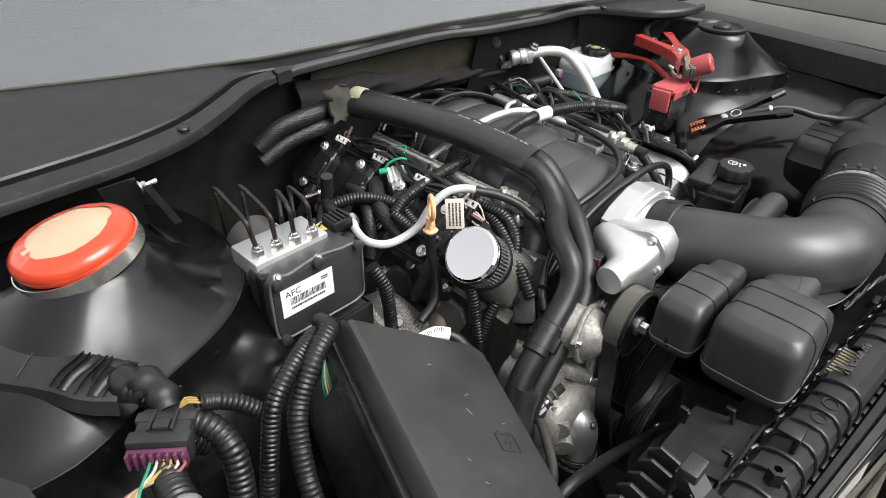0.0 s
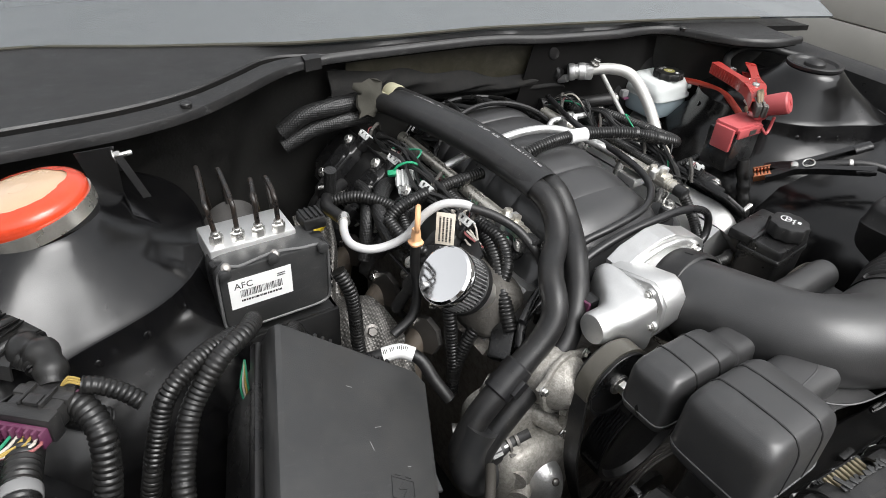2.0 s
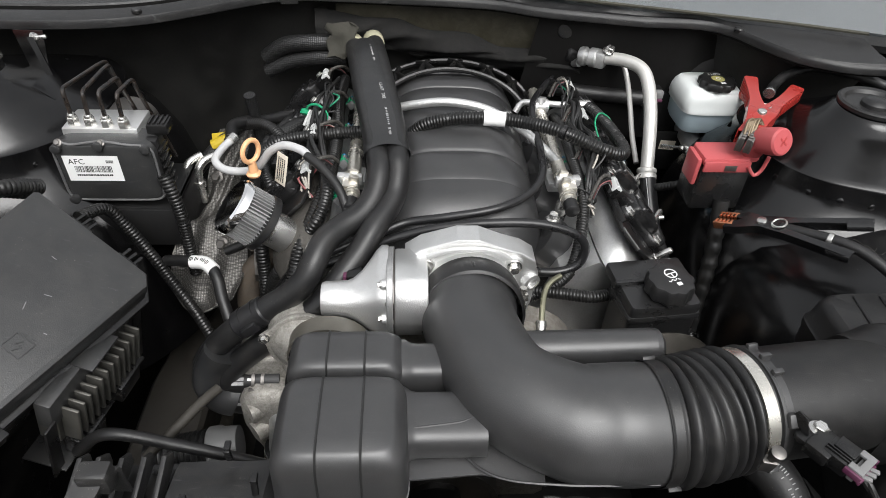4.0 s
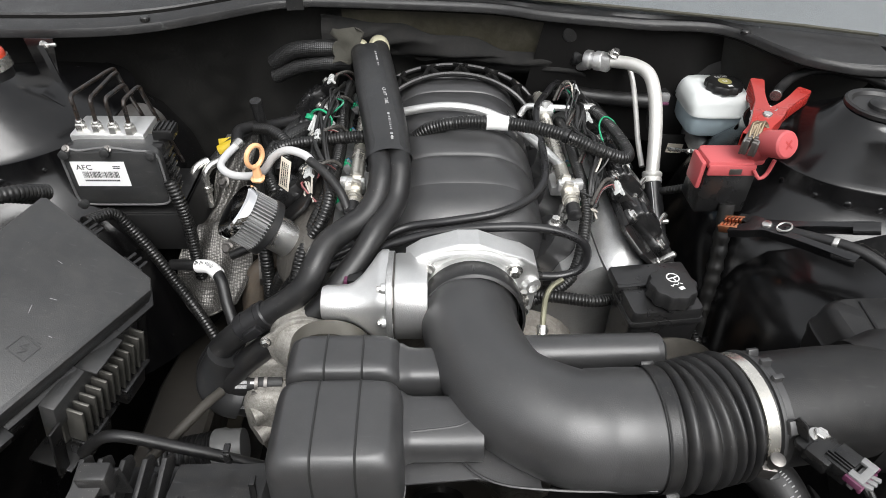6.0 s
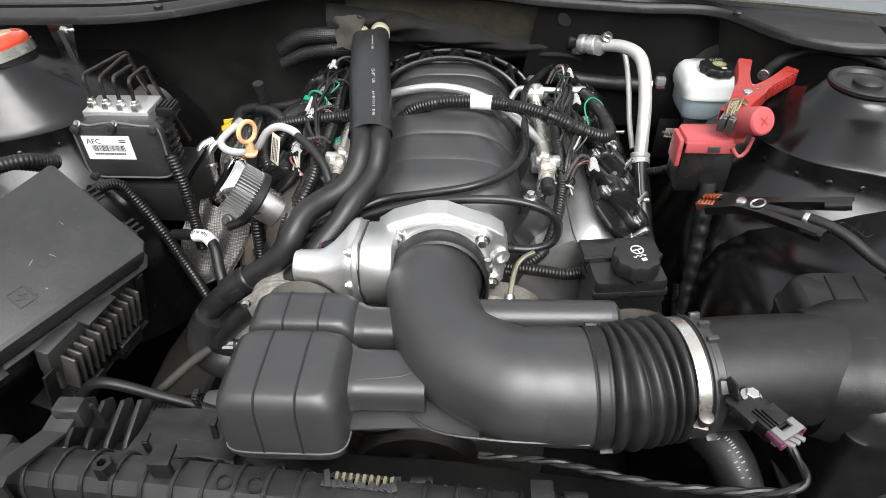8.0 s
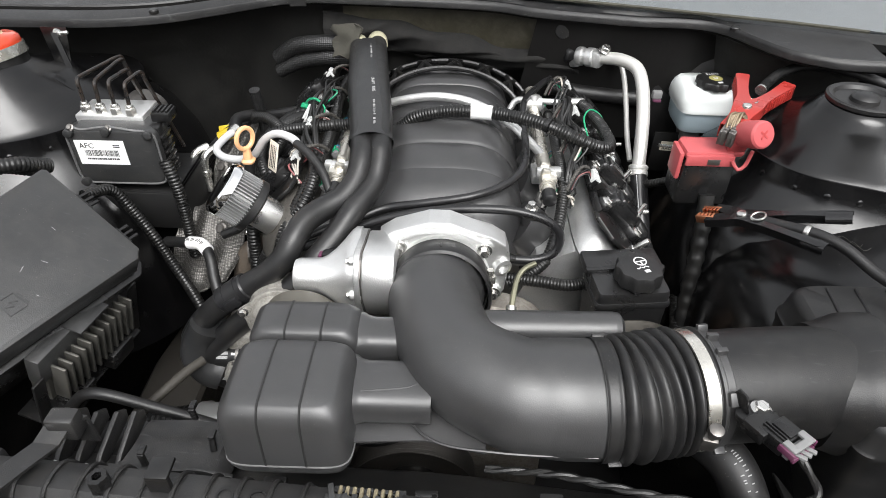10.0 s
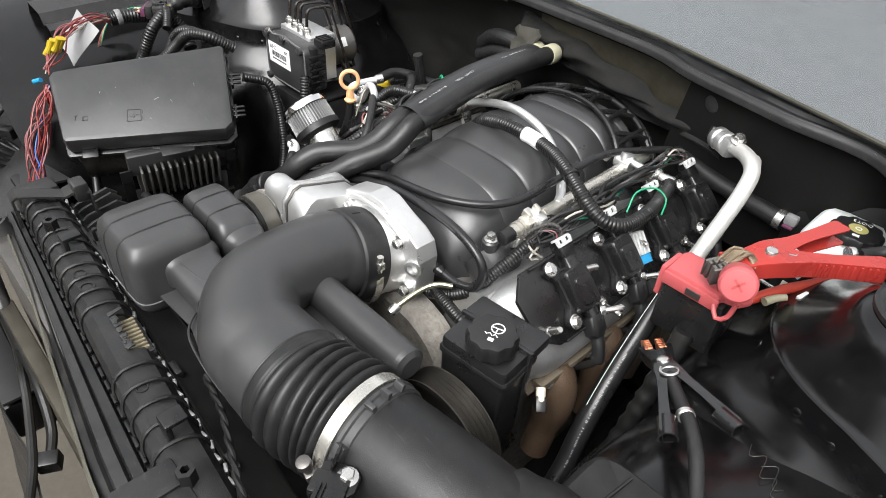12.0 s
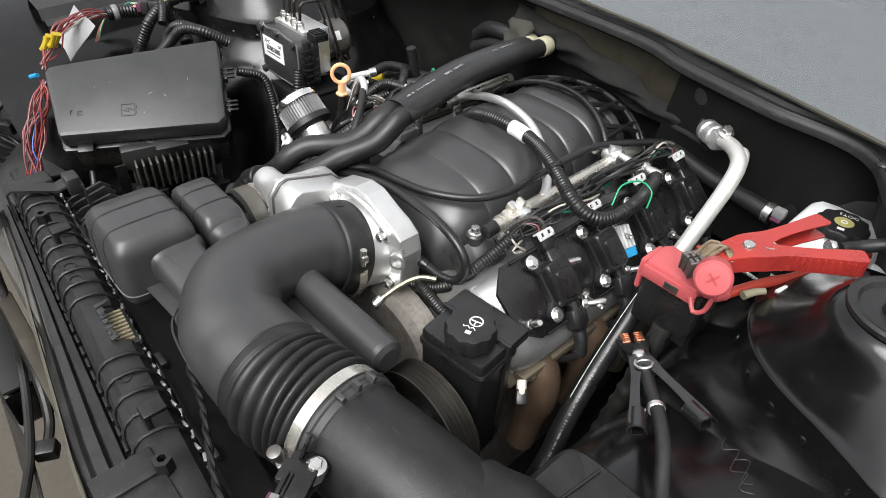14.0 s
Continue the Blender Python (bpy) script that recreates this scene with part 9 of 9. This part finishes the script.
# squiggled scratches in the black paint beside the strut tower
scr = [(0.427, 0.121, 0.8215), (0.445, 0.10, 0.833), (0.460, 0.082, 0.8445), (0.468, 0.054, 0.8505), (0.479, 0.061, 0.8535), (0.484, 0.033, 0.8585), (0.495, 0.041, 0.8585), (0.498, 0.021, 0.8605), (0.510, 0.026, 0.8615)]
part("paint_scratch", tube([(x, y, z + 0.004) for x, y, z in scr], 0.00022, 6, 0.003), HEATSINK, fr, "pale squiggled scratch")
part("paint_scratch", tube([(x + 0.012, y - 0.004, z + 0.005) for x, y, z in scr[3:]], 0.0002, 6, 0.003), HEATSINK, fr, "pale squiggled scratch")

# torn shroud bits beside the radiator tank
rs = thing("broken_bracket", (-0.29, -0.215, 0.78), "broken black slotted plastic bracket behind the tank", "bracket")
rnb = random.Random(12)
part("plate", thick(loft([[(-0.285 + 0.0145 * i, -0.250 + 0.013 * j + 0.004 * noise.noise((i * 0.9, j * 0.9, 4)), 0.800 - 0.0035 * j + 0.004 * noise.noise((i * 0.6, j * 0.7, 1)) - 0.01 * (i == 7)) for i in range(8)] for j in range(6)], closed=False), 0.003), DUSTY, rs, "ragged broken plate")
part("front_wall", prism([(-0.375, 0.0), (-0.180, 0.0), (-0.180, 0.020), (-0.21, 0.030), (-0.25, 0.026), (-0.29, 0.032), (-0.34, 0.024), (-0.375, 0.010)], 0.004, Matrix.Translation((0, -0.250, 0.774)) @ Matrix.Rotation(radians(90), 4, "X"), 0.001), DUSTY, rs)
for k in range(5):
    x0 = -0.372 + 0.019 * k
    part("slat", prism([(0, 0), (0.070, 0.004), (0.072, 0.016), (0.060, 0.026 + 0.004 * rnb.random()), (0.018, 0.018), (0.004, 0.010)], 0.0055, Matrix(((0, 0, 1, x0), (1, 0, 0, -0.252), (0, 1, 0, 0.776), (0, 0, 0, 1))) @ Matrix.Rotation(rnb.uniform(-0.06, 0.06), 4, "X"), 0.0018), DUSTY, rs)
part("base", box(-0.378, -0.182, -0.252, -0.182, 0.770, 0.7745, 0.001), PLASTIC, rs)
for x, y, z in ((-0.262, -0.246, 0.806), (-0.236, -0.190, 0.80), (-0.205, -0.225, 0.803)):
    part("hook", join(block(0.006, 0.004, 0.018, Matrix.Translation((x, y, z)) @ Matrix.Rotation(rnb.uniform(-0.3, 0.3), 4, "X"), 0.001), block(0.006, 0.010, 0.004, Matrix.Translation((x, y + 0.004, z + 0.009)), 0.001)), PLASTIC, rs)
ft = thing("tank_bracket", (-0.33, -0.27, 0.82), "black plastic strap bracket clamped over the tank end", "bracket")
part("strap", thick(loft([[at_rad(u + 0.25 * (v + 0.02), v, z) for v, z in ((-0.052, 0.792), (-0.050, 0.836), (-0.040, 0.842), (0.0, 0.838), (0.034, 0.834), (0.055, 0.842), (0.078, 0.838), (0.080, 0.80))] for u in (0.018, 0.028, 0.042)], closed=False), 0.003), DUSTY, ft)
part("ear", block(0.026, 0.018, 0.026, Matrix.Translation(at_rad(0.052, 0.062, 0.838)), 0.003), DUSTY, ft)
part("end_block", box(-0.418, -0.383, -0.298, -0.245, 0.775, 0.822, 0.006), DUSTY, ft)
part("spigot", lathe([(0.012, -0.03), (0.012, 0.0), (0.009, 0.001), (0.0085, -0.01)], axis(at_rad(0.012, -0.085, 0.80), (-0.2, -0.3, 0.9)), 20), PLASTIC_GREY, ft)
run("wiring_conduit", "grey-brown loom lying below the module", "wiring conduit", [(-0.36, -0.12, 0.69), (-0.33, -0.10, 0.71), (-0.305, -0.07, 0.72), (-0.29, -0.05, 0.72)], 0.006, material("brown_loom", (0.04, 0.036, 0.03), 0.7, bump=0.6), "wiring conduits")

# insulation felt at the firewall
ff = thing("firewall_felt", (0, 0.5, 0.88), "torn charcoal felt insulation sagging from the firewall", "insulation felt")
fr_rows = []
lip_x, lip_y = [a for a, b in LIP], [b for a, b in LIP]
for j in range(17):
    g = j / 16
    row = []
    for x in np.linspace(-0.215, 0.19, 82):
        crease = noise.noise((x * 9 + g * 1.5, g * 1.2, 0.9))
        top = float(np.interp(x, (-0.215, -0.07, 0.07, 0.19), (0.968, 0.952, 0.932, 0.918)))
        fall = float(np.interp(x, (-0.215, -0.1, 0.05, 0.19), (0.062, 0.052, 0.055, 0.036)))
        roll = 0.022 * math.sin(math.pi * min(1.0, 0.08 + g * 1.05))
        row.append((x + 0.05 * g * (x > 0.0) * x / 0.19, float(np.interp(x, lip_x, lip_y)) + 0.036 - roll + 0.006 * crease + 0.004 * math.sin(70 * x + 12 * g + 5 * crease), top - fall * g + 0.005 * noise.noise((x * 14, g * 2, 0.3)) + 0.002 * math.sin(55 * x + 9 * g)))
    fr_rows.append(row)
part("blanket", thick(loft(fr_rows, closed=False), 0.005), FELT, ff, smooth=70)
part("torn_flap", thick(loft([[(-0.192 + 0.011 * i + 0.012 * noise.noise((i * 0.6, j * 0.7, 2)), 0.474 - 0.004 * j + 0.014 * noise.noise((i * 0.5, j * 0.8, 9)), 0.962 - 0.008 * j + 0.008 * noise.noise((i * 0.7, j * 0.5, 5))) for i in range(5)] for j in range(7)], closed=False), 0.004), material("olive_felt", (0.04, 0.038, 0.03), 0.9, bump=0.8, fine=400), ff, "olive grey torn flap", smooth=70)


# ---------- stripped front end ----------
hb = thing("headlamp_bracket", (-0.72, -0.3, 0.6), "bent black headlamp bracket of the stripped front end", "bracket")
part("shelf", thick(loft([[(-0.94 + 0.085 * i, -0.33 + 0.03 * j + 0.02 * math.sin(i * 1.3), 0.735 + 0.02 * math.sin(i * 0.9 + j) - 0.03 * (j == 0)) for i in range(6)] for j in range(5)], closed=False), 0.004), DUSTY, hb)
part("leg", block(0.05, 0.03, 0.42, Matrix.Translation((-0.62, -0.26, 0.53)) @ Matrix.Rotation(0.2, 4, "Y"), 0.006), PAINT_DULL, hb)
part("lip", block(0.34, 0.012, 0.05, Matrix.Translation((-0.76, -0.345, 0.70)) @ Matrix.Rotation(0.08, 4, "Y"), 0.004), DUSTY, hb)
part("gusset", prism([(0, 0), (0.16, 0.02), (0.12, 0.10), (0.03, 0.07)], 0.006, Matrix.Translation((-0.86, -0.30, 0.75)) @ Matrix.Rotation(0.5, 4, "X"), 0.002), DUSTY, hb)
part("plug", block(0.03, 0.022, 0.02, Matrix.Translation((-0.70, -0.24, 0.765)) @ Matrix.Rotation(0.6, 4, "Z"), 0.003), PLASTIC, hb)
cbm = thing("bumper_beam", (-0.75, -0.45, 0.3), "black steel bumper rail at the stripped front", "bumper rail")
part("rail", box(-0.92, -0.36, -0.43, -0.36, 0.42, 0.50, 0.012), PAINT, cbm)
part("upper_flange", box(-0.92, -0.36, -0.425, -0.38, 0.505, 0.512, 0.002), PAINT_DULL, cbm)
sp = thing("splash_shield", (-0.25, -0.46, 0.3), "torn dark plastic splash shield hanging below the radiator", "splash shield")
part("sheet", thick(loft([[(-0.36 + 0.10 * i + 0.012 * math.sin(j * 2.1 + i), -0.43 - 0.012 * j + 0.008 * math.sin(i * 2.0), 0.50 - 0.075 * j + 0.01 * math.sin(i * 3.1)) for i in range(7)] for j in range(6)], closed=False), 0.003), DUSTY, sp)
part("rivet", lathe([(0.012, 0), (0.011, 0.004), (0.006, 0.006)], axis((-0.15, -0.456, 0.36), (0, -1, 0.1)), 16), PLASTIC, sp)
fh = thing("fan_harness", (-0.5, -0.35, 0.6), "hanging taped fan harness with black plugs", "wiring harness")
part("loom", tube([(-0.56, -0.33, 0.70), (-0.48, -0.355, 0.69), (-0.40, -0.365, 0.66), (-0.36, -0.37, 0.60)], 0.011, 12), CONDUIT, fh)
part("branch", tube([(-0.37, -0.37, 0.62), (-0.345, -0.385, 0.56), (-0.30, -0.40, 0.53), (-0.22, -0.425, 0.51), (-0.15, -0.455, 0.505), (-0.12, -0.468, 0.50)], 0.0065, 10), TAPE, fh)
part("branch", tube([(-0.36, -0.37, 0.60), (-0.32, -0.375, 0.54), (-0.27, -0.385, 0.51), (-0.235, -0.40, 0.50)], 0.0075, 10), TAPE, fh)
part("plug", block(0.022, 0.012, 0.012, axis((-0.11, -0.472, 0.498), (0.6, -0.5, -0.1)), 0.002), PLASTIC, fh)
part("plug", block(0.03, 0.026, 0.024, axis((-0.225, -0.405, 0.50), (0.6, -0.3, -0.1)), 0.003), PLASTIC, fh)
for k in range(5):
    run("loose_cable", "black cable drooping over the headlamp bracket", "cable", [(-1.0 + 0.03 * k, -0.2 - 0.02 * k, 0.74 - 0.01 * k), (-0.88, -0.22 - 0.02 * k, 0.755 + 0.008 * k), (-0.76 + 0.02 * k, -0.25 - 0.012 * k, 0.75), (-0.68, -0.23 + 0.015 * k, 0.72 - 0.02 * k), (-0.60, -0.20 + 0.02 * k, 0.60)], 0.0035 + 0.001 * (k % 3), RUBBER, "loose cables")
bpl = run("taped_cable", "cut black cable with red core beside the tank", "cable", [(-0.47, -0.20, 0.66), (-0.49, -0.185, 0.70), (-0.515, -0.17, 0.735), (-0.533, -0.16, 0.757)], 0.0065, TAPE)
part("red_core", tube([(-0.533, -0.16, 0.757), (-0.537, -0.157, 0.761)], 0.0045, 8), WIRE_RED, bpl, "red copper core")


# ---------- plain rest of the car, closing the place behind the windscreen ----------
car = thing("car_body", (0, 1.8, 0.3), "plain black car body behind the windscreen", "car body", kind="structure")
for sx in (-1, 1):
    part("side_panel", thick(loft([[(sx * (0.80 - 0.02 * (z > 0.9)), y, z) for y in np.linspace(0.45, 3.3, 12)] for z in (0.22, 0.5, 0.8, 0.97)], closed=False), 0.02), PAINT, car)
    part("side_glass", thick(loft([[(sx * 0.78, 0.62, 0.98), (sx * 0.78, 3.1, 0.98)], [(sx * 0.69, 1.32, 1.40), (sx * 0.68, 2.6, 1.43)]], closed=False), 0.006), GLASS, car)
    part("fender", thick(loft([[(sx * (0.84 - 0.03 * (z > 0.9)), y, z) for y in np.linspace(-0.05, 0.48, 8)] for z in (0.62, 0.8, 0.9)], closed=False), 0.004), PAINT, car)
    for wy in (0.2, 2.75):
        tyre = part("tyre", lathe([(0.20, -0.10), (0.31, -0.095), (0.325, -0.06), (0.325, 0.06), (0.31, 0.095), (0.20, 0.10)], axis((sx * 0.71, wy, 0.325), (sx, 0, 0)), 40), RUBBER, car)
        part("rim", lathe([(0.20, 0.05), (0.19, 0.07), (0.06, 0.06), (0.05, 0.075)], axis((sx * 0.71, wy, 0.325), (sx, 0, 0)), 30), HEATSINK, tyre)
part("tail", thick(loft([[(x, 3.3, z) for x in np.linspace(-0.8, 0.8, 5)] for z in (0.22, 0.6, 0.97)] + [[(x, 2.6, 1.43) for x in np.linspace(-0.7, 0.7, 5)]], closed=False), 0.02), PAINT, car)
part("floor_pan", box(-0.78, 0.78, 0.56, 3.28, 0.2, 0.24, 0.01), PAINT_DULL, car)
